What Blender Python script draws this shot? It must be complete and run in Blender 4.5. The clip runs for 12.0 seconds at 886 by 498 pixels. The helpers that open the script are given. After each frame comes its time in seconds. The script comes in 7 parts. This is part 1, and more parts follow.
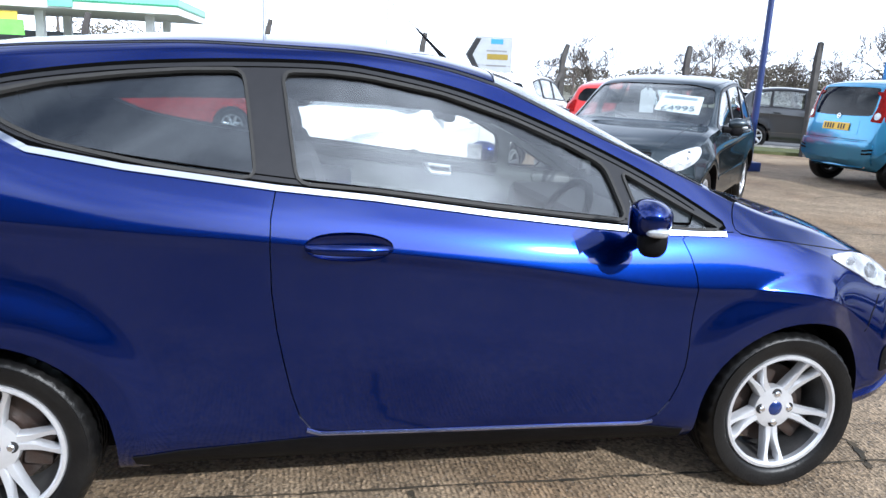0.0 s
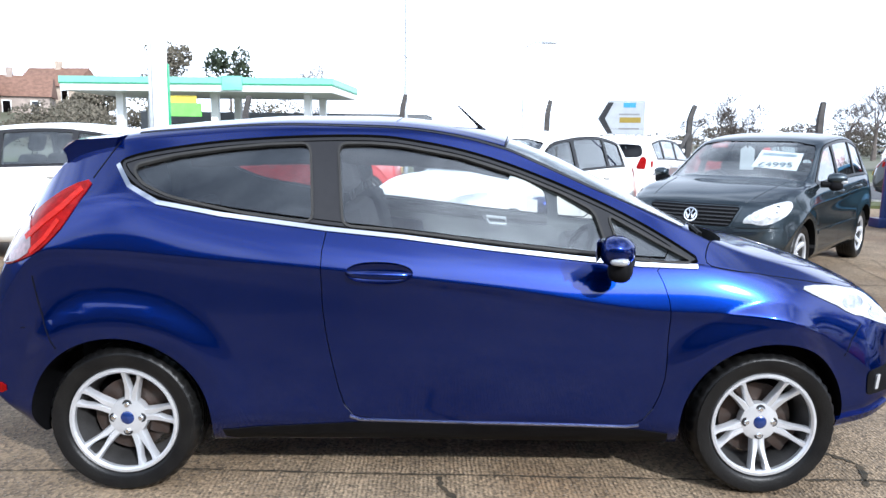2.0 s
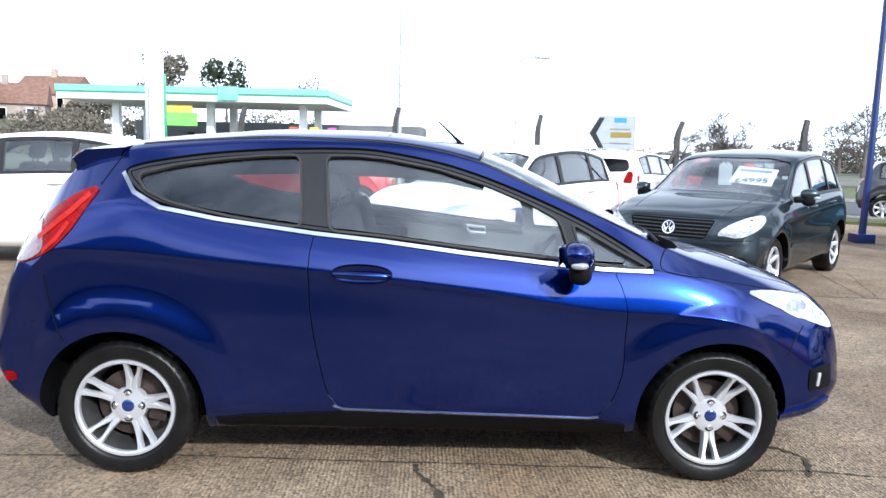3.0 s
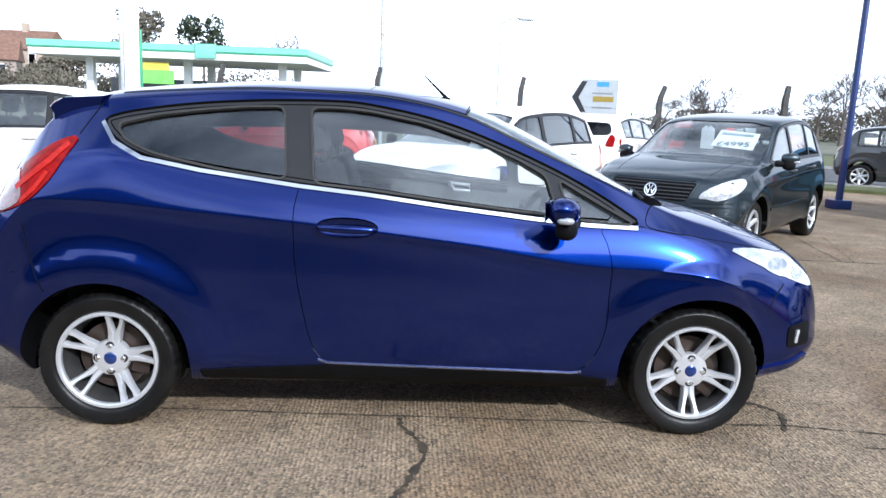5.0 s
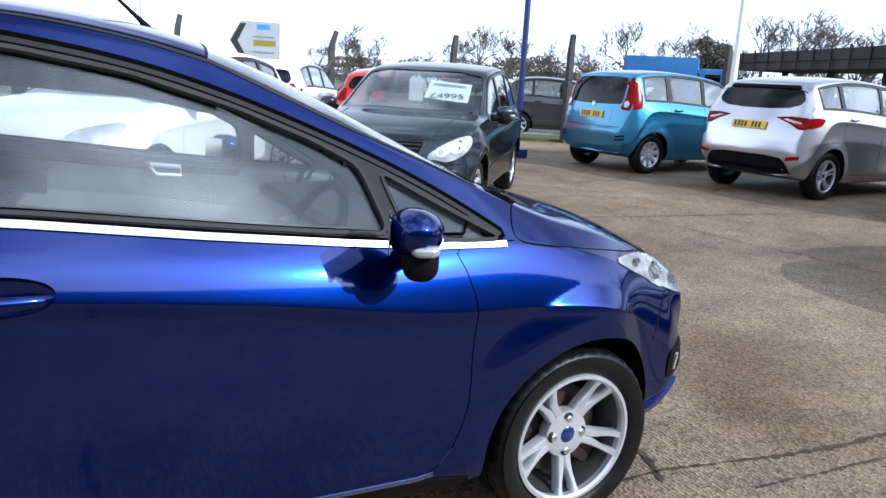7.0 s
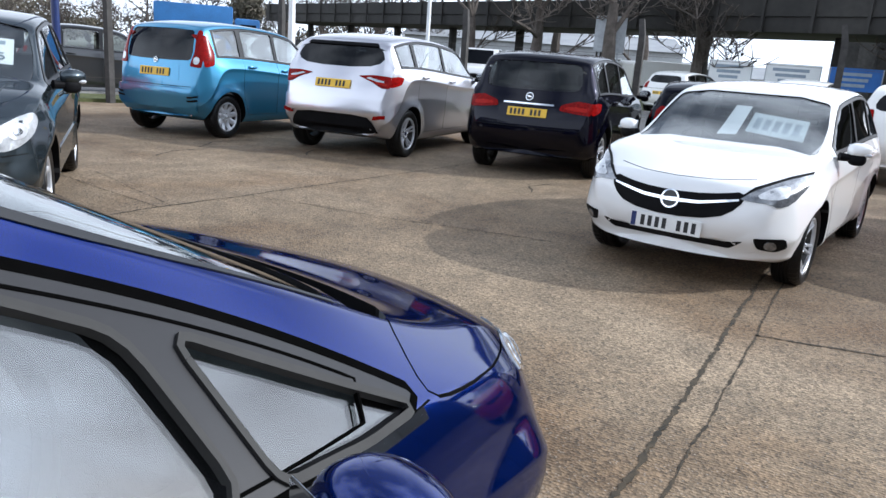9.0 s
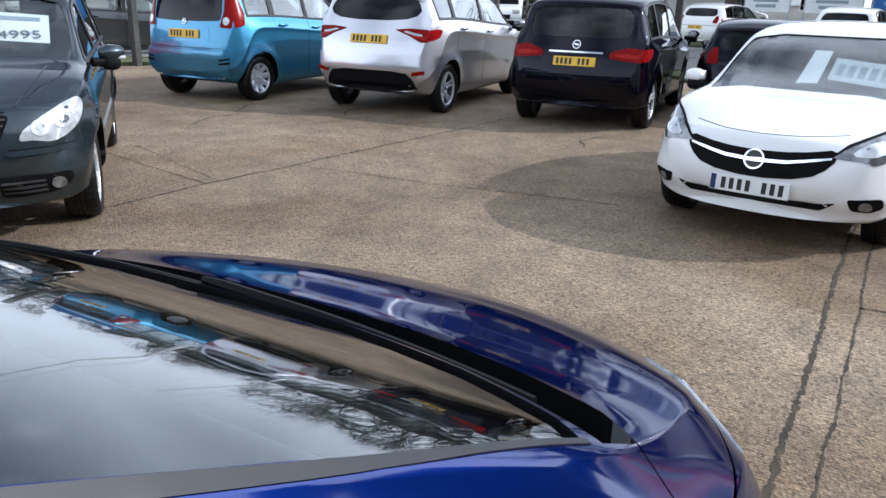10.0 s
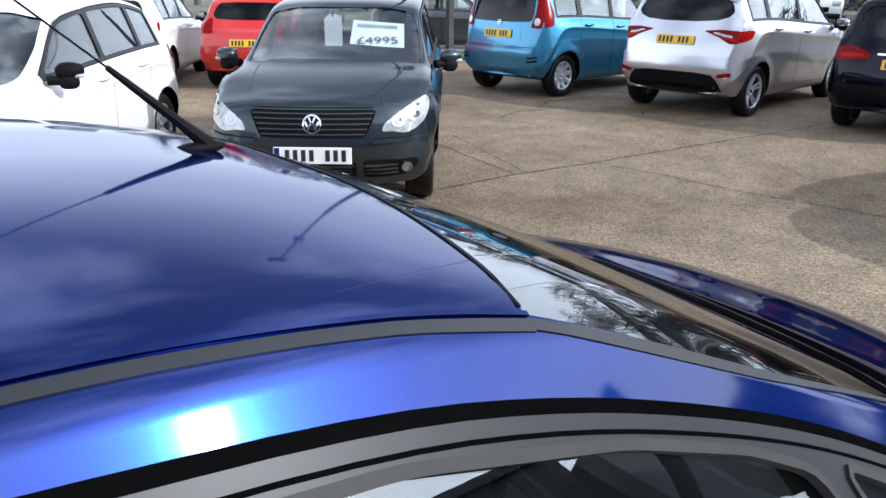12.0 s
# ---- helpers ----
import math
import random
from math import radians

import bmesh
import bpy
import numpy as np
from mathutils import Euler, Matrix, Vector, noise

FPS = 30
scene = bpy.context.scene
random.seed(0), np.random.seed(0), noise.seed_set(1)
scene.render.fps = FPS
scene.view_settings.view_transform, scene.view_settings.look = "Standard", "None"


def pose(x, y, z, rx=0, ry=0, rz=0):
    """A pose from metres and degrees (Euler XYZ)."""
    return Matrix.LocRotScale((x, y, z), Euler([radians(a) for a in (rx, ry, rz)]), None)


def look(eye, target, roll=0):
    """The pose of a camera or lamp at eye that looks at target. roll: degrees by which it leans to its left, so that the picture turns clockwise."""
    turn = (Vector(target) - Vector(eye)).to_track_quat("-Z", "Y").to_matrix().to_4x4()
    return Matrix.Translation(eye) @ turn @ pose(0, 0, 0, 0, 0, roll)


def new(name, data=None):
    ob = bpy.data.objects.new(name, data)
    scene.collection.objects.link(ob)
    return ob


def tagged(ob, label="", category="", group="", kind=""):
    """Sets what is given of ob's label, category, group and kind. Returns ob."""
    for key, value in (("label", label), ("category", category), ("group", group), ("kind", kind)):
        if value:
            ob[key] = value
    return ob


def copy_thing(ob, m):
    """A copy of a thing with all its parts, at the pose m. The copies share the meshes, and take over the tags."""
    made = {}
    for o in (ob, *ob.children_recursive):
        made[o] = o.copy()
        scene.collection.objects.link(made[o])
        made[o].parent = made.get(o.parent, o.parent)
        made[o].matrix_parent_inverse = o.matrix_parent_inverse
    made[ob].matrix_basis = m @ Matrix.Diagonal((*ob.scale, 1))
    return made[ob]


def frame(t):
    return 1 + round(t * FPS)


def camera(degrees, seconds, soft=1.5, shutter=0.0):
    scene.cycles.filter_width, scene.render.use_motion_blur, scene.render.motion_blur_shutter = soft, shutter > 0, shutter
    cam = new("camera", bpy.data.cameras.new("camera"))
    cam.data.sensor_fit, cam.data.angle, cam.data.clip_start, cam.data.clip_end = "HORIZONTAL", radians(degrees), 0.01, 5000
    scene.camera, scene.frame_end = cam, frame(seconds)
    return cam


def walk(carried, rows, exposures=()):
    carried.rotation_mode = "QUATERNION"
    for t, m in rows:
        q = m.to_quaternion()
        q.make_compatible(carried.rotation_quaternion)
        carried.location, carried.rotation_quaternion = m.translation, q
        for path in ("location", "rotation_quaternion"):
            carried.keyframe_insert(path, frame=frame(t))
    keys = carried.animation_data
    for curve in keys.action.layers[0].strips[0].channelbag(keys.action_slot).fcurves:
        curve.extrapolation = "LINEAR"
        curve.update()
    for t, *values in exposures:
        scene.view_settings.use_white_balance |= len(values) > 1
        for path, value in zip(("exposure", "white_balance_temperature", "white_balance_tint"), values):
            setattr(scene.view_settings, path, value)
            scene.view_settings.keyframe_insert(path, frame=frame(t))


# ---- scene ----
cam = camera(61.0, 12.0)
PATH = [
    (0, (-0.443, -2.91, 1.362), (-0.024, -1.005, 0.918), 2.7),
    (0.5, (-0.216, -2.997, 1.347), (-0.044, -1.051, 0.92), 3.1),
    (1, (-0.103, -3.154, 1.346), (-0.099, -1.204, 0.9), 4.2),
    (1.5, (-0.099, -3.369, 1.365), (0.061, -1.416, 0.963), 0.2),
    (2, (-0.073, -3.598, 1.38), (-0.037, -1.619, 1.092), 0.8),
    (2.5, (-0.028, -3.79, 1.385), (-0.002, -1.81, 1.102), 0.8),
    (3, (-0.01, -3.869, 1.388), (0.042, -1.887, 1.132), 1.5),
    (5, (-0.033, -3.863, 1.347), (0.075, -1.896, 0.998), 2.3),
    (5.5, (-0.079, -3.594, 1.323), (0.161, -1.65, 0.916), 3.4),
    (6, (-0.097, -3.261, 1.338), (0.483, -1.399, 0.894), 2.8),
    (6.5, (-0.108, -2.854, 1.345), (0.57, -1.026, 0.898), 3.9),
    (7, (-0.163, -2.435, 1.338), (0.788, -0.732, 0.896), 3.2),
    (7.5, (-0.163, -2.052, 1.329), (1.043, -0.532, 0.847), 2.4),
    (9.3, (0.172, -1.08, 1.423), (1.954, -0.321, 0.922), 4.4),
    (9.5, (0.209, -0.988, 1.449), (2.002, -0.263, 0.94), 4.4),
    (10, (0.234, -0.832, 1.499), (1.908, 0.058, 0.861), 1.6),
    (10.5, (0.15, -0.825, 1.556), (1.634, 0.365, 0.939), 0.9),
    (11, (0.059, -0.877, 1.585), (1.397, 0.485, 0.989), 2.4),
    (11.5, (-0.106, -0.953, 1.642), (1.271, 0.334, 0.974), 4.4),
    (12, (-0.224, -0.916, 1.633), (1.004, 0.513, 0.963), 0.5),
]
EXPOSURE = [(0.0, 0.16, 5590, 10), (3.0, 0.14, 5590, 10), (5.5, -0.15, 5490, 10), (6.0, -0.30, 5430, 10), (7.0, -0.29, 5390, 10), (9.5, -0.26, 5730, 10), (10.5, -0.26, 5510, 10), (11.0, -0.22, 5630, 10), (12.0, -0.16, 5630, 10)]
walk(cam, [(t, look(eye, target, roll)) for t, eye, target, roll in PATH], EXPOSURE)

from mathutils import geometry, interpolate
from mathutils.bvhtree import BVHTree


# ---- world and sun ----
SUN = Vector((0.52, -0.855, 0.585)).normalized()
world = bpy.data.worlds.new("world")
scene.world = world
world.use_nodes = True
wn, wl = world.node_tree.nodes, world.node_tree.links
wn.clear()
sky = wn.new("ShaderNodeTexSky")
sky.sky_type, sky.sun_disc = "NISHITA", False
sky.sun_elevation, sky.sun_rotation = math.asin(SUN.z), math.atan2(SUN.x, SUN.y)
sky.air_density, sky.dust_density, sky.ozone_density = 1.0, 4.0, 1.0
# thin bright cloud over the blue
wco, wno, wra, wmx = (wn.new(k) for k in ("ShaderNodeTexCoord", "ShaderNodeTexNoise", "ShaderNodeValToRGB", "ShaderNodeMixRGB"))
wno.inputs["Scale"].default_value, wno.inputs["Detail"].default_value = 3.0, 7
wra.color_ramp.elements[0].position, wra.color_ramp.elements[1].position = 0.40, 0.62
wra.color_ramp.elements[0].color, wra.color_ramp.elements[1].color = (0.20, 0.20, 0.20, 1), (1, 1, 1, 1)
# cloud scatters more light forward, so it is brighter on the sun's side
wdot, wpow, wadd, wcol = wn.new("ShaderNodeVectorMath"), wn.new("ShaderNodeMath"), wn.new("ShaderNodeMath"), wn.new("ShaderNodeVectorMath")
wdot.operation, wpow.operation, wadd.operation, wcol.operation = "DOT_PRODUCT", "POWER", "MULTIPLY_ADD", "SCALE"
wdot.inputs[1].default_value = tuple(SUN)
wpow.inputs[1].default_value = 4.0
wpow.use_clamp = True
wadd.inputs[1].default_value, wadd.inputs[2].default_value = 1.5, 0.88
wcol.inputs[0].default_value = (16.4, 17.0, 17.8)
wl.new(wco.outputs["Generated"], wdot.inputs[0])
wl.new(wdot.outputs["Value"], wpow.inputs[0])
wl.new(wpow.outputs[0], wadd.inputs[0])
wl.new(wadd.outputs[0], wcol.inputs["Scale"])
wl.new(wcol.outputs[0], wmx.inputs[2])
# haze whitens the sky low down
wsp, whz, wmax = wn.new("ShaderNodeSeparateXYZ"), wn.new("ShaderNodeMapRange"), wn.new("ShaderNodeMath")
whz.inputs["From Min"].default_value, whz.inputs["From Max"].default_value = 0.28, 0.56
whz.inputs["To Min"].default_value, whz.inputs["To Max"].default_value = 1.0, 0.0
wmax.operation = "MAXIMUM"
wl.new(wco.outputs["Generated"], wsp.inputs[0])
wl.new(wsp.outputs["Z"], whz.inputs["Value"])
wl.new(whz.outputs[0], wmax.inputs[1])
wl.new(wco.outputs["Generated"], wno.inputs["Vector"])
wl.new(wno.outputs["Fac"], wra.inputs["Fac"])
# and the cloud thins out towards the zenith
wth, wmul = wn.new("ShaderNodeMapRange"), wn.new("ShaderNodeMath")
wth.inputs["From Min"].default_value, wth.inputs["From Max"].default_value = 0.88, 0.99
wth.inputs["To Min"].default_value, wth.inputs["To Max"].default_value = 1.0, 0.25
wmul.operation = "MULTIPLY"
wl.new(wsp.outputs["Z"], wth.inputs["Value"])
wl.new(wra.outputs["Color"], wmul.inputs[0])
wl.new(wth.outputs[0], wmul.inputs[1])
wl.new(wmul.outputs[0], wmax.inputs[0])
wl.new(wmax.outputs[0], wmx.inputs[0])
wl.new(sky.outputs[0], wmx.inputs[1])
wbg, wout = wn.new("ShaderNodeBackground"), wn.new("ShaderNodeOutputWorld")
wbg.inputs["Strength"].default_value = 0.128
wl.new(wmx.outputs[0], wbg.inputs["Color"])
wl.new(wbg.outputs[0], wout.inputs[0])
sun_data = bpy.data.lights.new("sun", "SUN")
sun_data.energy, sun_data.angle, sun_data.color = 5.0, radians(0.6), (1.0, 0.94, 0.85)
sun = new("sun", sun_data)
sun.matrix_world = look(SUN * 50, (0, 0, 0))


# ---- materials ----
def material(name, color, rough=0.5, metal=0.0, coat=0.0, vary=0.0, scale=8.0, bump=0.0, bump_scale=60.0, spec=0.5, color2=None, emit=0.0, coat_rough=0.03):
    m = bpy.data.materials.new(name)
    m.use_nodes = True
    n, l = m.node_tree.nodes, m.node_tree.links
    b = n["Principled BSDF"]
    b.inputs["Base Color"].default_value = (*color, 1)
    b.inputs["Roughness"].default_value = rough
    b.inputs["Metallic"].default_value = metal
    b.inputs["Specular IOR Level"].default_value = spec
    b.inputs["Coat Weight"].default_value = coat
    b.inputs["Coat Roughness"].default_value = coat_rough
    if emit:
        b.inputs["Emission Color"].default_value = (*color, 1)
        b.inputs["Emission Strength"].default_value = emit
    co = n.new("ShaderNodeTexCoord")
    if vary:
        a, r, x = n.new("ShaderNodeTexNoise"), n.new("ShaderNodeTexNoise"), n.new("ShaderNodeMixRGB")
        a.inputs["Scale"].default_value, a.inputs["Detail"].default_value = scale, 8
        l.new(co.outputs["Object"], a.inputs["Vector"])
        ramp = n.new("ShaderNodeValToRGB")
        ramp.color_ramp.elements[0].position, ramp.color_ramp.elements[1].position = 0.35, 0.68
        second = color2 or tuple(c * (1 - vary) for c in color)
        ramp.color_ramp.elements[0].color, ramp.color_ramp.elements[1].color = (*second, 1), (*color, 1)
        l.new(a.outputs["Fac"], ramp.inputs["Fac"])
        r.inputs["Scale"].default_value, r.inputs["Detail"].default_value = scale * 9, 4
        l.new(co.outputs["Object"], r.inputs["Vector"])
        x.blend_type, x.inputs[0].default_value = "OVERLAY", min(0.7, vary)
        l.new(ramp.outputs["Color"], x.inputs[1])
        l.new(r.outputs["Fac"], x.inputs[2])
        l.new(x.outputs["Color"], b.inputs["Base Color"])
    if bump:
        t, u = n.new("ShaderNodeTexNoise"), n.new("ShaderNodeBump")
        t.inputs["Scale"].default_value, t.inputs["Detail"].default_value = bump_scale, 6
        u.inputs["Strength"].default_value, u.inputs["Distance"].default_value = bump, 0.01
        l.new(co.outputs["Object"], t.inputs["Vector"])
        l.new(t.outputs["Fac"], u.inputs["Height"])
        l.new(u.outputs["Normal"], b.inputs["Normal"])
    return m


def glass(name, tint, rough=0.0, curve=(3.4, 0.92, 0.077)):
    """Thin sheet glass: tinted see-through with Fresnel gloss."""
    m = bpy.data.materials.new(name)
    m.use_nodes = True
    n, l = m.node_tree.nodes, m.node_tree.links
    n.clear()
    out, mix, fr, tr, gl = (n.new(k) for k in ("ShaderNodeOutputMaterial", "ShaderNodeMixShader", "ShaderNodeLayerWeight", "ShaderNodeBsdfTransparent", "ShaderNodeBsdfGlossy"))
    power, gain = n.new("ShaderNodeMath"), n.new("ShaderNodeMath")
    power.operation, gain.operation = "POWER", "MULTIPLY_ADD"
    power.inputs[1].default_value, gain.inputs[1].default_value, gain.inputs[2].default_value = curve
    tr.inputs["Color"].default_value = (*tint, 1)
    gl.inputs["Roughness"].default_value = rough
    fr.inputs["Blend"].default_value = 0.5
    l.new(fr.outputs["Facing"], power.inputs[0])
    l.new(power.outputs[0], gain.inputs[0])
    l.new(gain.outputs[0], mix.inputs[0])
    l.new(tr.outputs[0], mix.inputs[1])
    l.new(gl.outputs[0], mix.inputs[2])
    l.new(mix.outputs[0], out.inputs[0])
    return m


def paint(name, color, metal=0.0, rough=0.35, flake=0.0, coat=1.0, spec=0.5):
    """Clear-coated car paint, with fine flake in metallic ones and a little road film."""
    m = material(name, color, rough, metal, coat=coat, spec=spec)
    n, l = m.node_tree.nodes, m.node_tree.links
    b = n["Principled BSDF"]
    co = n.new("ShaderNodeTexCoord")
    d = n.new("ShaderNodeTexNoise")
    d.inputs["Scale"].default_value, d.inputs["Detail"].default_value = 5, 8
    l.new(co.outputs["Object"], d.inputs["Vector"])
    mr = n.new("ShaderNodeMapRange")
    mr.inputs["To Min"].default_value, mr.inputs["To Max"].default_value = 0.015, 0.07
    l.new(d.outputs["Fac"], mr.inputs["Value"])
    l.new(mr.outputs[0], b.inputs["Coat Roughness"])
    if flake:
        v, x = n.new("ShaderNodeTexVoronoi"), n.new("ShaderNodeMixRGB")
        v.inputs["Scale"].default_value = 900
        l.new(co.outputs["Object"], v.inputs["Vector"])
        x.blend_type, x.inputs[0].default_value, x.inputs[1].default_value = "OVERLAY", flake, (*color, 1)
        l.new(v.outputs["Color"], x.inputs[2])
        l.new(x.outputs["Color"], b.inputs["Base Color"])
    return m


def deep_metallic(name, body, flake, rough=0.30, share=0.75, ior=1.62):
    """Metallic lacquer: coloured flake and pigment under a clear coat that mirrors by Fresnel."""
    m = bpy.data.materials.new(name)
    m.use_nodes = True
    n, l = m.node_tree.nodes, m.node_tree.links
    n.clear()
    out, top, low, fr, dif, fl, coat, co, no, ra = (n.new(k) for k in ("ShaderNodeOutputMaterial", "ShaderNodeMixShader", "ShaderNodeMixShader", "ShaderNodeFresnel", "ShaderNodeBsdfDiffuse", "ShaderNodeBsdfGlossy", "ShaderNodeBsdfGlossy", "ShaderNodeTexCoord", "ShaderNodeTexNoise", "ShaderNodeMapRange"))
    vo, mix = n.new("ShaderNodeTexVoronoi"), n.new("ShaderNodeMixRGB")
    fr.inputs["IOR"].default_value = ior
    dif.inputs["Color"].default_value = (*body, 1)
    fl.inputs["Roughness"].default_value = rough
    fine, pair = n.new("ShaderNodeBsdfGlossy"), n.new("ShaderNodeMixShader")
    fine.inputs["Roughness"].default_value, pair.inputs[0].default_value = rough * 0.55, 0.45
    l.new(mix.outputs["Color"], fine.inputs["Color"])
    l.new(fl.outputs[0], pair.inputs[1])
    l.new(fine.outputs[0], pair.inputs[2])
    vo.inputs["Scale"].default_value = 900
    mix.blend_type, mix.inputs[0].default_value, mix.inputs[1].default_value = "OVERLAY", 0.14, (*flake, 1)
    no.inputs["Scale"].default_value, no.inputs["Detail"].default_value = 5, 8
    ra.inputs["To Min"].default_value, ra.inputs["To Max"].default_value = 0.03, 0.075
    low.inputs[0].default_value = share
    l.new(co.outputs["Object"], vo.inputs["Vector"])
    l.new(vo.outputs["Color"], mix.inputs[2])
    l.new(mix.outputs["Color"], fl.inputs["Color"])
    l.new(co.outputs["Object"], no.inputs["Vector"])
    l.new(no.outputs["Fac"], ra.inputs["Value"])
    l.new(ra.outputs[0], coat.inputs["Roughness"])
    for a, b in ((dif.outputs[0], low.inputs[1]), (pair.outputs[0], low.inputs[2]), (fr.outputs[0], top.inputs[0]), (low.outputs[0], top.inputs[1]), (coat.outputs[0], top.inputs[2]), (top.outputs[0], out.inputs[0])):
        l.new(a, b)
    return m


BLUE = deep_metallic("deep_blue_paint", (0.0012, 0.0125, 0.124), (0.0026, 0.0160, 0.132), 0.27, 0.86, 1.50)
# paler, mirror-like blue: the sun glint on the sill edge put into the paint
EDGE = deep_metallic("blue_edge_glint", (0.03, 0.045, 0.14), (0.26, 0.30, 0.52), 0.2, 0.9, 2.4)
WHITE = paint("white_paint", (0.80, 0.80, 0.79))
CREAM = paint("warm_white_paint", (0.80, 0.79, 0.75))
GREY = deep_metallic("dark_grey_paint", (0.021, 0.029, 0.034), (0.056, 0.071, 0.082), 0.42, 0.7, 1.45)
RED = paint("red_paint", (0.50, 0.012, 0.008))
SKYBLUE = deep_metallic("light_blue_paint", (0.035, 0.21, 0.38), (0.090, 0.30, 0.48), 0.36, 0.72)
SILVER = deep_metallic("silver_paint", (0.40, 0.395, 0.42), (0.62, 0.615, 0.65), 0.36, 0.85)
NAVY = deep_metallic("near_black_paint", (0.002, 0.002, 0.006), (0.004, 0.004, 0.011), 0.4, 0.6, 1.36)
TRIM = material("black_plastic", (0.006, 0.006, 0.007), 0.6, spec=0.08, bump=0.15, bump_scale=400, vary=0.3)
FRAME = material("black_window_frame", (0.020, 0.020, 0.022), 0.40, vary=0.2, scale=3, spec=0.25)
GAP = material("dark_gap", (0.003, 0.003, 0.003), 0.9, spec=0.0, vary=0.2)
SEAL = material("grey_rubber_seal", (0.036, 0.035, 0.033), 0.55, vary=0.2, scale=5, spec=0.2)
DITCH = material("grey_roof_strip", (0.018, 0.019, 0.022), 0.5, vary=0.2, scale=5, spec=0.4)
RUBBER = material("tyre_rubber", (0.004, 0.004, 0.0045), 0.38, vary=0.5, scale=12, bump=0.15, bump_scale=120, color2=(0.008, 0.0078, 0.0075), spec=0.25)
ALLOY = material("silver_alloy", (0.64, 0.65, 0.67), 0.32, 0.55, vary=0.12, scale=10)
CHROME = material("chrome", (0.85, 0.86, 0.88), 0.06, 1.0)
DISC = material("brake_disc_steel", (0.06, 0.05, 0.045), 0.5, 0.6, vary=0.5, scale=30, color2=(0.055, 0.036, 0.028))
BARREL = material("dark_rim_barrel", (0.055, 0.053, 0.052), 0.5, 0.3, vary=0.4, scale=14)
CABIN = material("charcoal_cabin", (0.028, 0.028, 0.03), 0.8, vary=0.3, scale=14, bump=0.2, bump_scale=300)
CARD = material("grey_door_card", (0.165, 0.178, 0.178), 0.75, vary=0.25, scale=10, bump=0.2, bump_scale=250)
FABRIC = material("dark_seat_fabric", (0.022, 0.022, 0.026), 0.95, vary=0.4, scale=40, bump=0.5, bump_scale=500)
GLASS = glass("window_glass", (0.93, 0.955, 0.95))
SIDEGLASS = glass("side_window_glass", (0.95, 0.965, 0.96), curve=(3.4, 0.90, 0.095))
DARKGLASS = glass("tinted_glass", (0.13, 0.14, 0.145), curve=(4.8, 0.93, 0.043))
SCREEN = glass("windscreen_glass", (0.90, 0.93, 0.925))
CLEARSCREEN = glass("clear_windscreen_glass", (0.92, 0.945, 0.94), curve=(3.8, 0.92, 0.052))
REDLENS = material("red_lamp_lens", (0.26, 0.0035, 0.003), 0.22, spec=0.12, vary=0.45, scale=30)
REDGLOW = material("bright_red_lamp_core", (0.42, 0.014, 0.008), 0.2, spec=0.15, vary=0.3, scale=40)
CLEARLENS = material("clear_lamp_lens", (0.60, 0.62, 0.64), 0.10, 0.3, coat=1.0, vary=0.35, scale=18)
SMOKELENS = material("headlamp_inner", (0.30, 0.31, 0.33), 0.15, 0.5, coat=1.0, vary=0.6, scale=14)
PINKLENS = material("pink_clear_lens", (0.24, 0.15, 0.165), 0.12, 0.2, coat=0.6, vary=0.5, scale=30)
LAMPBOWL = material("lamp_reflector", (0.55, 0.57, 0.60), 0.12, 0.8, coat=1.0, vary=0.4, scale=22)
PLATE_Y = material("yellow_plate", (0.80, 0.50, 0.03), 0.4, vary=0.1)
PLATE_W = material("white_plate", (0.78, 0.78, 0.76), 0.4, vary=0.1)
INK = material("black_ink", (0.012, 0.012, 0.014), 0.5, vary=0.2)
BADGE = material("blue_badge", (0.01, 0.03, 0.14), 0.2, 0.2, coat=1.0)
CARDW = material("white_card", (0.80, 0.81, 0.82), 0.6, vary=0.05, scale=20)


# ---- mesh tools ----
def link(name, bm, mats, parent=None, label="", smooth=35):
    me = bpy.data.meshes.new(name)
    bm.normal_update()
    bm.to_mesh(me)
    bm.free()
    return place_mesh(name, me, mats, parent, label, smooth)


def place_mesh(name, me, mats, parent=None, label="", smooth=35):
    mats = mats if isinstance(mats, (list, tuple)) else [mats]
    if not me.materials:
        for m in mats:
            me.materials.append(m)
    if smooth:
        me.shade_smooth()
        me.set_sharp_from_angle(angle=radians(smooth))
    ob = new(name, me)
    if parent is not None:
        ob.parent = parent
    if label:
        tagged(ob, label)
    return ob


def part(name, bm, mats, parent, label="", smooth=35):
    return link(name, bm, mats, parent, label, smooth)


def thing(name, label, category, group="", kind="", m=None):
    ob = new(name)
    if m is not None:
        ob.matrix_world = m
    return tagged(ob, label, category, group, kind)


def box(bm, x0, x1, y0, y1, z0, z1, bevel=0.0, seg=2, m=None):
    made = bmesh.ops.create_cube(bm, size=1)["verts"]
    for v in made:
        v.co = Vector((x0 + (v.co.x + 0.5) * (x1 - x0), y0 + (v.co.y + 0.5) * (y1 - y0), z0 + (v.co.z + 0.5) * (z1 - z0)))
    if bevel:
        edges = {e for v in made for e in v.link_edges}
        got = bmesh.ops.bevel(bm, geom=list(edges), offset=bevel, segments=seg, profile=0.6, affect="EDGES")
        made = list({v for f in got["faces"] for v in f.verts} | {v for v in made if v.is_valid})
    if m is not None:
        bmesh.ops.transform(bm, matrix=m, verts=made)
    return made


def boxed(*a, **k):
    bm = bmesh.new()
    box(bm, *a, **k)
    return bm


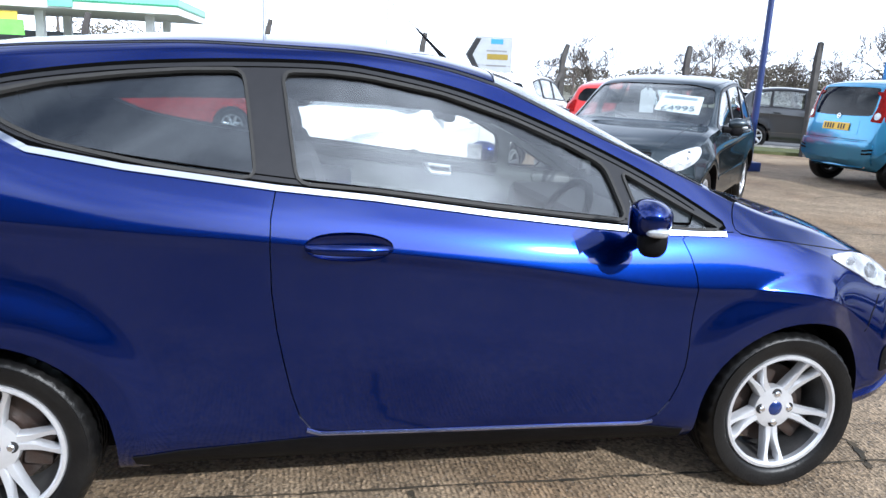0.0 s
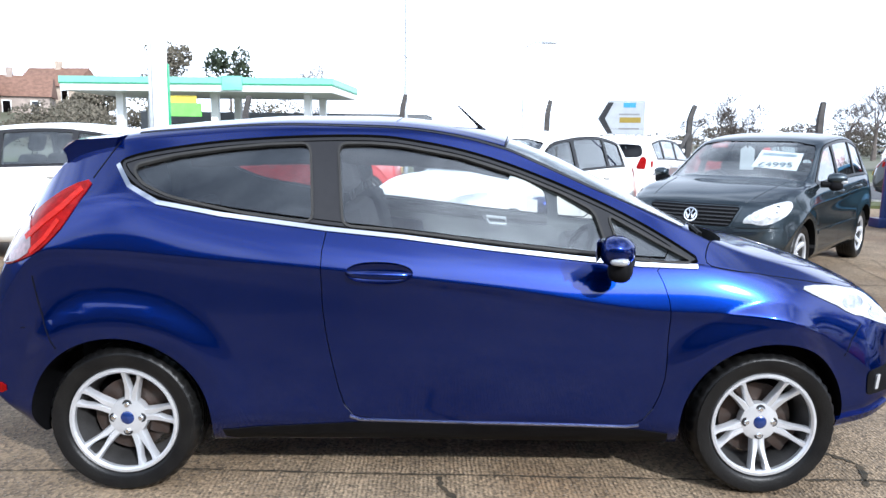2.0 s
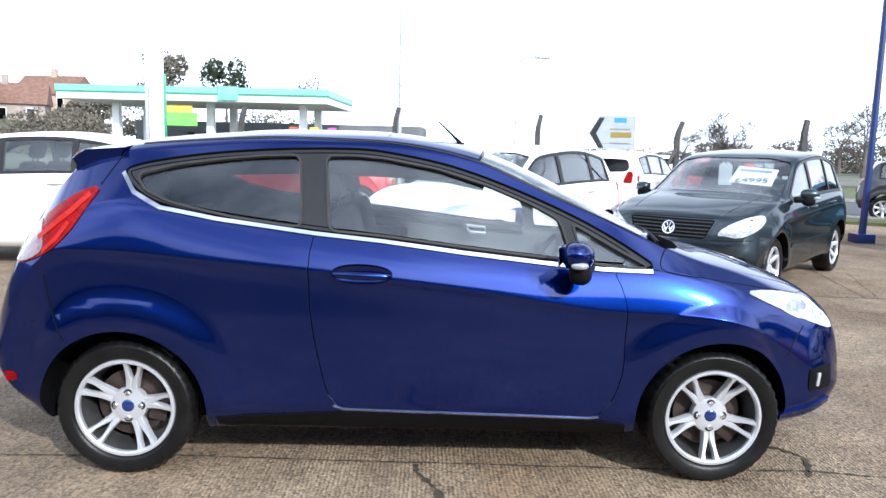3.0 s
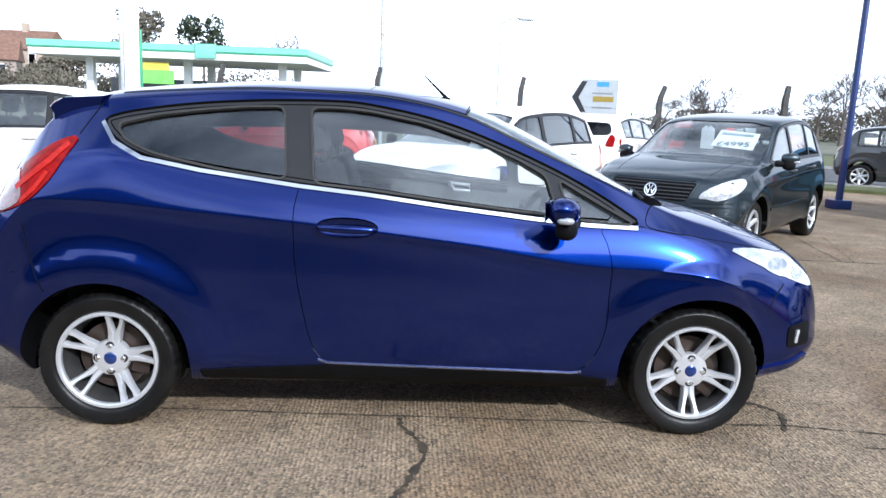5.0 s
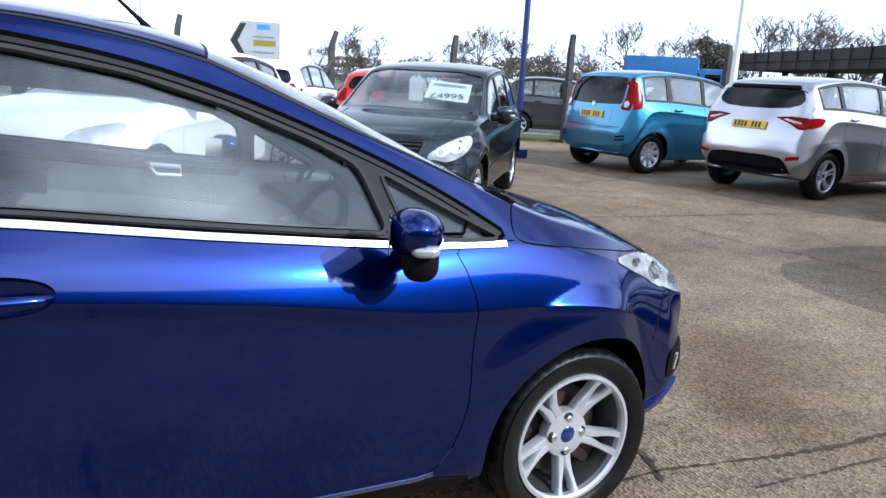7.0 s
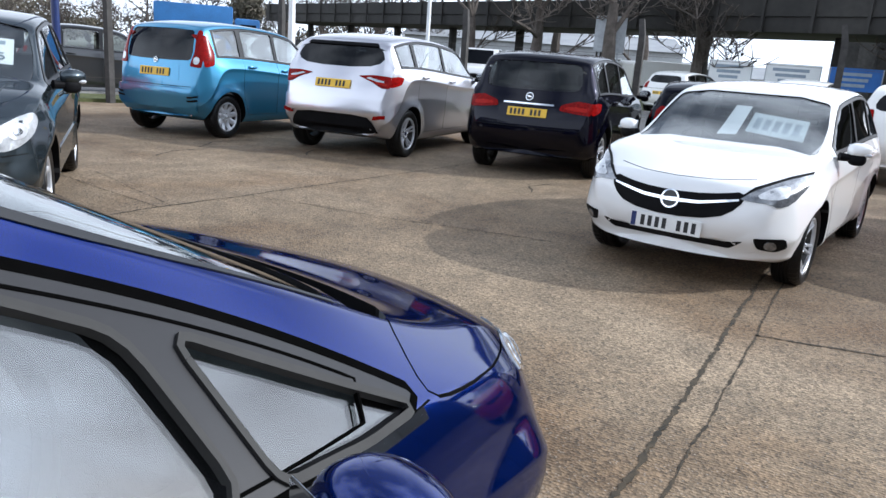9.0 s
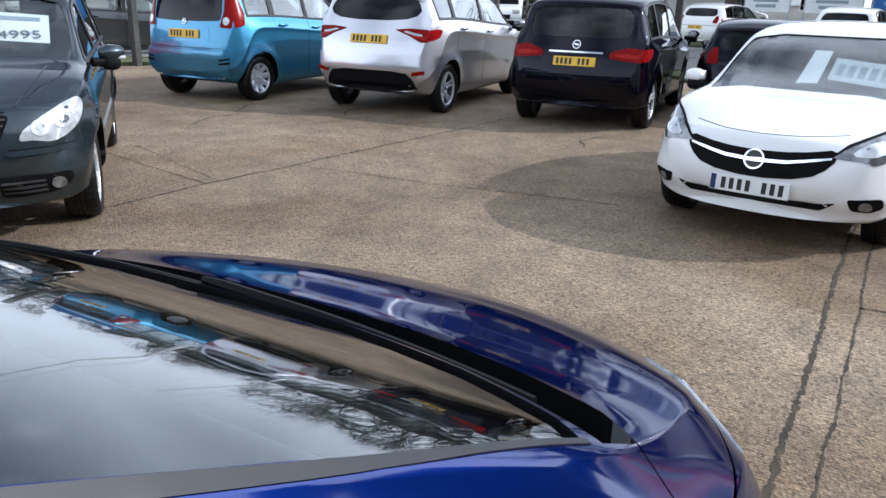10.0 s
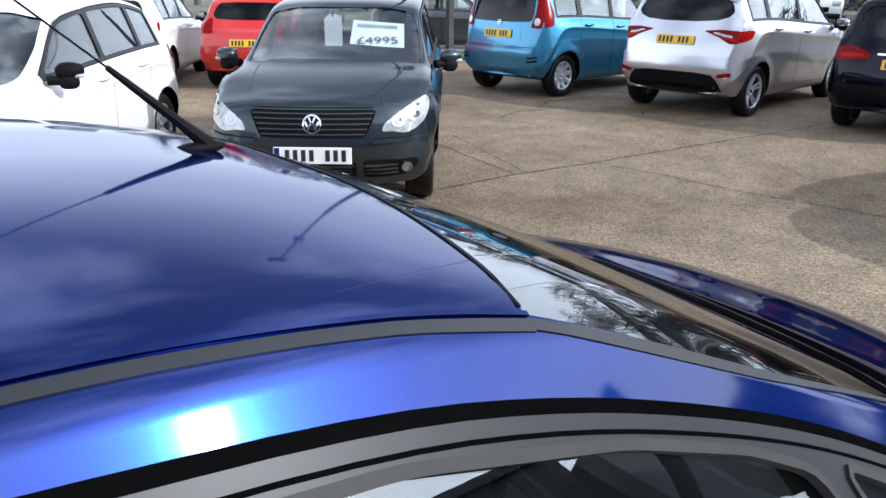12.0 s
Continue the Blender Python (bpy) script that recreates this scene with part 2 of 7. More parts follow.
def tube(bm, path, radius, n=8, close=True):
    """A round bar along a path; radius one number or one for each point."""
    pts = [Vector(p) for p in path]
    rad = radius if isinstance(radius, (list, tuple)) else [radius] * len(pts)
    rings, up = [], None
    for i, p in enumerate(pts):
        d = (pts[min(i + 1, len(pts) - 1)] - pts[max(i - 1, 0)]).normalized()
        if up is None:
            up = d.orthogonal().normalized()
        up = (up - d * up.dot(d)).normalized()
        side = d.cross(up)
        rings.append([bm.verts.new(p + rad[i] * (math.cos(2 * math.pi * k / n) * up + math.sin(2 * math.pi * k / n) * side)) for k in range(n)])
    for a, b in zip(rings, rings[1:]):
        for k in range(n):
            bm.faces.new((a[k], a[(k + 1) % n], b[(k + 1) % n], b[k]))
    if close:
        bm.faces.new(rings[0][::-1])
        bm.faces.new(rings[-1])


def tubed(path, radius, n=8):
    bm = bmesh.new()
    tube(bm, path, radius, n)
    return bm


def lathe(bm, profile, n=48, closed=True):
    """Turns a profile of (radius, y) about the y axis."""
    rings = [[bm.verts.new((r * math.cos(2 * math.pi * k / n), y, r * math.sin(2 * math.pi * k / n))) for k in range(n)] for r, y in profile]
    pairs = list(zip(rings, rings[1:])) + ([(rings[-1], rings[0])] if closed else [])
    for a, b in pairs:
        for k in range(n):
            bm.faces.new((a[k], b[k], b[(k + 1) % n], a[(k + 1) % n]))
    return rings


def chaikin(poly, rounds=2, closed=True):
    p = np.array(poly, float)
    for _ in range(rounds):
        q = np.roll(p, -1, 0) if closed else p[1:]
        a = p if closed else p[:-1]
        mid = np.stack([0.75 * a + 0.25 * q, 0.25 * a + 0.75 * q], 1).reshape(-1, p.shape[1])
        p = mid if closed else np.concatenate([p[:1], mid, p[-1:]])
    return p


def rounded(poly, r, n=4):
    """A polygon with its corners rounded to about the radius r."""
    p = np.array(poly, float)
    out = []
    for i in range(len(p)):
        a, b, c = p[i - 1], p[i], p[(i + 1) % len(p)]
        u, v = a - b, c - b
        d = min(r, 0.45 * np.linalg.norm(u), 0.45 * np.linalg.norm(v))
        q0, q1 = b + u / np.linalg.norm(u) * d, b + v / np.linalg.norm(v) * d
        out += [(1 - t) ** 2 * q0 + 2 * t * (1 - t) * b + t * t * q1 for t in np.linspace(0, 1, n)]
    return np.array(out)


def dense(poly, step, closed=True):
    p = np.array(poly, float)
    out = []
    for i in range(len(p) if closed else len(p) - 1):
        a, b = p[i], p[(i + 1) % len(p)]
        k = max(1, int(np.ceil(np.linalg.norm(b - a) / step)))
        out += [a + (b - a) * j / k for j in range(k)]
    return np.array(out if closed else out + [p[-1]])


def inside(poly, q):
    """Even-odd test of many points."""
    x, y = q[:, 0], q[:, 1]
    hit = np.zeros(len(q), bool)
    for (x0, y0), (x1, y1) in zip(poly, np.roll(poly, -1, 0)):
        cross = (y0 > y) != (y1 > y)
        hit ^= cross & (x < (x1 - x0) * (y - y0) / ((y1 - y0) or 1e-12) + x0)
    return hit


def grown(poly, d):
    """The polygon moved outwards by d."""
    p = np.array(poly, float)
    area = np.sum(p[:, 0] * np.roll(p[:, 1], -1) - np.roll(p[:, 0], -1) * p[:, 1])
    t = np.roll(p, -1, 0) - np.roll(p, 1, 0)
    n = np.stack([t[:, 1], -t[:, 0]], 1) / np.linalg.norm(t, axis=1)[:, None]
    return p + n * d * (1 if area > 0 else -1)


def filled(outline, holes=(), step=0.05):
    """Triangles of a flat outline with holes, with inner points about step apart."""
    loops = [dense(outline, step)] + [dense(h, step) for h in holes]
    lo, hi = loops[0].min(0), loops[0].max(0)
    gx, gy = np.meshgrid(np.arange(lo[0] + step / 2, hi[0], step), np.arange(lo[1] + step / 2, hi[1], step))
    grid = np.stack([gx.ravel(), gy.ravel()], 1)
    keep = inside(grown(loops[0], -step * 0.4), grid)
    for h in loops[1:]:
        keep &= ~inside(grown(h, step * 0.4), grid)
    pts = np.concatenate(loops + [grid[keep]])
    edges, at = [], 0
    for l in loops:
        edges += [(at + i, at + (i + 1) % len(l)) for i in range(len(l))]
        at += len(l)
    v, _, f, *_ = geometry.delaunay_2d_cdt([Vector(p) for p in pts], edges, [], 0, 1e-6)
    v = np.array([tuple(p) for p in v])
    mid = np.array([v[list(t)].mean(0) for t in f])
    ok = inside(loops[0], mid)
    for h in loops[1:]:
        ok &= ~inside(h, mid)
    return v, [t for t, k in zip(f, ok) if k]


WAYS = {"right": (Vector((0, 1, 0)), lambda a, b: Vector((a, -4, b))), "left": (Vector((0, -1, 0)), lambda a, b: Vector((a, 4, b))),
        "front": (Vector((-1, 0, 0)), lambda a, b: Vector((6, a, b))), "rear": (Vector((1, 0, 0)), lambda a, b: Vector((-6, a, b))),
        "top": (Vector((0, 0, -1)), lambda a, b: Vector((a, b, 4)))}


def conform(bvh, way, outline, lift=0.003, sink=0.004, holes=(), step=0.05, dome=0.0):
    """A plate that follows the body: an outline seen from one way, laid on the skin."""
    v, f = filled(outline, holes, step)
    d, start = WAYS[way]
    area = [(v[t[1]] - v[t[0]])[0] * (v[t[2]] - v[t[0]])[1] - (v[t[1]] - v[t[0]])[1] * (v[t[2]] - v[t[0]])[0] for t in f]
    bm = bmesh.new()
    over, under = [], []
    last = None
    centre, span = v.mean(0), max(1e-6, np.abs(v - v.mean(0)).max())
    for p in v:
        loc, nor, _, _ = bvh.ray_cast(start(*p), d)
        if loc is None:
            loc, nor, _, _ = bvh.find_nearest(start(*p) + d * (4 if way not in ("front", "rear") else 4))
        if nor.dot(d) > 0:
            nor = -nor
        over.append(bm.verts.new(loc + nor * lift))
        under.append(bm.verts.new(loc - nor * sink))
    edge = {}
    for t, a in zip(f, area):
        o = [over[i] for i in t]
        try:
            face = bm.faces.new(o)
            bm.faces.new([under[i] for i in t][::-1])
        except ValueError:
            continue
        for i in range(3):
            e = (t[i], t[(i + 1) % 3])
            edge[tuple(sorted(e))] = None if tuple(sorted(e)) in edge else e
    for e in edge.values():
        if e:
            a, b = e
            bm.faces.new((over[b], over[a], under[a], under[b]))
    bmesh.ops.recalc_face_normals(bm, faces=bm.faces)
    return bm


def strip(bvh, way, path, width, lift=0.004, sink=0.004, step=0.03):
    """A narrow trim strip along a path seen from one way."""
    p = dense(path, step, False)
    t = np.gradient(p, axis=0)
    n = np.stack([-t[:, 1], t[:, 0]], 1) / np.linalg.norm(t, axis=1)[:, None]
    return conform(bvh, way, np.concatenate([p + n * width / 2, (p - n * width / 2)[::-1]]), lift, sink, step=max(step, width))


def prism(bm, outline, axis, a, b, mat=1):
    """A closed prism of an outline, along x, y or z."""
    put = {"y": lambda p, d: (p[0], d, p[1]), "x": lambda p, d: (d, p[0], p[1]), "z": lambda p, d: (p[0], p[1], d)}[axis]
    lo, hi = ([bm.verts.new(put(p, d)) for p in outline] for d in (a, b))
    faces = [bm.faces.new(lo), bm.faces.new(hi[::-1])]
    for i in range(len(lo)):
        j = (i + 1) % len(lo)
        faces.append(bm.faces.new((lo[j], lo[i], hi[i], hi[j])))
    for f in faces:
        f.material_index = mat
    return faces


def boolean(base, cutter, operation):
    """base (a mesh) cut by cutter (a bmesh, freed)."""
    bmesh.ops.recalc_face_normals(cutter, faces=cutter.faces)
    me = bpy.data.meshes.new("cutter")
    cutter.to_mesh(me)
    cutter.free()
    for _ in range(3):
        me.materials.append(None)
    a, b = new("base", base), new("cutter", me)
    mod = a.modifiers.new("cut", "BOOLEAN")
    mod.object, mod.operation, mod.solver = b, operation, "MANIFOLD"
    bpy.context.view_layer.update()
    out = bpy.data.meshes.new_from_object(a.evaluated_get(bpy.context.evaluated_depsgraph_get()))
    for o in (a, b):
        bpy.data.objects.remove(o)
    bpy.data.meshes.remove(me)
    return out


def pchip(keys, x):
    """Smooth monotone curve through keys."""
    k = np.array(sorted(keys), float)
    if len(k) == 1:
        return np.full(len(x), k[0, 1])
    h, dl = np.diff(k[:, 0]), np.diff(k[:, 1]) / np.diff(k[:, 0])
    m = np.zeros(len(k))
    for i in range(1, len(k) - 1):
        if dl[i - 1] * dl[i] > 0:
            w1, w2 = 2 * h[i] + h[i - 1], h[i] + 2 * h[i - 1]
            m[i] = (w1 + w2) / (w1 / dl[i - 1] + w2 / dl[i])
    m[0], m[-1] = dl[0], dl[-1]
    x = np.clip(x, k[0, 0], k[-1, 0])
    i = np.clip(np.searchsorted(k[:, 0], x) - 1, 0, len(h) - 1)
    t = (x - k[i, 0]) / h[i]
    return ((1 + 2 * t) * (1 - t) ** 2) * k[i, 1] + t * (1 - t) ** 2 * h[i] * m[i] + t * t * (3 - 2 * t) * k[i + 1, 1] + t * t * (t - 1) * h[i] * m[i + 1]


def smoothstep(a, b, x):
    t = np.clip((x - a) / (b - a), 0, 1)
    return t * t * (3 - 2 * t)


# ---- car bodies ----
def shell(s, inner=False, nx=120, rounds=3):
    """The closed skin of a car, or of its cabin, from its lines: top, belt and crease heights along x."""
    xr, xf, W = s["top"][0][0], s["top"][-1][0], s["W"]
    u = np.linspace(0, 1, nx)
    ease = 0.5 - 0.5 * np.cos(np.pi * u)
    x = xr + (xf - xr) * (0.45 * u + 0.55 * ease)
    if inner:
        x = np.linspace(s["cabin"][0], s["cabin"][1], 60)
    top, belt, crease = pchip(s["top"], x), pchip(s["belt"], x), pchip(s["crease"], x)
    crown, ry, low = pchip(s["crown"], x), pchip(s["rail"], x), pchip(s["low"], x)
    for _ in range(max(6, int(36 * (nx / 260) ** 2) if nx > 150 else 6)):
        for a in (top, belt, crease, crown, ry, low):
            a[1:-1] = 0.25 * a[:-2] + 0.5 * a[1:-1] + 0.25 * a[2:]
    tf, tr = smoothstep(s["axles"][1] - 0.1, xf, x), smoothstep(-s["axles"][0] + 0.1, -xr, -x)
    w = W * (1 - s.get("taper_f", 0.07) * tf ** s.get("taper_pow", 2.0) - s.get("taper_r", 0.06) * tr**2)
    # the corners round away towards both bumpers
    for edge, sg, (far_in, keep) in ((xf, 1, s.get("round_f", (0.16, 0.62))), (xr, -1, s.get("round_r", (0.10, 0.78)))):
        near_end = np.clip(1 - sg * (edge - x) / far_in, 0, 1)
        w = w * (1 - (1 - keep) * (1 - np.sqrt(1 - near_end**2)))
    by = w * s.get("belt_in", 0.925)
    belt = np.minimum(belt, top - 0.025)
    rail = np.maximum(top - crown, belt + 0.012)
    crease = np.minimum(crease, belt - 0.03)
    c = s.get("crease_depth", 0.014)
    span = crease - low
    ry = np.minimum(ry, by - 0.01)
    k = c / 0.018
    rows = [(0 * x, low), (0.84 * w, low), (w - 0.085, low + 0.05 * span), (w - 0.034 * k, low + 0.155 * span), (w - 0.029 * k, low + 0.32 * span), (w - 0.019 * k, low + 0.58 * span), (w - 0.015 * k, crease - 0.05),
            (w - 0.001, crease - 0.005), (w - 0.0005, crease + 0.005), ((w + by) / 2 + 0.005, (crease + belt) / 2 + 0.005), (by, belt), (by - 0.2 * (by - ry), belt + 0.2 * (rail - belt)), (ry + 0.012, rail - 0.1 * (rail - belt)), (ry - 0.03, rail + 0.35 * (top - rail)),
            (ry * 0.62, rail + 0.80 * (top - rail)), (ry * 0.3, top), (0 * x, top)]
    P = np.array([np.stack(r, 1) for r in rows])  # (v, x, yz)
    if inner:
        P[:, :, 0] *= 0.90 + 0.05 * (np.arange(len(rows))[:, None] > 10)
        floor = s.get("floor", 0.34)
        P[:, :, 1] = np.maximum(P[:, :, 1] - np.linspace(0, 0.045, len(rows))[:, None], floor)
        P[0, :, 1] = P[1, :, 1] = floor
        for i in range(1, len(rows)):
            P[i, :, 1] = np.maximum(P[i, :, 1], P[i - 1, :, 1] + 0.002)
        P[0, :, 1] = P[1, :, 1]
    for _ in range(rounds if not inner else 2):
        q = np.stack([0.75 * P[:-1] + 0.25 * P[1:], 0.25 * P[:-1] + 0.75 * P[1:]], 1).reshape(-1, *P.shape[1:])
        P = np.concatenate([P[:1], q, P[-1:]])
    Y, Z = P[:, :, 0].copy(), P[:, :, 1]
    X = np.broadcast_to(x, Y.shape).copy()
    if not inner:
        for ax in s["axles"]:
            r = np.hypot(X - ax, Z - s["tyre"])
            side = smoothstep(0.55 * W, 0.8 * W, Y) * (1 - smoothstep(0.68, 0.84, Z))
            if "haunch" in s:
                r0, r1, z0, z1, most = s["haunch"][ax > 0]
                side = smoothstep(0.55 * W, 0.8 * W, Y) * (1 - smoothstep(z0, z1, Z)) * (0.35 + 0.65 * smoothstep(0.42, 0.70, Z))
                Y += side * most * (1 - np.clip((r - r0) / (r1 - r0), 0, 1))
            else:
                Y += side * s.get("flare", 0.016) * np.exp(-(((r - s["arch"] - 0.03) / 0.062) ** 2))
    e = np.clip(Y / W, 0, 1.05)
    bend = 0.6 * e**2 + 0.4 * e**5
    X = X - s["bow"][1] * tf * bend + s["bow"][0] * tr * bend
    # bumpers roll under at both ends
    tuck = 1 - smoothstep(0.0, s.get('tuck', 0.22), Z - low)
    if not inner:
        X += tuck * (0.10 * smoothstep(0.30, 0.0, x - xr) - s.get("tuck_f", 0.09) * smoothstep(0.30, 0.0, xf - x))
        Y *= 1 - 0.05 * tuck * np.maximum(tf, tr)
    nv = len(Y)
    ring = [(X[i], Y[i], Z[i]) for i in range(nv)] + [(X[i], -Y[i], Z[i]) for i in range(nv - 2, 0, -1)]
    V = np.array(ring).transpose(2, 0, 1)  # (x, ring, 3)
    n, k = V.shape[:2]
    i, j = np.meshgrid(np.arange(n - 1), np.arange(k), indexing="ij")
    a, b = (i * k + j).ravel(), (i * k + (j + 1) % k).ravel()
    faces = np.stack([a, b, b + k, a + k], 1).tolist()
    verts = V.reshape(-1, 3).tolist()
    for row, flip in ((0, False), (n - 1, True)):
        verts.append(V[row].mean(0).tolist())
        at = len(verts) - 1
        for j in range(k):
            t = [row * k + j, row * k + (j + 1) % k, at]
            faces.append(t if flip else t[::-1])
    me = bpy.data.meshes.new("shell")
    me.from_pydata(verts, [], faces)
    for _ in range(3):
        me.materials.append(None)
    if inner:
        me.polygons.foreach_set("material_index", [2] * len(me.polygons))
    bm = bmesh.new()
    bm.from_mesh(me)
    bmesh.ops.recalc_face_normals(bm, faces=bm.faces)
    if inner:
        bpy.data.meshes.remove(me)
        return bm
    bm.to_mesh(me)
    tree = BVHTree.FromBMesh(bm)
    bm.free()
    return me, tree


def ellipse(cx, cy, rx, ry, n=32, power=2.0):
    a = np.arange(n) * 2 * np.pi / n
    c, s_ = np.cos(a), np.sin(a)
    return np.stack([cx + rx * np.sign(c) * np.abs(c) ** (2 / power), cy + ry * np.sign(s_) * np.abs(s_) ** (2 / power)], 1)


def blob(bm, centre, size, power=2.6, nu=16, nv=24):
    """A rounded lump (superellipsoid)."""
    f = lambda v: np.sign(v) * np.abs(v) ** (2 / power)
    rings = []
    for i in range(1, nu):
        a = -math.pi / 2 + math.pi * i / nu
        rings.append([bm.verts.new((centre[0] + size[0] * f(math.cos(a)) * f(math.cos(t)), centre[1] + size[1] * f(math.cos(a)) * f(math.sin(t)), centre[2] + size[2] * f(math.sin(a)))) for t in np.arange(nv) * 2 * math.pi / nv])
    for a, b in zip(rings, rings[1:]):
        for k in range(nv):
            bm.faces.new((a[k], a[(k + 1) % nv], b[(k + 1) % nv], b[k]))
    bm.faces.new(rings[0][::-1])
    bm.faces.new(rings[-1])
    return [v for r in rings for v in r]


def blobbed(centre, size, power=2.6, nu=16, nv=24):
    bm = bmesh.new()
    blob(bm, centre, size, power, nu, nv)
    return bm


def wheel_meshes(R, rb, style, width=0.195):
    """Tyre, rim and small parts of one wheel, outer face towards -y."""
    h = width / 2
    bm = bmesh.new()
    rm = (R + rb) / 2
    prof = [(rb, -h * 0.80), (rb + 0.012, -h * 0.97), (rb + 0.02, -h), (rm, -h * 1.07), (rm + 0.02, -h * 1.06), (R - 0.022, -h), (R - 0.018, -h * 0.985), (R - 0.008, -h * 0.90), (R, -h * 0.74)]
    for y in (-0.30, 0.0, 0.30):
        prof += [(R, h * (y - 0.06)), (R - 0.008, h * (y - 0.05)), (R - 0.008, h * (y + 0.05)), (R, h * (y + 0.06))]
    prof += [(R, h * 0.74), (R - 0.008, h * 0.9), (R - 0.02, h), (rm, h * 1.06), (rb + 0.02, h), (rb, h * 0.8)]
    n = 120
    rings = lathe(bm, prof, n)
    for ring in rings[7:10]:
        for k in range(0, n, 3):
            v = ring[k]
            v.co.x *= 1 - 0.006 / R
            v.co.z *= 1 - 0.006 / R
    tyre = bm
    rim = bmesh.new()
    lathe(rim, [(rb + 0.004, -h * 0.86), (rb + 0.001, -h * 0.94), (rb - 0.009, -h * 0.95), (rb - 0.016, -h * 0.86), (rb - 0.014, -h * 0.66), (rb, -h * 0.66)], 64)
    barrel = bmesh.new()
    lathe(barrel, [(rb - 0.0145, -h * 0.66), (rb - 0.032, 0), (rb - 0.03, h * 0.85), (rb - 0.002, h * 0.85), (rb - 0.002, -h * 0.66)], 48)
    pairs, gap = {"twin5": (5, 0.13), "five": (5, 0.0), "seven": (7, 0.0), "twin7": (7, 0.085), "cover": (9, 0.0)}[style]
    hub = 0.075 if style != "cover" else 0.10
    lathe(rim, [(0.001, -h * 0.56), (hub * 0.55, -h * 0.58), (hub, -h * 0.50), (hub + 0.004, -h * 0.35), (hub, -h * 0.1), (0.001, -h * 0.1)], 40)
    r1 = rb - 0.010
    turns = []
    for side in ((-1, 1) if gap else (0,)):
            turns.append([bmesh.new(), []])
            rings = []
            for k in range(11):
                t = k / 10
                r = hub * 0.8 + (r1 - hub * 0.8) * t
                a = 0.5 * math.pi / pairs
                shift = side * (0.0125 + 0.0185 * float(smoothstep(0.2, 1.0, t))) * (1 if gap > 0.1 else 0.75)
                wd = (0.029 - 0.010 * float(smoothstep(0.25, 0.7, t)) + 0.05 * max(0, t - 0.8)) if gap else (0.075 if style == "cover" else 0.052) * (1.15 - 0.30 * t + 0.55 * max(0, t - 0.75))
                y0 = -h * (0.50 + 0.40 * t**1.5)
                c, q = math.cos(a), math.sin(a)
                sec = [(-wd / 2, 0.034), (-wd / 2, 0.008), (-wd * 0.30, 0), (wd * 0.30, 0), (wd / 2, 0.008), (wd / 2, 0.034)]
                rings.append([turns[-1][0].verts.new((r * c - (o + shift) * q, y0 + d, r * q + (o + shift) * c)) for o, d in sec])
            for a_, b_ in zip(rings, rings[1:]):
                for k in range(6):
                    turns[-1][0].faces.new((a_[k], a_[(k + 1) % 6], b_[(k + 1) % 6], b_[k]))
    bmesh.ops.recalc_face_normals(rim, faces=rim.faces)
    bmesh.ops.recalc_face_normals(tyre, faces=tyre.faces)
    disc = bmesh.new()
    lathe(disc, [(0.03, 0.0), (rb * 0.70, 0.0), (rb * 0.70, 0.02), (0.03, 0.02)], 48)
    box(disc, rb * 0.40, rb * 0.78, -0.03, 0.05, -0.05, 0.06, 0.01)
    cap = bmesh.new()
    lathe(cap, [(0.001, -h * 0.64), (0.018, -h * 0.63), (0.027, -h * 0.57), (0.027, -h * 0.4), (0.001, -h * 0.4)], 24)
    nut = bmesh.new()
    lathe(nut, [(0.001, -0.014), (0.008, -0.014), (0.0115, -0.010), (0.0115, 0.01), (0.001, 0.01)], 8)
    # flat black ring that paints the shade of the hole round each nut
    recess = bmesh.new()
    lathe(recess, [(0.010, -0.0045), (0.0185, -0.0045), (0.0185, 0.004), (0.010, 0.004)], 20)
    out = {"pairs": pairs, "spokes": len(turns)}
    for key, b, mat in (*((f"spoke{k}", t[0], ALLOY) for k, t in enumerate(turns)), ("tyre", tyre, RUBBER), ("wheel", rim, ALLOY), ("brake_disc", disc, DISC), ("centre_cap", cap, BADGE if style == "twin5" else ALLOY), ("wheel_nut", nut, CHROME), ("nut_shade_ring", recess, INK), ("rim_barrel", barrel, BARREL)):
        me = bpy.data.meshes.new(key)
        bmesh.ops.recalc_face_normals(b, faces=b.faces)
        b.to_mesh(me)
        b.free()
        me.materials.append(mat)
        me.shade_smooth()
        me.set_sharp_from_angle(angle=radians(38))
        out[key] = me
    return out


def child(name, me, parent, m=None, label=""):
    ob = new(name, me)
    ob.parent = parent
    if m is not None:
        ob.matrix_local = m
    return tagged(ob, label) if label else ob


def fit_wheel(meshes, car, x, y, z, turn=0.0, spin=0.0, nuts=4, hub_y=0.05):
    m = pose(x, y, z, 0, 0, turn) @ pose(0, 0, 0, 0, spin, 0)
    w = child("wheel", meshes["wheel"], car, m, "silver alloy wheel")
    child("tyre", meshes["tyre"], w, None, "black rubber tyre")
    child("rim_barrel", meshes["rim_barrel"], w)
    child("brake_disc", meshes["brake_disc"], w)
    child("centre_cap", meshes["centre_cap"], w)
    for i in range(meshes["pairs"]):
        for k in range(meshes["spokes"]):
            child("spoke", meshes[f"spoke{k}"], w, pose(0, 0, 0, 0, 360.0 * i / meshes["pairs"], 0))
    for k in range(nuts):
        a = 2 * math.pi * k / nuts + radians(spin)
        child("nut_shade_ring", meshes["nut_shade_ring"], w, pose(0.053 * math.cos(a), -hub_y, 0.053 * math.sin(a)))
        child("wheel_nut", meshes["wheel_nut"], w, pose(0.053 * math.cos(a), -hub_y, 0.053 * math.sin(a)))


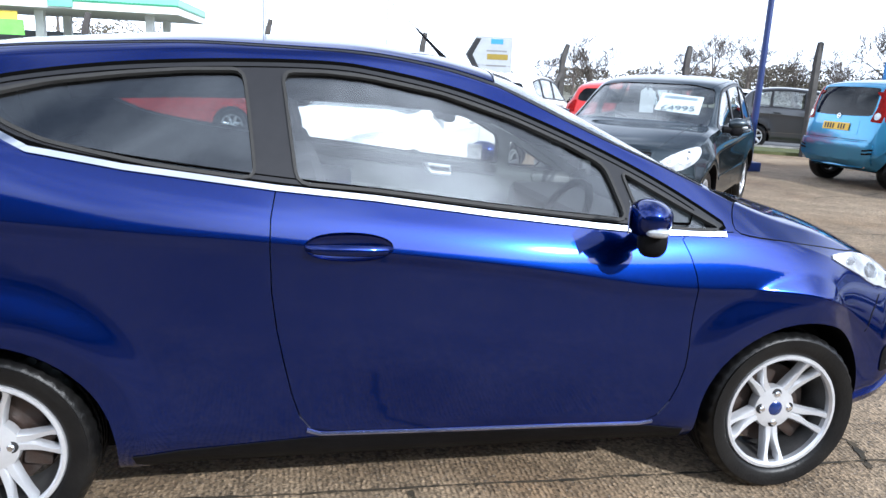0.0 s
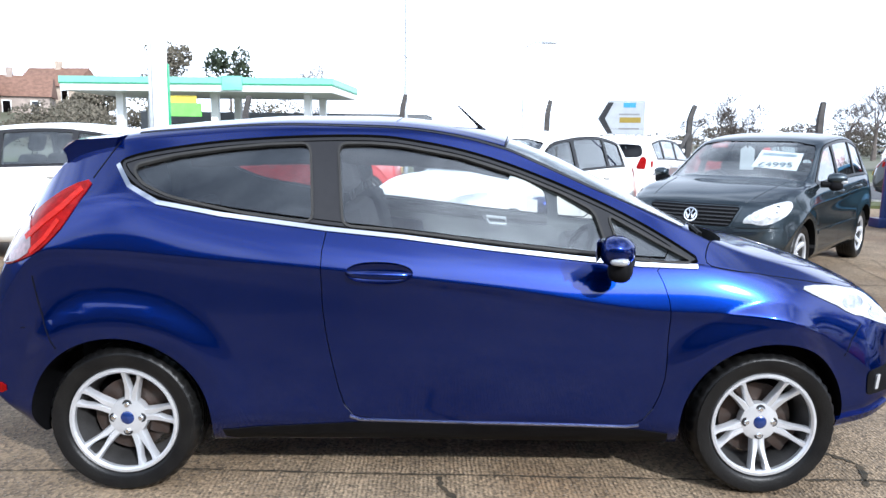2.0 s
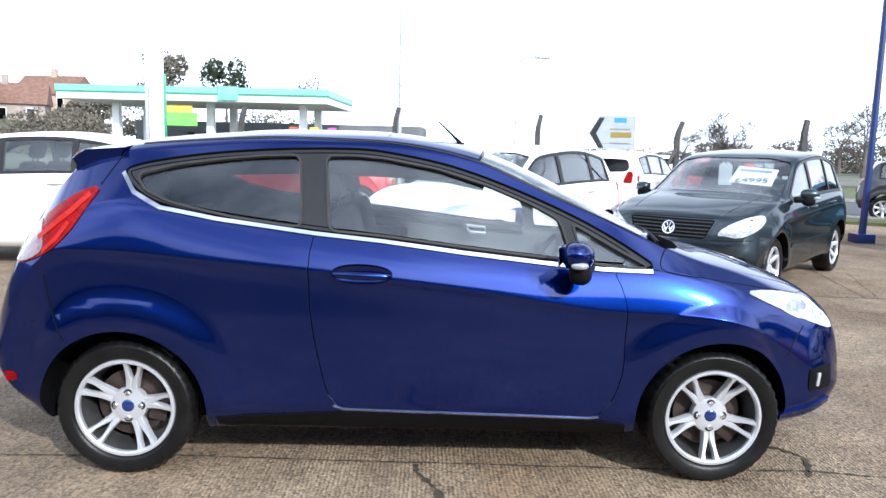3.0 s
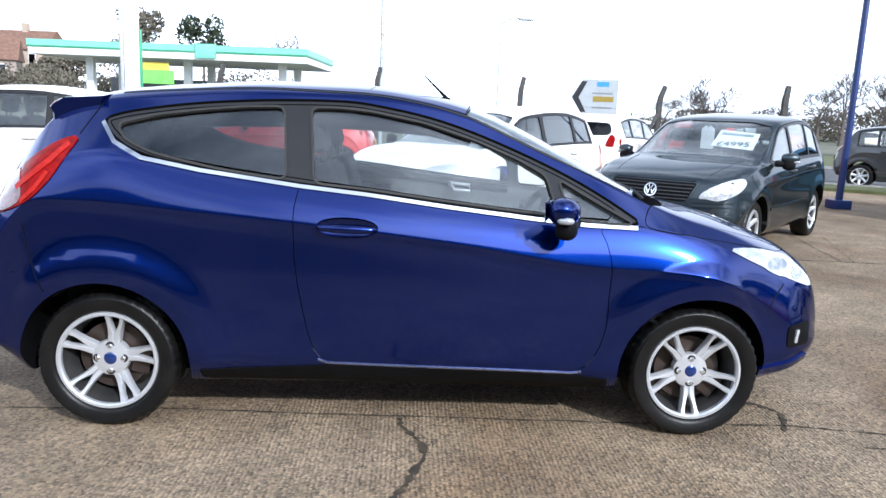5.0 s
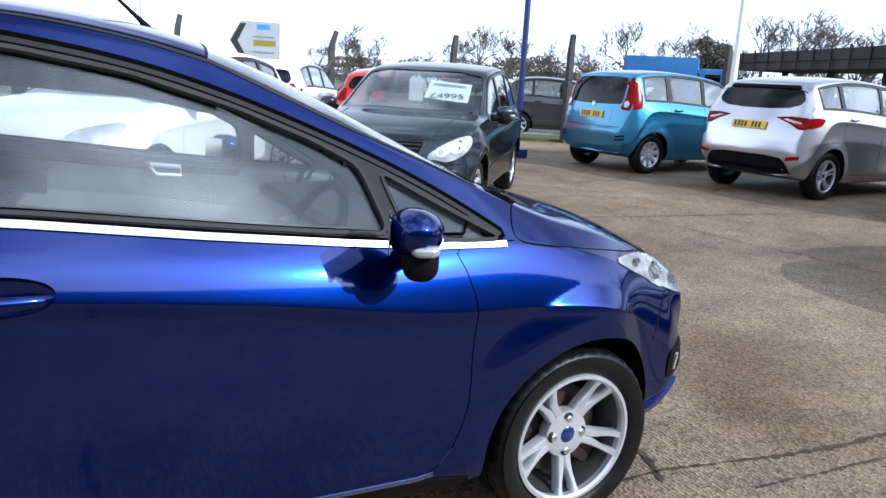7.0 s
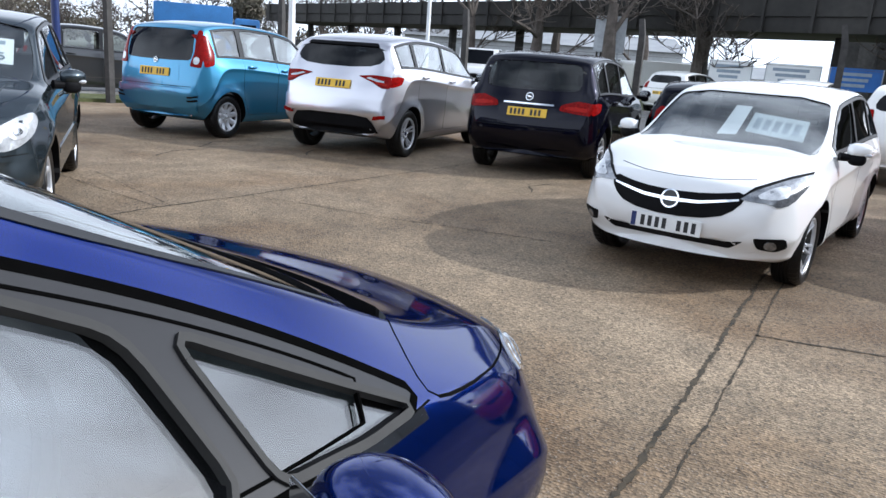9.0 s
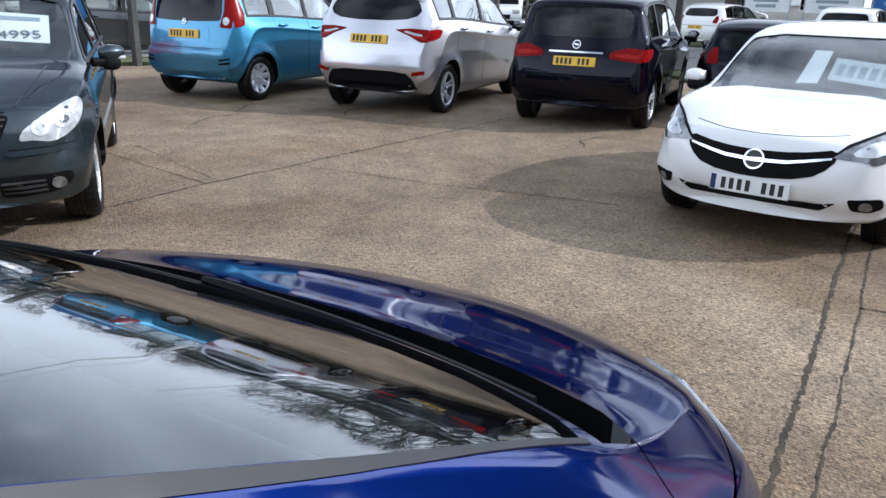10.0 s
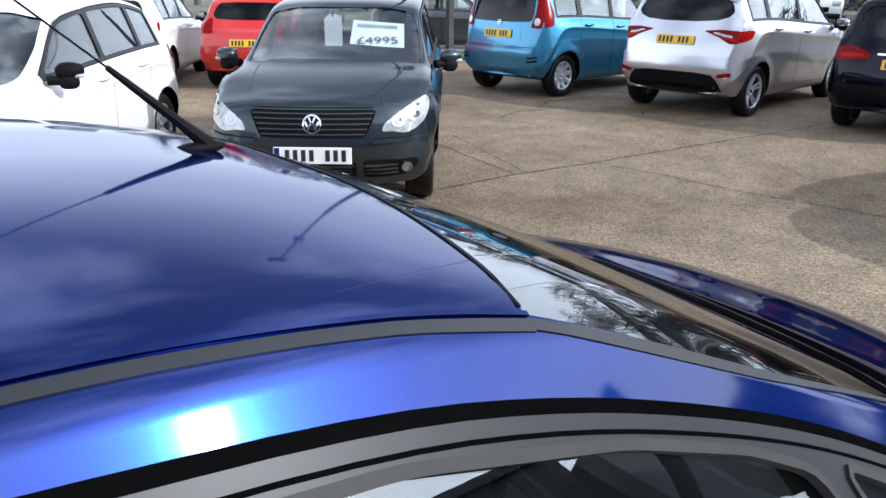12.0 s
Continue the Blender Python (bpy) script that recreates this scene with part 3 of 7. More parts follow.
def auto_windows(s, spans, low=0.028, high=0.050):
    out = []
    for x0, x1 in spans:
        x = np.linspace(x0, x1, 24)
        lo = pchip(s["belt"], x) + low
        hi = np.maximum(pchip(s["top"], x) - pchip(s["crown"], x), pchip(s["belt"], x)) - high
        ok = hi > lo + 0.015
        x, lo, hi = x[ok], lo[ok], hi[ok]
        loop = np.concatenate([np.stack([x, lo], 1), np.stack([x, hi], 1)[::-1]])
        out.append(rounded(loop, 0.03, 3) if low else loop)
    return out


def auto_door(s, x0, x1, low=0.13):
    x = np.linspace(x0, x1, 20)
    hi = np.maximum(pchip(s["top"], x) - pchip(s["crown"], x) - 0.018, pchip(s["belt"], x) - 0.012)
    base = pchip(s["low"], x) + low
    for ax in s["axles"]:
        d = s["arch"] + 0.06
        base = np.maximum(base, s["tyre"] + np.sqrt(np.maximum(0, d * d - (x - ax) ** 2)) * (np.abs(x - ax) < d))
    lo = np.minimum(base, hi - 0.05)
    return np.concatenate([np.stack([x, lo], 1), np.stack([x, hi], 1)[::-1]])


def both(half):
    """A whole outline from its half at y >= 0."""
    h = np.array(half, float)
    return np.concatenate([h, (h * (-1, 1))[::-1]])


def number_plate(car, tree, end, z, yellow, w=0.52, h=0.111, lift=0.012):
    d, start = WAYS[end]
    loc, nor, _, _ = tree.ray_cast(start(0, z), d)
    sgn = 1 if end == "front" else -1
    lean = pose(loc.x + sgn * lift, 0, z, 0, -sgn * math.degrees(math.asin(max(-0.5, min(0.5, nor.z)))), 0)
    p = part("number_plate", boxed(-0.004, 0.004, -w / 2, w / 2, -h / 2, h / 2, 0.003, 1), PLATE_Y if yellow else PLATE_W, car, "yellow number plate" if yellow else "white number plate")
    p.matrix_local = lean
    for i in range(8):
        if i != 4:
            u = (i - 3.5) * w * 0.103 + 0.02 * sgn
            part("character_bar", boxed(0.0042, 0.0057, u - 0.015, u + 0.015, -h * 0.34, h * 0.34), INK, p, smooth=0).matrix_local = pose(0, 0, 0, 0, 0, 0 if sgn > 0 else 180)
    if not yellow:
        part("blue_band", boxed(0.0042, 0.0052, -w * 0.49, -w * 0.42, -h * 0.46, h * 0.46), BADGE, p, smooth=0)


def mirror_unit(car, m, paint_mat, side, size=(0.07, 0.105, 0.072), glass_back=True):
    """A door mirror: painted cap, black foot, mirror glass facing back. side -1 is the right."""
    bm = bmesh.new()
    for v in blob(bm, (0, 0, 0), size, 2.5):
        out = max(0.0, side * v.co.y / size[1])
        v.co.x *= 1 - 0.25 * out
        v.co.z = v.co.z * (1 - 0.16 * out) + 0.006 * out
        if v.co.x > 0:
            v.co.z *= 1 - 0.22 * v.co.x / size[0]
    cap = part("door_mirror", bm, paint_mat, car)
    cap.matrix_local = m
    bm = bmesh.new()
    blob(bm, (0.012, side * -0.012, -size[2] * 1.15), (size[0] * 0.68, size[1] * 0.72, size[2] * 0.85), 2.6)
    tube(bm, [(0.0, side * -size[1] * 0.3, -size[2] * 0.8), (0.01, side * -size[1] * 0.9, -size[2] * 1.0), (0.015, side * -size[1] * 1.6, -size[2] * 0.95)], [0.035, 0.03, 0.034], 10)
    part("mirror_foot", bm, TRIM, cap, "black plastic mirror foot")
    part("mirror_glass", boxed(-size[0] * 1.0, -size[0] * 0.93, -size[1] * 0.78, size[1] * 0.78, -size[2] * 0.70, size[2] * 0.72, 0.002, 1), CHROME, cap, "silvered mirror glass")
    part("indicator", blobbed((size[0] * 0.30, side * size[1] * 0.60, -size[2] * 0.52), (size[0] * 0.52, size[1] * 0.40, size[2] * 0.27), 2.6), CLEARLENS, cap, "clear indicator lens")
    return cap


def handle_unit(parent, tree, way, x, z, mat, length=0.2):
    sgn = -1 if way == "right" else 1
    loc, nor, _, _ = tree.ray_cast(WAYS[way][1](x, z), WAYS[way][0])
    bm = bmesh.new()
    tube(bm, [(x - length / 2, loc.y, z), (x - length * 0.42, loc.y + sgn * 0.022, z), (x - length * 0.2, loc.y + sgn * 0.034, z), (x + length * 0.2, loc.y + sgn * 0.034, z - 0.002), (x + length * 0.42, loc.y + sgn * 0.022, z - 0.004), (x + length / 2, loc.y, z - 0.005)], [0.010, 0.014, 0.0165, 0.0165, 0.014, 0.009], 12)
    part("door_handle", bm, mat, parent)


def cabin_fittings(car, s, seats=CABIN, rhd=True):
    """Seats, dashboard, steering wheel and mirror inside."""
    cx = s["cabin"][1] - 0.1
    cow = float(pchip(s["belt"], np.array([cx]))[0])
    fx, fl, W = s["seat_x"], s.get("floor", 0.34), s["W"]
    for y in (-0.36, 0.36):
        bm = bmesh.new()
        box(bm, fx - 0.28, fx + 0.26, y - 0.25, y + 0.25, fl, fl + 0.26, 0.07, 3)
        seat = part("seat", bm, FABRIC, car, "dark fabric front seat")
        bm = bmesh.new()
        box(bm, -0.06, 0.07, y - 0.235, y + 0.235, 0.0, 0.60, 0.06, 3, pose(fx - 0.27, 0, fl + 0.2, 0, -16, 0))
        part("backrest", bm, FABRIC, seat)
        bm = bmesh.new()
        box(bm, -0.045, 0.05, y - 0.13, y + 0.13, 0.645, 0.83, 0.045, 3, pose(fx - 0.27, 0, fl + 0.2, 0, -16, 0))
        tube(bm, [(fx - 0.43, y - 0.06, fl + 0.76), (fx - 0.455, y - 0.06, fl + 0.88)], 0.007, 6)
        tube(bm, [(fx - 0.43, y + 0.06, fl + 0.76), (fx - 0.455, y + 0.06, fl + 0.88)], 0.007, 6)
        part("headrest", bm, FABRIC, seat)
    bm = bmesh.new()
    bx = fx - 0.95
    box(bm, bx - 0.2, bx + 0.25, -W * 0.70, W * 0.70, fl, fl + 0.24, 0.07, 3)
    box(bm, -0.06, 0.06, -W * 0.70, W * 0.70, 0.0, 0.55, 0.05, 3, pose(bx - 0.2, 0, fl + 0.2, 0, -20, 0))
    part("rear_bench", bm, FABRIC, car, "dark fabric rear bench")
    bm = bmesh.new()
    box(bm, cx - 0.30, cx + 0.03, -W * 0.80, W * 0.80, cow - 0.26, cow - 0.035, 0.06, 3)
    box(bm, cx - 0.38, cx - 0.20, -0.14, 0.14, fl, cow - 0.08, 0.03, 2)
    part("dashboard", bm, CABIN, car, "charcoal plastic dashboard")
    sy = -0.36 if rhd else 0.36
    bm = bmesh.new()
    ring = [pose(cx - 0.42, sy, cow - 0.06, 0, -62, 0) @ Vector((0.18 * math.cos(a), 0.18 * math.sin(a), 0)) for a in np.arange(33) * 2 * math.pi / 32]
    tube(bm, ring, 0.015, 8, close=False)
    hubp = pose(cx - 0.42, sy, cow - 0.06, 0, -62, 0)
    for a in (0.1, math.pi - 0.1, -math.pi / 2):
        tube(bm, [hubp @ Vector((0, 0, 0)), hubp @ Vector((0.175 * math.sin(a), 0.175 * math.cos(a), 0))], 0.014, 6)
    part("steering_wheel", bm, TRIM, car, "black steering wheel")


def sort_faces(me, form, tree, lining, s):
    """Paint on the skin with its smooth normals, trim on cut edges, lining on the faces of the cabin."""
    co, nor, polys = form
    near = []
    for v in me.vertices:
        loc, _, idx, d = tree.find_nearest(v.co)
        if d > 0.0008:
            near.append(None)
            continue
        ids = polys[idx]
        w = interpolate.poly_3d_calc([co[i] for i in ids], loc)
        n = Vector((0, 0, 0))
        for k, i in zip(w, ids):
            n += k * nor[i]
        near.append(n.normalized())
    custom = [Vector((0, 0, 0))] * len(me.loops)
    scoop = s.get("scoop")
    for p in me.polygons:
        ns = [near[i] for i in p.vertices]
        if all(n is not None for n in ns):
            p.material_index = 0
            if all(n.dot(p.normal) > 0.80 for n in ns):
                for li, n in zip(p.loop_indices, ns):
                    custom[li] = n
            continue
        c = p.center
        if scoop and abs(c.x - scoop[0]) < 0.14 and abs(c.z - scoop[2]) < 0.055 and abs(c.y) > 0.74:
            p.material_index = 0
        else:
            p.material_index = 2 if lining.find_nearest(c)[3] < 0.002 else 1
    me.shade_smooth()
    me.set_sharp_from_angle(angle=radians(32))
    me.normals_split_custom_set(custom)


def build_car(s, m, name="car", fine=False):
    """One parked car from its lines. x ahead, y to its left, standing on z = 0."""
    car = thing(name, s["label"], "car", s.get("group", ""), m=m)
    skin, tree = shell(s, nx=260 if fine else 84, rounds=3 if fine else 2)
    P = s["paint"]
    cut = bmesh.new()
    for ax in s["axles"]:
        for sg in (-1, 1):
            ring = ellipse(ax, s["tyre"], s["arch"], s["arch"], 64)
            prism(cut, ring, "y", sg * (s["W"] - 0.27), sg * 1.3)
    wins = [np.array(w) for w in s["windows"]]
    form = ([v.co.copy() for v in skin.vertices], [v.normal.copy() for v in skin.vertices], [tuple(p.vertices) for p in skin.polygons])
    hollow = shell(s, inner=True)
    lining = BVHTree.FromBMesh(hollow)
    body = boolean(skin, hollow, "DIFFERENCE")
    for w in wins:
        prism(cut, w, "y", 0.30, 1.3)
        prism(cut, w, "y", -0.30, -1.3)
    body = boolean(body, cut, "DIFFERENCE")
    if "scoop" in s:
        cut = bmesh.new()
        for sg in (-1, 1):
            blob(cut, (s["scoop"][0], sg * s["scoop"][1], s["scoop"][2]), s["scoop"][3], 2.2, 20, 40)
        body = boolean(body, cut, "DIFFERENCE")
    cut = bmesh.new()
    if "trough" in s:
        prism(cut, s["trough"], "z", 0.925, 1.9)
    if "screen_top" in s:
        prism(cut, s["screen_top"], "z", 0.90, 1.9)
    else:
        prism(cut, s["screen"], "x", s["screen_x"], 3.0)
    prism(cut, s["backlight"], "x", s["back_x"], -3.0)
    body = boolean(body, cut, "DIFFERENCE")
    doors = []
    if s.get("doors"):
        for sg in (-1, 1):
            for d in s["doors"]:
                c = bmesh.new()
                prism(c, d, "y", sg * 0.42, sg * 1.3)
                doors.append((sg, d, boolean(body.copy(), c, "INTERSECT")))
        c = bmesh.new()
        for d in s["doors"]:
            g = grown(d, s.get("gap", 0.0035))
            prism(c, g, "y", -0.42, -1.3)
            prism(c, g, "y", 0.42, 1.3)
            # neighbours share a gap, so cut one door at a time
            body = boolean(body, c, "DIFFERENCE")
            c = bmesh.new()
        c.free()
    lids = []
    for nm, outline, z0, lab in s.get("lids", ()):
        c = bmesh.new()
        prism(c, outline, "z", z0, 1.9)
        lids.append((nm, boolean(body.copy(), c, "INTERSECT"), lab))
        c = bmesh.new()
        prism(c, grown(outline, 0.004), "z", z0, 1.9)
        body = boolean(body, c, "DIFFERENCE")
    for me in [body] + [d[2] for d in doors] + [l[1] for l in lids]:
        me.materials.clear()
        me.materials.append(P)
        me.materials.append(TRIM)
        me.materials.append(s.get("inner_mat", CABIN))
    for me in [body] + [d[2] for d in doors] + [l[1] for l in lids]:
        sort_faces(me, form, tree, lining, s)
    place_mesh("body", body, [], car, s.get("body_label", ""), 0)
    for nm, me, lab in lids:
        place_mesh(nm, me, [], car, lab, 0)
    for sg, d, me in doors:
        door = place_mesh("door", me, [], car, "", 0)
        way = "left" if sg > 0 else "right"
        if "handle_at" in s:
            hx, hz = s["handle_at"](d)
            handle_unit(door, tree, way, hx, hz, s.get("handle_mat", P), s.get("handle_len", 0.18))
    for sg, way in ((-1, "right"), (1, "left")):
        if "dlo" in s:
            part("window_frame", conform(tree, way, s["dlo"], 0.002, 0.006, wins, 0.045), FRAME, car, "dark grey window surround")
            part("frame_gap", strip(tree, way, np.concatenate([s["dlo"], s["dlo"][:1]]), 0.011 if fine else 0.005, 0.0025, 0.004), GAP, car)
            if fine:
                inner = grown(s["dlo"], -0.019)
                part("frame_groove", strip(tree, way, inner[inner[:, 0] < 0.88], 0.0035, 0.0030, 0.004), GAP, car)
        for i, w in enumerate(wins):
            tint = s["tints"][min(i, len(s["tints"]) - 1)]
            part("window", conform(tree, way, grown(w, 0.006), -0.007, 0.011, step=0.06), tint, car, "car side window glass")
            if "seal" in s:
                part("window_seal", strip(tree, way, np.concatenate([grown(w, 0.004), grown(w, 0.004)[:1]]), s["seal"], 0.007, 0.006, 0.04), SEAL, car, "grey rubber window seal")
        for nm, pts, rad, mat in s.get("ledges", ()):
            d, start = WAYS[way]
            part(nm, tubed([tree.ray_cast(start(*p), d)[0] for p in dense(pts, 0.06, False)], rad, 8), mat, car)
        for nm, wy, outline, mat, lift, lab in s.get("sides", ()):
            if isinstance(outline, tuple):
                part(nm, strip(tree, way, outline[0], outline[1], lift, 0.004), mat, car, lab)
            else:
                part(nm, conform(tree, way, outline, lift, 0.006, step=0.035), mat, car, lab)
    way, outline = ("top", s["screen_top"]) if "screen_top" in s else ("front", s["screen"])
    part("windscreen", conform(tree, way, grown(outline, 0.006), -0.006, 0.011, step=0.08), s.get("screen_glass", SCREEN), car, "laminated windscreen glass")
    part("rear_window", conform(tree, "rear", grown(s["backlight"], 0.008), -0.006, 0.011, step=0.08), s["tints"][-1], car, "tinted rear window glass")
    for nm, way, outline, mat, lift, lab in s.get("trims", ()):
        part(nm, conform(tree, way, outline, lift, 0.008, step=0.04), mat, car, lab)
        if abs(np.array(outline)[:, 0].mean()) > 0.12 and way in ("front", "rear", "top") or nm == "both":
            part(nm, conform(tree, way, np.array(outline) * ((-1, 1) if way != "top" else (1, -1)), lift, 0.008, step=0.04), mat, car, lab)
    meshes = wheel_meshes(s["tyre"], s["rim"], s["wheel"], s.get("tyre_w", 0.195))
    for k, ax in enumerate(s["axles"]):
        off = s["W"] - 0.045 - 0.1
        fit_wheel(meshes, car, ax, -off, s["tyre"], 0, s.get("spin", (0, 20))[k], s.get("nuts", 5))
        fit_wheel(meshes, car, ax, off, s["tyre"], 180, 35 * k, s.get("nuts", 5))
    for end, z, yellow in s.get("plates", ()):
        number_plate(car, tree, end, z, yellow)
    mx, my, mz = s["mirror"]
    for sg in (-1, 1):
        mirror_unit(car, pose(mx, sg * my, mz, 0, 0, sg * 24), s.get("mirror_mat", P), sg, s.get("mirror_size", (0.07, 0.105, 0.072)))
    cabin_fittings(car, s)
    for ax in s["axles"]:
        part("axle", tubed([(ax, -0.65, s["tyre"]), (ax, 0.65, s["tyre"])], 0.04, 8), TRIM, car)
    return car, tree


def hatch(label, paint_mat, xr, xf, W, H, axles, cowl, wst, rst, hatch_base, nose, belt, tyre=0.30, **extra):
    """The lines of an ordinary hatchback or small people carrier."""
    s = dict(label=label, paint=paint_mat, W=W, axles=axles, tyre=tyre, arch=tyre + 0.055, rim=tyre * 0.66, wheel="five")
    s["top"] = [(xr, 0.40), (xr + 0.010, 0.64), (xr + 0.035, 0.82), hatch_base, rst, ((rst[0] + wst[0]) / 2 - 0.1, H), wst, cowl, ((cowl[0] + nose[0]) / 2, (cowl[1] + nose[1]) / 2 + 0.025), nose, (xf - 0.035, nose[1] - 0.06), (xf - 0.010, nose[1] - 0.20), (xf, 0.40)]
    s["belt"] = [(xr, 0.5), (xr + 0.12, belt[1] - 0.03), (axles[0], belt[1]), (0.3, (belt[0] + belt[1]) / 2 - 0.01), (cowl[0] - 0.12, belt[0]), (nose[0], nose[1] - 0.07), (xf, 0.4)]
    s["crease"] = [(xr, 0.42), (axles[0], belt[1] - 0.14), (0.3, (belt[0] + belt[1]) / 2 - 0.17), (cowl[0], belt[0] - 0.17), (axles[1], belt[0] - 0.2), (xf, 0.36)]
    s["crown"] = [(xr, 0.03), (hatch_base[0], 0.045), (rst[0], 0.055), (0, 0.05), (wst[0], 0.055), ((wst[0] + cowl[0]) / 2, 0.10), (cowl[0], 0.085), (cowl[0] + 0.15, 0.055), (nose[0], 0.05), (xf, 0.02)]
    s["rail"] = [(xr, W * 0.80), (hatch_base[0], W * 0.78), (rst[0], W * 0.77), (0, W * 0.785), (wst[0], W * 0.78), (cowl[0], W * 0.88), (nose[0], W * 0.84), (xf, W * 0.72)]
    s["tuck"] = 0.20
    s["low"] = [(xr, 0.30), (axles[0] - 0.3, 0.24), (axles[0] + 0.4, 0.19), (axles[1] - 0.4, 0.19), (axles[1] + 0.3, 0.20), (xf, 0.25)]
    s["bow"], s["cabin"], s["seat_x"] = (0.14, 0.30), (xr + 0.28, cowl[0] - 0.06), 0.05
    yb, yt = W * 0.84, W * 0.715
    s["screen"] = rounded(both([(yb * 0.6, cowl[1] + 0.005), (yb * 0.97, cowl[1] - 0.03), ((yb + yt) / 2 + 0.008, (cowl[1] + wst[1]) / 2 - 0.045), (yt, wst[1] - 0.080), (yt * 0.62, wst[1] - 0.040)]), 0.035)
    s["screen_x"] = wst[0] - 0.25
    hz, rz, q = hatch_base[1] + 0.03, rst[1] - 0.075, W * 0.64
    s["backlight"] = chaikin(both([(q * 0.85, hz), (q * 1.08, hz + 0.05), (q * 0.98, rz - 0.05), (q * 0.8, rz)]), 1)
    s["back_x"] = rst[0] + 0.12
    s["tints"] = [GLASS, DARKGLASS]
    s["mirror"], s["mirror_size"] = (cowl[0] - 0.33, W + 0.085, belt[0] + 0.07), (0.058, 0.090, 0.058)
    s.update(extra)
    if "splits" in s:
        s["windows"] = auto_windows(s, s["splits"])
        if s.get("framed", True):
            x0, x1 = min(a for a, _ in s["splits"]) - 0.035, max(b for _, b in s["splits"]) + 0.05
            s["dlo"] = auto_windows(s, [(x0, x1)], 0.0, 0.022)[0]
    if "door_x" in s:
        s["doors"] = [auto_door(s, a, b) for a, b in s["door_x"]]
        s["handle_at"] = lambda d: (d[:, 0].min() + 0.16, float(pchip(s["belt"], np.array([d[:, 0].min() + 0.16]))[0]) - 0.10)
    return s


# ---- the blue three-door hatchback ----
def blue_hatch():
    chrome = [(-1.275, 1.255), (-1.205, 1.178), (-1.09, 1.121), (-0.863, 1.081), (-0.474, 1.034), (-0.196, 1.007), (0.143, 0.969), (0.486, 0.936), (0.717, 0.918), (0.935, 0.913)]
    s = dict(label="deep blue three-door hatchback parked on the concrete", paint=BLUE, W=0.855, axles=(-1.245, 1.245), tyre=0.288, arch=0.345, rim=0.206, wheel="twin5", nuts=4, tyre_w=0.20, spin=(10, 35))
    s["top"] = [(-1.93, 0.50), (-1.90, 0.66), (-1.85, 0.82), (-1.78, 0.97), (-1.68, 1.12), (-1.59, 1.25), (-1.50, 1.355), (-1.36, 1.410), (-0.97, 1.456), (-0.62, 1.480), (-0.24, 1.480), (0.04, 1.452), (0.255, 1.408), (0.56, 1.290), (0.83, 1.155), (1.05, 1.045), (1.2, 0.982), (1.37, 0.948), (1.57, 0.895), (1.73, 0.835), (1.88, 0.765), (1.98, 0.670), (2.017, 0.56), (2.025, 0.43)]
    s["belt"] = [(-1.93, 0.44), (-1.80, 0.85), (-1.6, 1.04), (-1.40, 1.13), (-1.20, 1.15), (-1.06, 1.117), (-0.863, 1.081), (-0.474, 1.034), (0.143, 0.969), (0.717, 0.92), (0.97, 0.915), (1.36, 0.842), (1.6, 0.78), (1.85, 0.66), (2.045, 0.40)]
    s["crease"] = [(-1.93, 0.40), (-1.75, 0.80), (-1.5, 0.965), (-1.32, 0.965), (-0.856, 0.93), (-0.469, 0.90), (0.257, 0.827), (0.815, 0.752), (1.1, 0.745), (1.45, 0.70), (1.8, 0.56), (2.045, 0.36)]
    s["crown"] = [(-1.93, 0.03), (-1.68, 0.05), (-1.4, 0.07), (-0.97, 0.068), (0, 0.066), (0.245, 0.068), (0.6, 0.094), (1.0, 0.070), (1.2, 0.053), (1.6, 0.055), (1.86, 0.05), (2.045, 0.02)]
    s["rail"] = [(-1.93, 0.66), (-1.6, 0.62), (-1.36, 0.58), (-0.6, 0.545), (0.2, 0.526), (0.6, 0.585), (1.0, 0.69), (1.3, 0.70), (1.7, 0.66), (2.045, 0.6)]
    s["low"] = [(-1.93, 0.42), (-1.84, 0.26), (-1.6, 0.20), (-0.9, 0.185), (0.9, 0.185), (1.6, 0.20), (1.9, 0.235), (2.045, 0.27)]
    s["bow"], s["cabin"], s["seat_x"], s["belt_in"] = (0.15, 0.36), (-1.50, 1.06), 0.03, 0.928
    s["haunch"] = [(0.420, 0.515, 0.82, 0.96, 0.037), (0.405, 0.500, 0.80, 0.95, 0.032)]
    s["tuck_f"] = 0.015
    s["crease_depth"], s["flare"], s["tuck"], s["taper_f"], s["taper_pow"] = 0.018, 0.027, 0.13, 0.16, 1.6
    rear = [(-1.215, 1.248), (-1.07, 1.289), (-0.878, 1.320), (-0.72, 1.338), (-0.568, 1.346), (-0.548, 1.2), (-0.532, 1.060), (-0.66, 1.075), (-0.793, 1.092), (-0.93, 1.118), (-1.06, 1.147), (-1.165, 1.192)]
    door = [(-0.452, 1.346), (-0.33, 1.347), (-0.203, 1.337), (0.026, 1.297), (0.257, 1.228), (0.44, 1.155), (0.555, 1.095), (0.575, 1.02), (0.592, 0.952), (0.40, 0.968), (0.149, 0.993), (-0.199, 1.030), (-0.413, 1.048)]
    quarter = [(0.617, 1.078), (0.666, 1.052), (0.80, 0.985), (0.915, 0.928), (0.80, 0.930), (0.648, 0.944)]
    s["windows"] = [rounded(rear, 0.03), rounded(door, 0.03), rounded(quarter, 0.02)]
    s["scoop"] = (-0.258, 0.850, 0.887, (0.125, 0.030, 0.043))
    s["tints"] = [glass("privacy_quarter_glass", (0.70, 0.74, 0.75), curve=(3.0, 0.88, 0.11)), SIDEGLASS, SIDEGLASS, DARKGLASS]
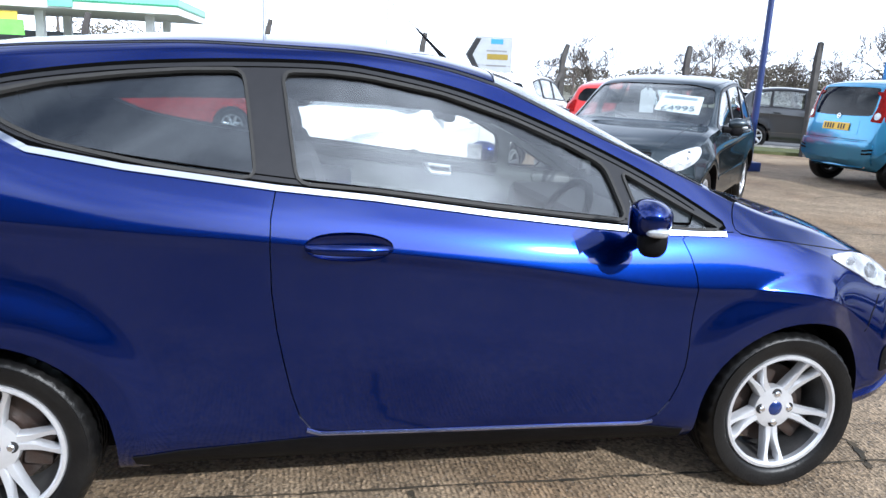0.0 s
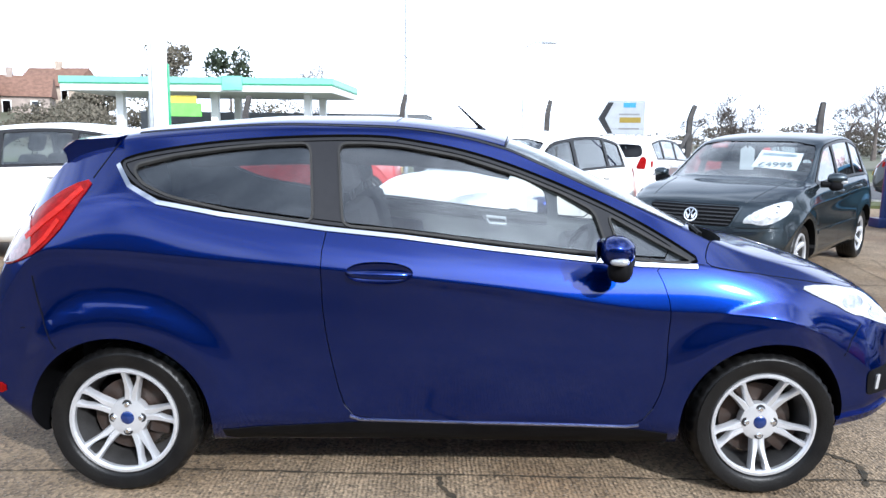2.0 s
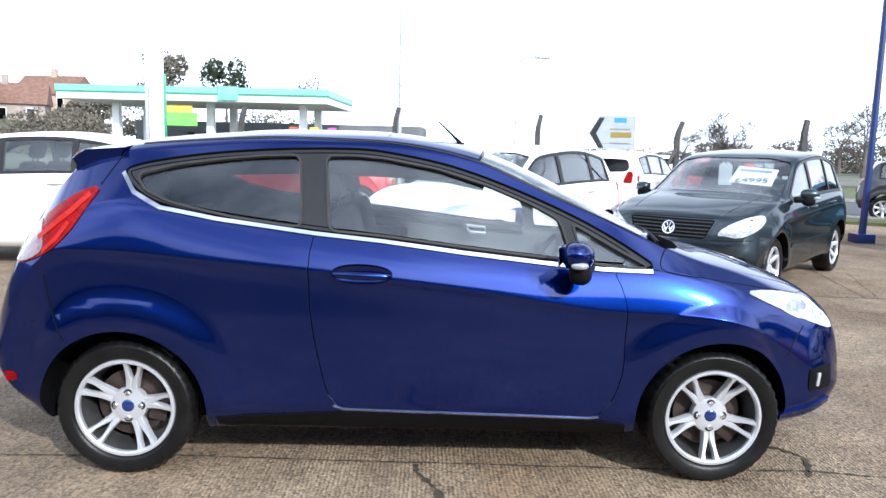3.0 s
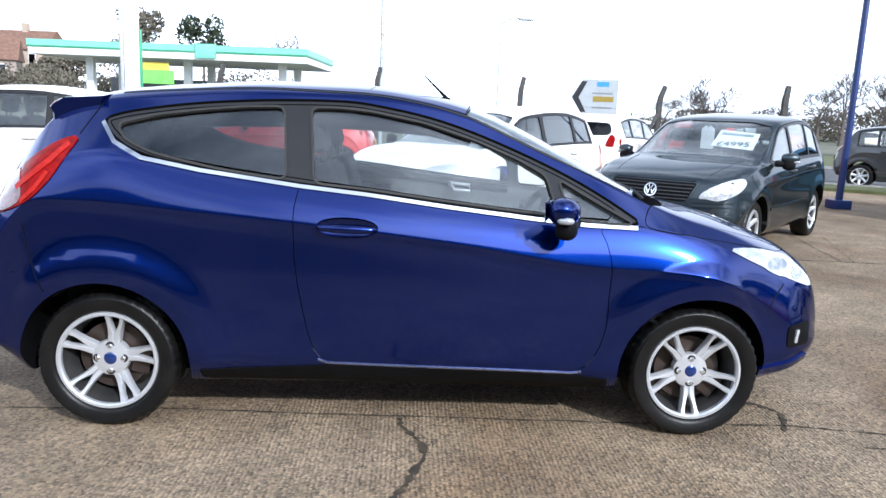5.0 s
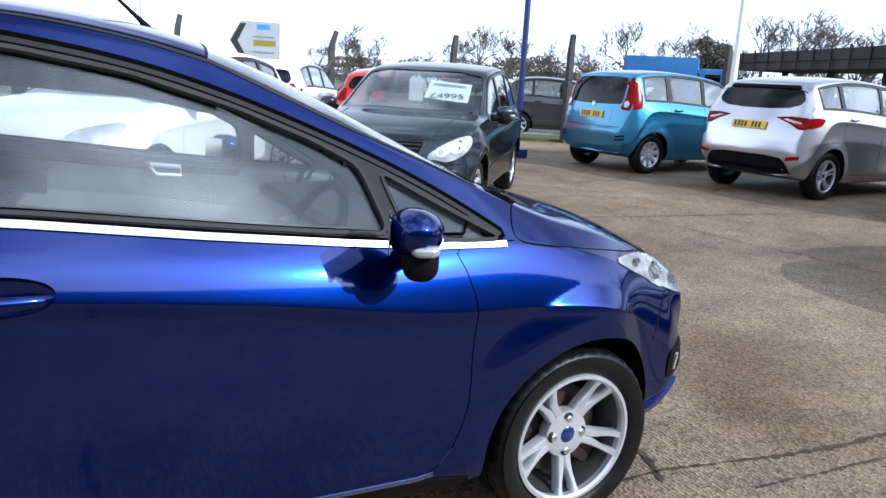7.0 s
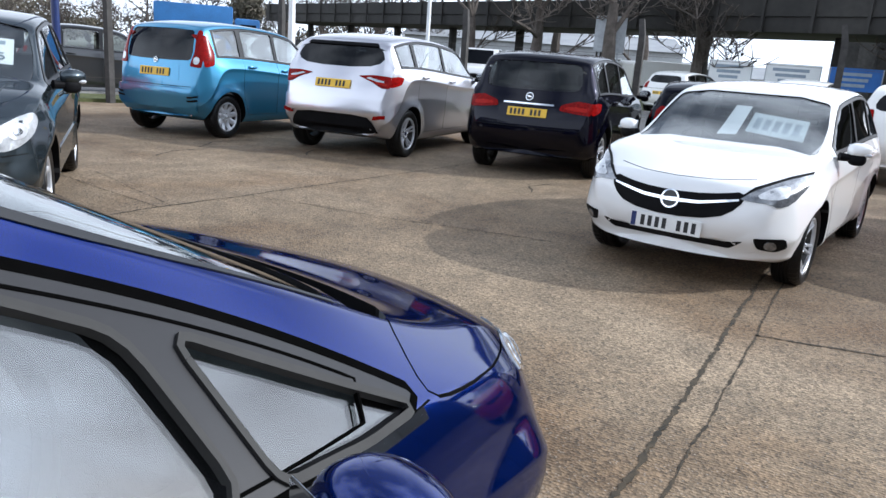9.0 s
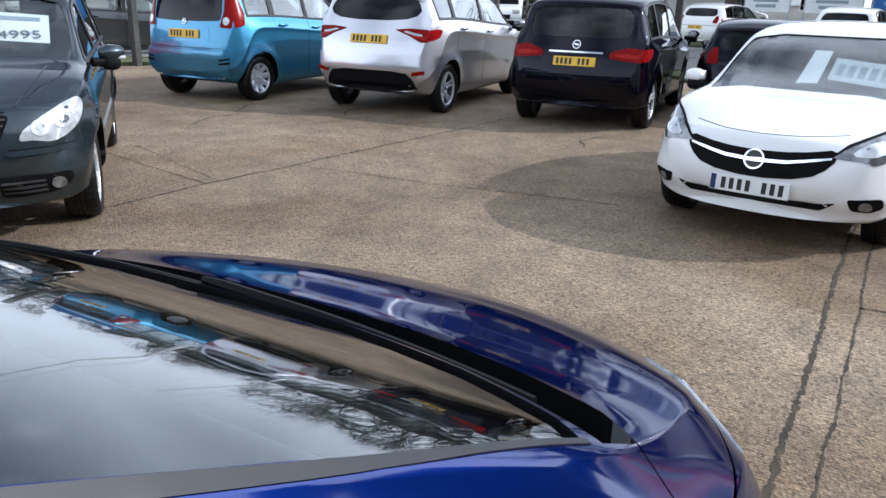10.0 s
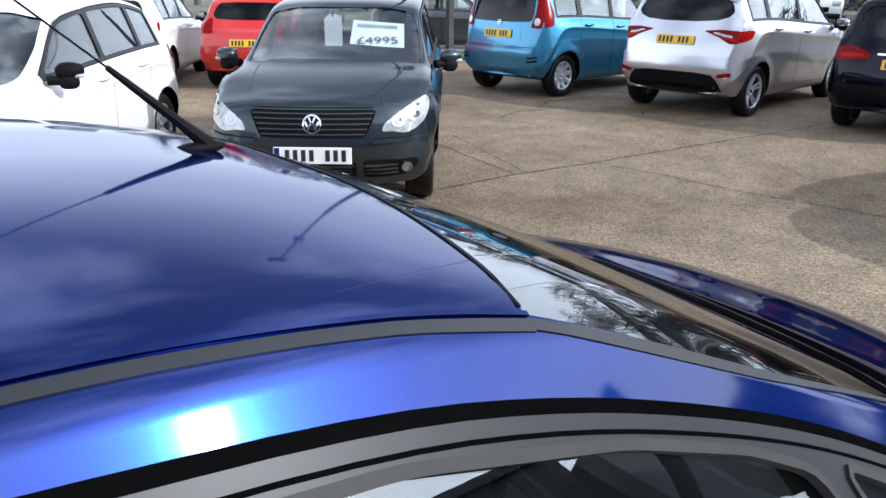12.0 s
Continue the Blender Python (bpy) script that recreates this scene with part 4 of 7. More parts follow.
    s["dlo"] = [(-1.282, 1.262), (-1.22, 1.293), (-1.07, 1.325), (-0.892, 1.352), (-0.664, 1.372), (-0.52, 1.379), (-0.435, 1.381), (-0.30, 1.380), (-0.205, 1.371), (0.027, 1.332), (0.215, 1.278), (0.406, 1.207), (0.6, 1.125), (0.748, 1.056), (0.87, 0.988), (0.972, 0.921), (0.717, 0.926), (0.486, 0.945), (0.143, 0.978), (-0.196, 1.016), (-0.474, 1.043), (-0.863, 1.090), (-1.08, 1.129), (-1.20, 1.184)]
    s["doors"] = [np.array([(-0.46, 1.376), (-0.466, 1.2), (-0.472, 1.035), (-0.486, 0.96), (-0.488, 0.889), (-0.484, 0.752), (-0.470, 0.64), (-0.451, 0.543), (-0.428, 0.44), (-0.405, 0.37), (-0.372, 0.327), (-0.30, 0.316), (0.0, 0.309), (0.4, 0.301), (0.70, 0.294), (0.745, 0.32), (0.777, 0.364), (0.80, 0.42), (0.816, 0.486), (0.821, 0.56), (0.820, 0.629), (0.823, 0.72), (0.815, 0.793), (0.798, 0.85), (0.775, 0.900),
        (0.80, 0.921), (0.965, 0.922), (0.87, 0.977), (0.748, 1.042), (0.6, 1.114), (0.406, 1.200), (0.215, 1.272), (0.027, 1.327), (-0.205, 1.366), (-0.30, 1.375)])]
    s["handle_at"], s["handle_len"] = (lambda d: (-0.258, 0.887)), 0.235
    s["screen"] = chaikin(both([(0.40, 1.005), (0.56, 1.005), (0.655, 0.995), (0.63, 1.10), (0.592, 1.22), (0.555, 1.325), (0.42, 1.363), (0.2, 1.385)]), 1)
    s["screen_x"] = 0.05
    half = [(0.284, 0.0), (0.278, 0.2), (0.261, 0.36), (0.248, 0.43), (0.230, 0.500), (0.34, 0.520), (0.55, 0.556), (0.80, 0.606), (0.925, 0.638), (0.955, 0.60), (1.01, 0.45), (1.045, 0.25), (1.052, 0.0)]
    s["screen_top"] = np.array(half + [(x, -y) for x, y in half[-2:0:-1]])
    back = [(0.955, 0.655), (0.967, 0.605), (1.02, 0.455), (1.055, 0.25), (1.062, 0.0)]
    fore = [(1.206, 0.0), (1.194, 0.28), (1.151, 0.48), (1.096, 0.615), (1.03, 0.676)]
    s["trough"] = np.array(back[:-1] + back[-1:] + [(x, -y) for x, y in back[-2::-1]] + [(x, -y) for x, y in fore[:0:-1]] + fore)
    s["seal"] = 0.009
    # thin bar along the door bottom, with the glint in its colour
    s["ledges"] = [("sill_glint_ledge", [(-0.372, 0.324), (-0.33, 0.309), (0.0, 0.301), (0.4, 0.294), (0.70, 0.287), (0.745, 0.294)], 0.0075, EDGE)]
    s["backlight"] = chaikin(both([(0.46, 1.02), (0.56, 1.06), (0.53, 1.21), (0.42, 1.27)]), 1)
    s["back_x"] = -1.3
    # the bonnet, bounded by its shut line above the wings
    s["lids"] = [("bonnet", chaikin(np.array([(1.200, 0.0), (1.188, 0.28), (1.145, 0.48), (1.09, 0.62), (1.03, 0.682), (0.992, 0.748), (0.990, 0.783), (1.05, 0.789), (1.15, 0.786), (1.26, 0.768), (1.41, 0.718), (1.55, 0.648), (1.72, 0.51), (1.83, 0.30), (1.86, 0.0), (1.83, -0.30), (1.72, -0.51), (1.55, -0.648), (1.41, -0.718), (1.26, -0.768), (1.15, -0.786), (1.05, -0.789), (0.990, -0.783), (0.992, -0.748), (1.03, -0.682), (1.09, -0.62), (1.145, -0.48), (1.188, -0.28)]), 1), 0.74, "deep blue bonnet")]
    head = chaikin([(1.345, 0.836), (1.47, 0.832), (1.60, 0.812), (1.72, 0.772), (1.80, 0.725), (1.835, 0.68), (1.835, 0.648), (1.73, 0.680), (1.575, 0.738), (1.43, 0.797)], 1)
    tail = chaikin([(-1.345, 1.20), (-1.42, 1.18), (-1.543, 1.092), (-1.60, 1.04), (-1.66, 0.985), (-1.675, 0.925), (-1.665, 0.89), (-1.60, 0.905), (-1.506, 0.943), (-1.455, 0.99), (-1.415, 1.037), (-1.362, 1.141)], 1)
    clear = chaikin([(-1.575, 1.062), (-1.60, 1.04), (-1.662, 0.982), (-1.676, 0.925), (-1.665, 0.895), (-1.585, 0.912), (-1.525, 0.950), (-1.540, 1.005)], 1)
    s["sides"] = [
        ("chrome_strip", 0, (chrome, 0.0145), CHROME, 0.006, "bright chrome waistline strip"),
        # black laid over the blue sill in place of the shade low on the body
        ("sill_panel", 0, np.array([(-0.86, 0.196), (0.86, 0.196), (0.845, 0.262), (0.72, 0.276), (-0.36, 0.298), (-0.87, 0.262)]), TRIM, 0.004, "black plastic lower sill"),
        ("headlamp", 0, head, CLEARLENS, 0.004, "clear swept-back headlamp"),
        ("headlamp_bowl", 0, ellipse(1.63, 0.757, 0.062, 0.024, 24), LAMPBOWL, 0.006, "bright headlamp reflector"),
        ("headlamp_bowl", 0, ellipse(1.748, 0.711, 0.040, 0.021, 24), LAMPBOWL, 0.006, "bright headlamp reflector"),
        ("headlamp_bowl", 0, ellipse(1.49, 0.803, 0.045, 0.010, 24), CHROME, 0.005, "bright indicator reflector"),
        ("tail_lamp", 0, tail, REDLENS, 0.006, "red wedge tail lamp"),
        ("lamp_band", 0, ([(-1.375, 1.165), (-1.43, 1.10), (-1.50, 1.04), (-1.56, 0.99)], 0.022), REDGLOW, 0.009, "bright red lamp core"),
        ("lamp_band", 0, ([(-1.435, 1.055), (-1.475, 0.995), (-1.53, 0.945)], 0.016), REDGLOW, 0.009, "bright red lamp core"),
        ("reversing_lens", 0, clear, PINKLENS, 0.009, "clear and pink reversing lens"),
        ("rear_reflector", 0, chaikin([(-1.745, 0.40), (-1.68, 0.395), (-1.68, 0.435), (-1.745, 0.44)], 1), REDLENS, 0.004, "small red bumper reflector"),
        ("fog_lamp_panel", 0, rounded([(1.690, 0.492), (1.835, 0.500), (1.835, 0.392), (1.700, 0.385)], 0.02), TRIM, 0.004, "black fog lamp surround"),
        ("day_running_lamp", 0, rounded([(1.735, 0.470), (1.752, 0.470), (1.752, 0.408), (1.735, 0.408)], 0.006), CLEARLENS, 0.009, "slim upright running lamp"),
        ("lower_lip", 0, ([(1.56, 0.282), (1.66, 0.292), (1.75, 0.305), (1.84, 0.330)], 0.030), BLUE, 0.014, "deep blue lower lip"),
        ("front_bumper_seam", 0, ([(1.565, 0.560), (1.60, 0.62), (1.66, 0.675)], 0.004), TRIM, 0.0015, ""),
        ("bumper_seam", 0, ([(-1.536, 0.86), (-1.52, 0.76), (-1.50, 0.68), (-1.455, 0.59)], 0.004), TRIM, 0.0015, ""),
        ("hatch_seam", 0, ([(-1.30, 1.345), (-1.325, 1.28), (-1.352, 1.205)], 0.004), TRIM, 0.0015, ""),
        ("fuel_flap_seam", 0, ([(-1.6, 0.66), (-1.58, 0.66)], 0.003), TRIM, 0.001, "")]
    s["trims"] = [("headlamp_top", "top", chaikin([(1.435, 0.722), (1.55, 0.662), (1.66, 0.585), (1.735, 0.525), (1.785, 0.575), (1.72, 0.65), (1.60, 0.706), (1.50, 0.735)], 1), CLEARLENS, 0.004, "clear upper headlamp lens")]
    s["mirror"], s["mirror_size"] = (0.60, 0.942, 0.992), (0.064, 0.080, 0.057)
    s["inner_mat"] = CARD
    # small corrections along the length
    def eased(p):
        p = np.array(p, float)
        dx = np.interp(p[:, 0], [-1.9, -1.25, -0.47, 0.14, 0.72, 1.0, 1.36, 1.9], [-0.015, 0, 0.015, 0.018, 0.016, 0.012, 0.003, -0.013])
        dz = np.interp(p[:, 0], [-1.3, -0.5, -0.2, 0.2, 0.6, 0.9], [0.012, 0.007, 0.010, 0.010, 0.010, 0.0]) * np.clip((p[:, 1] - 0.9) / 0.15, 0, 1)
        return p + np.stack([dx, dz], 1)

    s["windows"], s["doors"], s["dlo"] = [eased(w) for w in s["windows"]], [eased(d) for d in s["doors"]], chaikin(eased(s["dlo"]), 2)
    s["sides"] = [(a, b, (eased(c[0]), c[1]) if isinstance(c, tuple) else eased(c), *rest) for a, b, c, *rest in s["sides"]]
    car, tree = build_car(s, Matrix.Identity(4), "blue_hatchback", True)
    # roof spoiler over the tailgate
    bm = bmesh.new()
    n = 24
    rows = []
    for i in range(n + 1):
        y = -0.60 + 1.2 * i / n
        e = abs(y) / 0.60
        back, top, dip = -1.615 + 0.10 * e**3, 1.372 - 0.030 * e**2, 0.008 + 0.0 * e
        rows.append([bm.verts.new(p) for p in ((-1.30, y * 0.985, 1.408 - 0.035 * e**2), (-1.46, y, 1.392 - 0.032 * e**2), (back + 0.02, y, top - 0.004), (back, y, top - 0.022), (back + 0.015, y, top - 0.050), (-1.50, y, 1.29 - 0.02 * e**2), (-1.32, y * 0.97, 1.33))])
    for a, b in zip(rows, rows[1:]):
        for k in range(7):
            bm.faces.new((a[k], a[(k + 1) % 7], b[(k + 1) % 7], b[k]))
    bm.faces.new(rows[0])
    bm.faces.new(rows[-1][::-1])
    bmesh.ops.recalc_face_normals(bm, faces=bm.faces)
    part("roof_spoiler", bm, BLUE, car, "deep blue roof spoiler", 50)
    # roof ditch strips, aerial, cowl and wipers
    for sg in (-1, 1):
        strip_line = [(-1.25, sg * 0.492), (-0.6, sg * 0.500), (0.0, sg * 0.496), (0.23, sg * 0.510)]
        part("roof_strip", strip(tree, "top", chaikin(strip_line, 2, False), 0.010, 0.002, 0.004), DITCH, car, "matt grey roof ditch strip")
        part("roof_edge", strip(tree, "top", np.array(chaikin(strip_line, 2, False)) - (0, sg * 0.009), 0.004, 0.004, 0.004), BLUE, car)
        pillar_line = [(0.226, sg * 0.5085), (0.34, sg * 0.526), (0.55, sg * 0.561), (0.80, sg * 0.611), (0.93, sg * 0.645)]
        part("pillar_strip", strip(tree, "top", chaikin(pillar_line, 2, False), 0.009, 0.002, 0.004), DITCH, car, "black windscreen pillar strip")
    part("roof_seam", conform(tree, "top", np.concatenate([[(0.232 + 0.048 * (1 - (y / 0.497) ** 2), y) for y in np.linspace(-0.492, 0.492, 24)], [(0.227 + 0.048 * (1 - (y / 0.497) ** 2), y) for y in np.linspace(0.492, -0.492, 24)]]), 0.0015, 0.003, step=0.05), TRIM, car)
    base = tree.ray_cast(Vector((0.155, 0.0, 3)), Vector((0, 0, -1)))[0]
    bm = bmesh.new()
    blob(bm, (base.x, 0, base.z + 0.002), (0.034, 0.012, 0.008), 2.2)
    tube(bm, [(base.x + 0.012, 0, base.z + 0.004), (base.x - 0.022, 0, base.z + 0.036), (base.x - 0.10, 0, base.z + 0.108)], [0.0105, 0.0065, 0.0036], 8)
    tube(bm, [(base.x - 0.10, 0, base.z + 0.108), (base.x - 0.44, 0, base.z + 0.41)], [0.0014, 0.0010], 6)
    part("roof_aerial", bm, TRIM, car, "black whip aerial")
    bm = bmesh.new()
    for y0, x0, y1, x1 in ((-0.54, 1.055, 0.10, 1.125), (0.02, 1.145, 0.60, 1.03)):
        path = []
        for t in np.linspace(0, 1, 14):
            q = tree.ray_cast(Vector((x0 + (x1 - x0) * t - 0.015, y0 + (y1 - y0) * t, 3)), Vector((0, 0, -1)))[0]
            path.append(q + Vector((0, 0, 0.004 - 0.02 * (1 - t))))
        tube(bm, path, [0.011] * 13 + [0.007], 6)
    part("wiper", bm, TRIM, car, "black wiper arms")
    for sg in (-1, 1):
        part("door_top", tubed([(-0.47, sg * 0.735, 1.030), (0.14, sg * 0.735, 0.966), (0.60, sg * 0.73, 0.925)], 0.036, 10), CABIN, car, "charcoal door card top")
    # inside: padded roof edge and grab handle over the far door, inner door pulls, sun visors
    for sg in (-1, 1):
        part("roof_lining", tubed([(-1.05, sg * 0.47, 1.285), (-0.75, sg * 0.46, 1.325), (-0.45, sg * 0.455, 1.342), (-0.15, sg * 0.45, 1.335), (0.08, sg * 0.45, 1.305), (0.26, sg * 0.46, 1.245)], [0.035, 0.06, 0.07, 0.07, 0.055, 0.03], 12), CABIN, car, "dark padded roof lining edge")
        pull = bmesh.new()
        tube(pull, [(0.24, sg * 0.70, 0.948), (0.25, sg * 0.678, 0.950), (0.36, sg * 0.678, 0.940), (0.365, sg * 0.678, 0.905), (0.27, sg * 0.678, 0.910), (0.24, sg * 0.70, 0.948)], 0.009, 8)
        part("inner_door_pull", pull, ALLOY, car, "silver inner door pull")
        part("sun_visor", boxed(-0.17, 0.02, -0.19, 0.19, -0.009, 0.009, 0.008, 2, m=pose(0.14, sg * 0.28, 1.335, 0, 16, 0)), CABIN, car, "dark folded sun visor")
    return car, tree


blue_hatch()


# ---- the other parked cars ----
def on_ground(x, y, heading):
    return pose(x, y, 0, 0, 0, heading)


def logo_disc(car, tree, end, z, r, mat=CHROME, y=0.0, chevrons=False):
    b = part("badge", conform(tree, end, ellipse(y, z, r, r, 28), 0.014, 0.004, [ellipse(y, z, r * 0.84, r * 0.84, 28)], step=0.03), mat, car, "round chrome badge")
    part("badge_field", conform(tree, end, ellipse(y, z, r * 0.84, r * 0.84, 24), 0.010, 0.004, step=0.03), NAVY if chevrons else SLAT, b)
    if not chevrons:
        part("badge_bar", conform(tree, end, np.array([(y - r * 0.80, z - r * 0.22), (y + r * 0.30, z - r * 0.14), (y + r * 0.80, z + r * 0.24), (y - r * 0.30, z + r * 0.16)]), 0.014, 0.004, step=0.03), mat, b)
        return
    for k in (-1, 1):
        part("badge_bar", conform(tree, end, np.array([(y + k * r * 0.02, z + r * 0.16), (y + k * r * 0.14, z + r * 0.12), (y + k * r * 0.40, z + r * 0.66), (y + k * r * 0.24, z + r * 0.74)]), 0.014, 0.004, step=0.03), mat, b)
        part("badge_bar", conform(tree, end, np.array([(y + k * r * 0.10, z + r * 0.05), (y + k * r * 0.28, z - r * 0.62), (y + k * r * 0.42, z - r * 0.60), (y + k * r * 0.80, z + r * 0.20), (y + k * r * 0.66, z + r * 0.34), (y + k * r * 0.36, z - r * 0.28), (y + k * r * 0.18, z + r * 0.08)]), 0.0135, 0.004, step=0.03), mat, b)


def slats(car, tree, end, y0, y1, zs, h, mat, name="grille_slat"):
    for z in zs:
        part(name, conform(tree, end, np.array([(y0, z), (y1, z), (y1, z + h), (y0, z + h)]), 0.010, 0.002, step=0.06), mat, car)


SLAT = material("grey_plastic_slat", (0.030, 0.032, 0.035), 0.45, vary=0.2, scale=8)


def grey_hatch():
    s = hatch("dark grey hatchback with a price card in its windscreen", GREY, -1.88, 2.02, 0.825, 1.467, (-1.2325, 1.2325), (0.98, 0.995), (0.12, 1.40), (-1.42, 1.37), (-1.72, 1.02), (1.88, 0.80), (0.93, 0.99), 0.295,
        splits=[(-1.28, -0.82), (-0.77, -0.10), (-0.03, 0.80)], door_x=[(-0.86, -0.075), (-0.065, 0.82)], bow=(0.12, 0.26), wheel="seven", rim=0.205,
        plates=[("front", 0.475, False)], handle_mat=GREY)
    s["screen_glass"], s["tints"] = CLEARSCREEN, [GLASS]
    s["top"][-4:] = [(1.90, 0.815), (1.985, 0.765), (2.012, 0.62), (2.02, 0.40)]
    head = rounded([(0.450, 0.622), (0.470, 0.675), (0.56, 0.742), (0.68, 0.805), (0.740, 0.820), (0.758, 0.770), (0.745, 0.690), (0.68, 0.632), (0.60, 0.608), (0.53, 0.626)], 0.035)
    s["trims"] = [("headlamp", "front", head, CLEARLENS, 0.006, "clear double-round headlamp"),
        ("upper_grille", "front", rounded([(-0.425, 0.765), (-0.345, 0.585), (0.345, 0.585), (0.425, 0.765)], 0.04), TRIM, 0.004, "black slatted upper grille"),
        ("lower_grille", "front", rounded([(-0.29, 0.42), (-0.27, 0.285), (0.27, 0.285), (0.29, 0.42)], 0.02), TRIM, 0.004, "black lower grille"),
        ("side_vent", "front", rounded([(0.33, 0.435), (0.33, 0.305), (0.60, 0.315), (0.69, 0.375), (0.69, 0.435)], 0.03), TRIM, 0.004, "black bumper vent"),
        ("fog_lamp", "front", ellipse(0.615, 0.375, 0.036, 0.036, 20), SMOKELENS, 0.010, "round fog lamp"),
        ("bumper_strip", "front", rounded([(0.39, 0.545), (0.39, 0.572), (0.74, 0.582), (0.74, 0.555)], 0.01), GREY, 0.012, ""),
        ("bumper_line", "front", np.array([(0.40, 0.575), (0.72, 0.585), (0.72, 0.592), (0.40, 0.582)]), TRIM, 0.003, ""),
        ("bonnet_line", "front", np.array([(-0.40, 0.775), (0.40, 0.775), (0.40, 0.781), (-0.40, 0.781)]), TRIM, 0.002, "")]
    s["sides"] = [("rubbing_strip", 0, ([(-0.85, 0.50), (0.80, 0.48)], 0.035), GREY, 0.010, ""), ("tail_lamp", 0, chaikin([(-1.62, 0.92), (-1.66, 0.72), (-1.75, 0.72), (-1.74, 0.94)], 1), REDLENS, 0.005, "red tail lamp")]
    m = on_ground(3.79, 5.12, -131.1) @ Matrix.Scale(1.04, 4)
    car, tree = build_car(s, m, "grey_hatchback")
    for k, z in enumerate((0.605, 0.638, 0.671, 0.704, 0.737)):
        slats(car, tree, "front", -0.345 - 0.014 * k, 0.345 + 0.014 * k, (z,), 0.009, SLAT)
    for sg in (-1, 1):
        part("grille_edge", conform(tree, "front", np.array([(sg * 0.425, 0.765), (sg * 0.345, 0.585), (sg * 0.362, 0.580), (sg * 0.445, 0.768)]), 0.014, 0.004, step=0.05), GREY, car)
        part("bonnet_fold", conform(tree, "front", np.array([(sg * 0.44, 0.80), (sg * 0.55, 0.965), (sg * 0.556, 0.965), (sg * 0.452, 0.80)]), 0.004, 0.004, step=0.05), GREY, car)
    slats(car, tree, "front", -0.25, 0.25, (0.305, 0.335, 0.365, 0.395), 0.010, SLAT)
    for y in (-0.555, 0.345):
        slats(car, tree, "front", y, y + 0.21, (0.335, 0.365, 0.395), 0.010, SLAT)
    logo_disc(car, tree, "front", 0.675, 0.062, chevrons=True)
    for y in (-0.672, -0.560, 0.560, 0.672):
        z = 0.690 if abs(y) < 0.6 else 0.722
        part("lamp_ring", conform(tree, "front", ellipse(y, z, 0.044, 0.044, 24), 0.0085, 0.001, step=0.03), ALLOY, car, "bright ring round a lamp")
        part("lamp_bulb", conform(tree, "front", ellipse(y, z, 0.020, 0.020, 20), 0.012, 0.001, step=0.03), LAMPBOWL, car, "round lamp reflector")
    # the price card and a hanging ticket behind the windscreen, as the camera side sees them
    card = thing("price_card", "white price card with dark lettering behind a windscreen", "sign", m=m)
    quad = np.array([(0.10, 1.115), (0.54, 1.085), (0.52, 1.255), (0.10, 1.285)])
    part("card", conform(tree, "front", quad, -0.022, 0.025, step=0.08), CARDW, card)
    lettering(card, tree, "\u00a34995", (0.32, 1.135), 0.135, -0.019)
    bm = conform(tree, "front", np.array([(0.14, 1.232), (0.47, 1.215), (0.47, 1.238), (0.14, 1.256)]), -0.019, 0.021, step=0.08)
    part("text_bar", bm, PALEINK, card)
    tick = thing("hanging_ticket", "white paper ticket hanging behind a windscreen", "ticket", m=m)
    bm = bmesh.new()
    prism(bm, rounded([(-0.165, 1.045), (-0.015, 1.045), (-0.015, 1.265), (-0.06, 1.305), (-0.12, 1.305), (-0.165, 1.265)], 0.008), "x", 0.275, 0.279, 0)
    bmesh.ops.recalc_face_normals(bm, faces=bm.faces)
    part("ticket", bm, CARDW, tick, "", 0)
    part("hook", tubed([(0.277, -0.09, 1.285), (0.282, -0.09, 1.31), (0.275, -0.09, 1.335)], 0.010, 8), INK, tick)
    return car


PALEINK = material("pale_blue_ink", (0.30, 0.36, 0.42), 0.6, vary=0.2)
DARKINK = material("slate_ink", (0.10, 0.14, 0.17), 0.6, vary=0.2)


def lettering(parent, tree, text, at, size, lift):
    """Real letters laid along a windscreen, read from in front of the car."""
    cu = bpy.data.curves.new("letters", "FONT")
    cu.body, cu.size, cu.align_x, cu.extrude = text, size, "CENTER", 0.001
    tmp = new("letters", cu)
    me = bpy.data.meshes.new_from_object(tmp.evaluated_get(bpy.context.evaluated_depsgraph_get()))
    bpy.data.objects.remove(tmp)
    loc, nor, _, _ = tree.ray_cast(Vector((6, at[0], at[1])), Vector((-1, 0, 0)))
    side = Vector((0, 0, 1)).cross(nor).normalized()
    up = nor.cross(side)
    m = Matrix((side, up, nor)).transposed().to_4x4()
    m.translation = loc + nor * (lift + 0.004) - up * size * 0.35
    me.transform(m)
    place_mesh("letters", me, DARKINK, parent, "dark price lettering", 0)


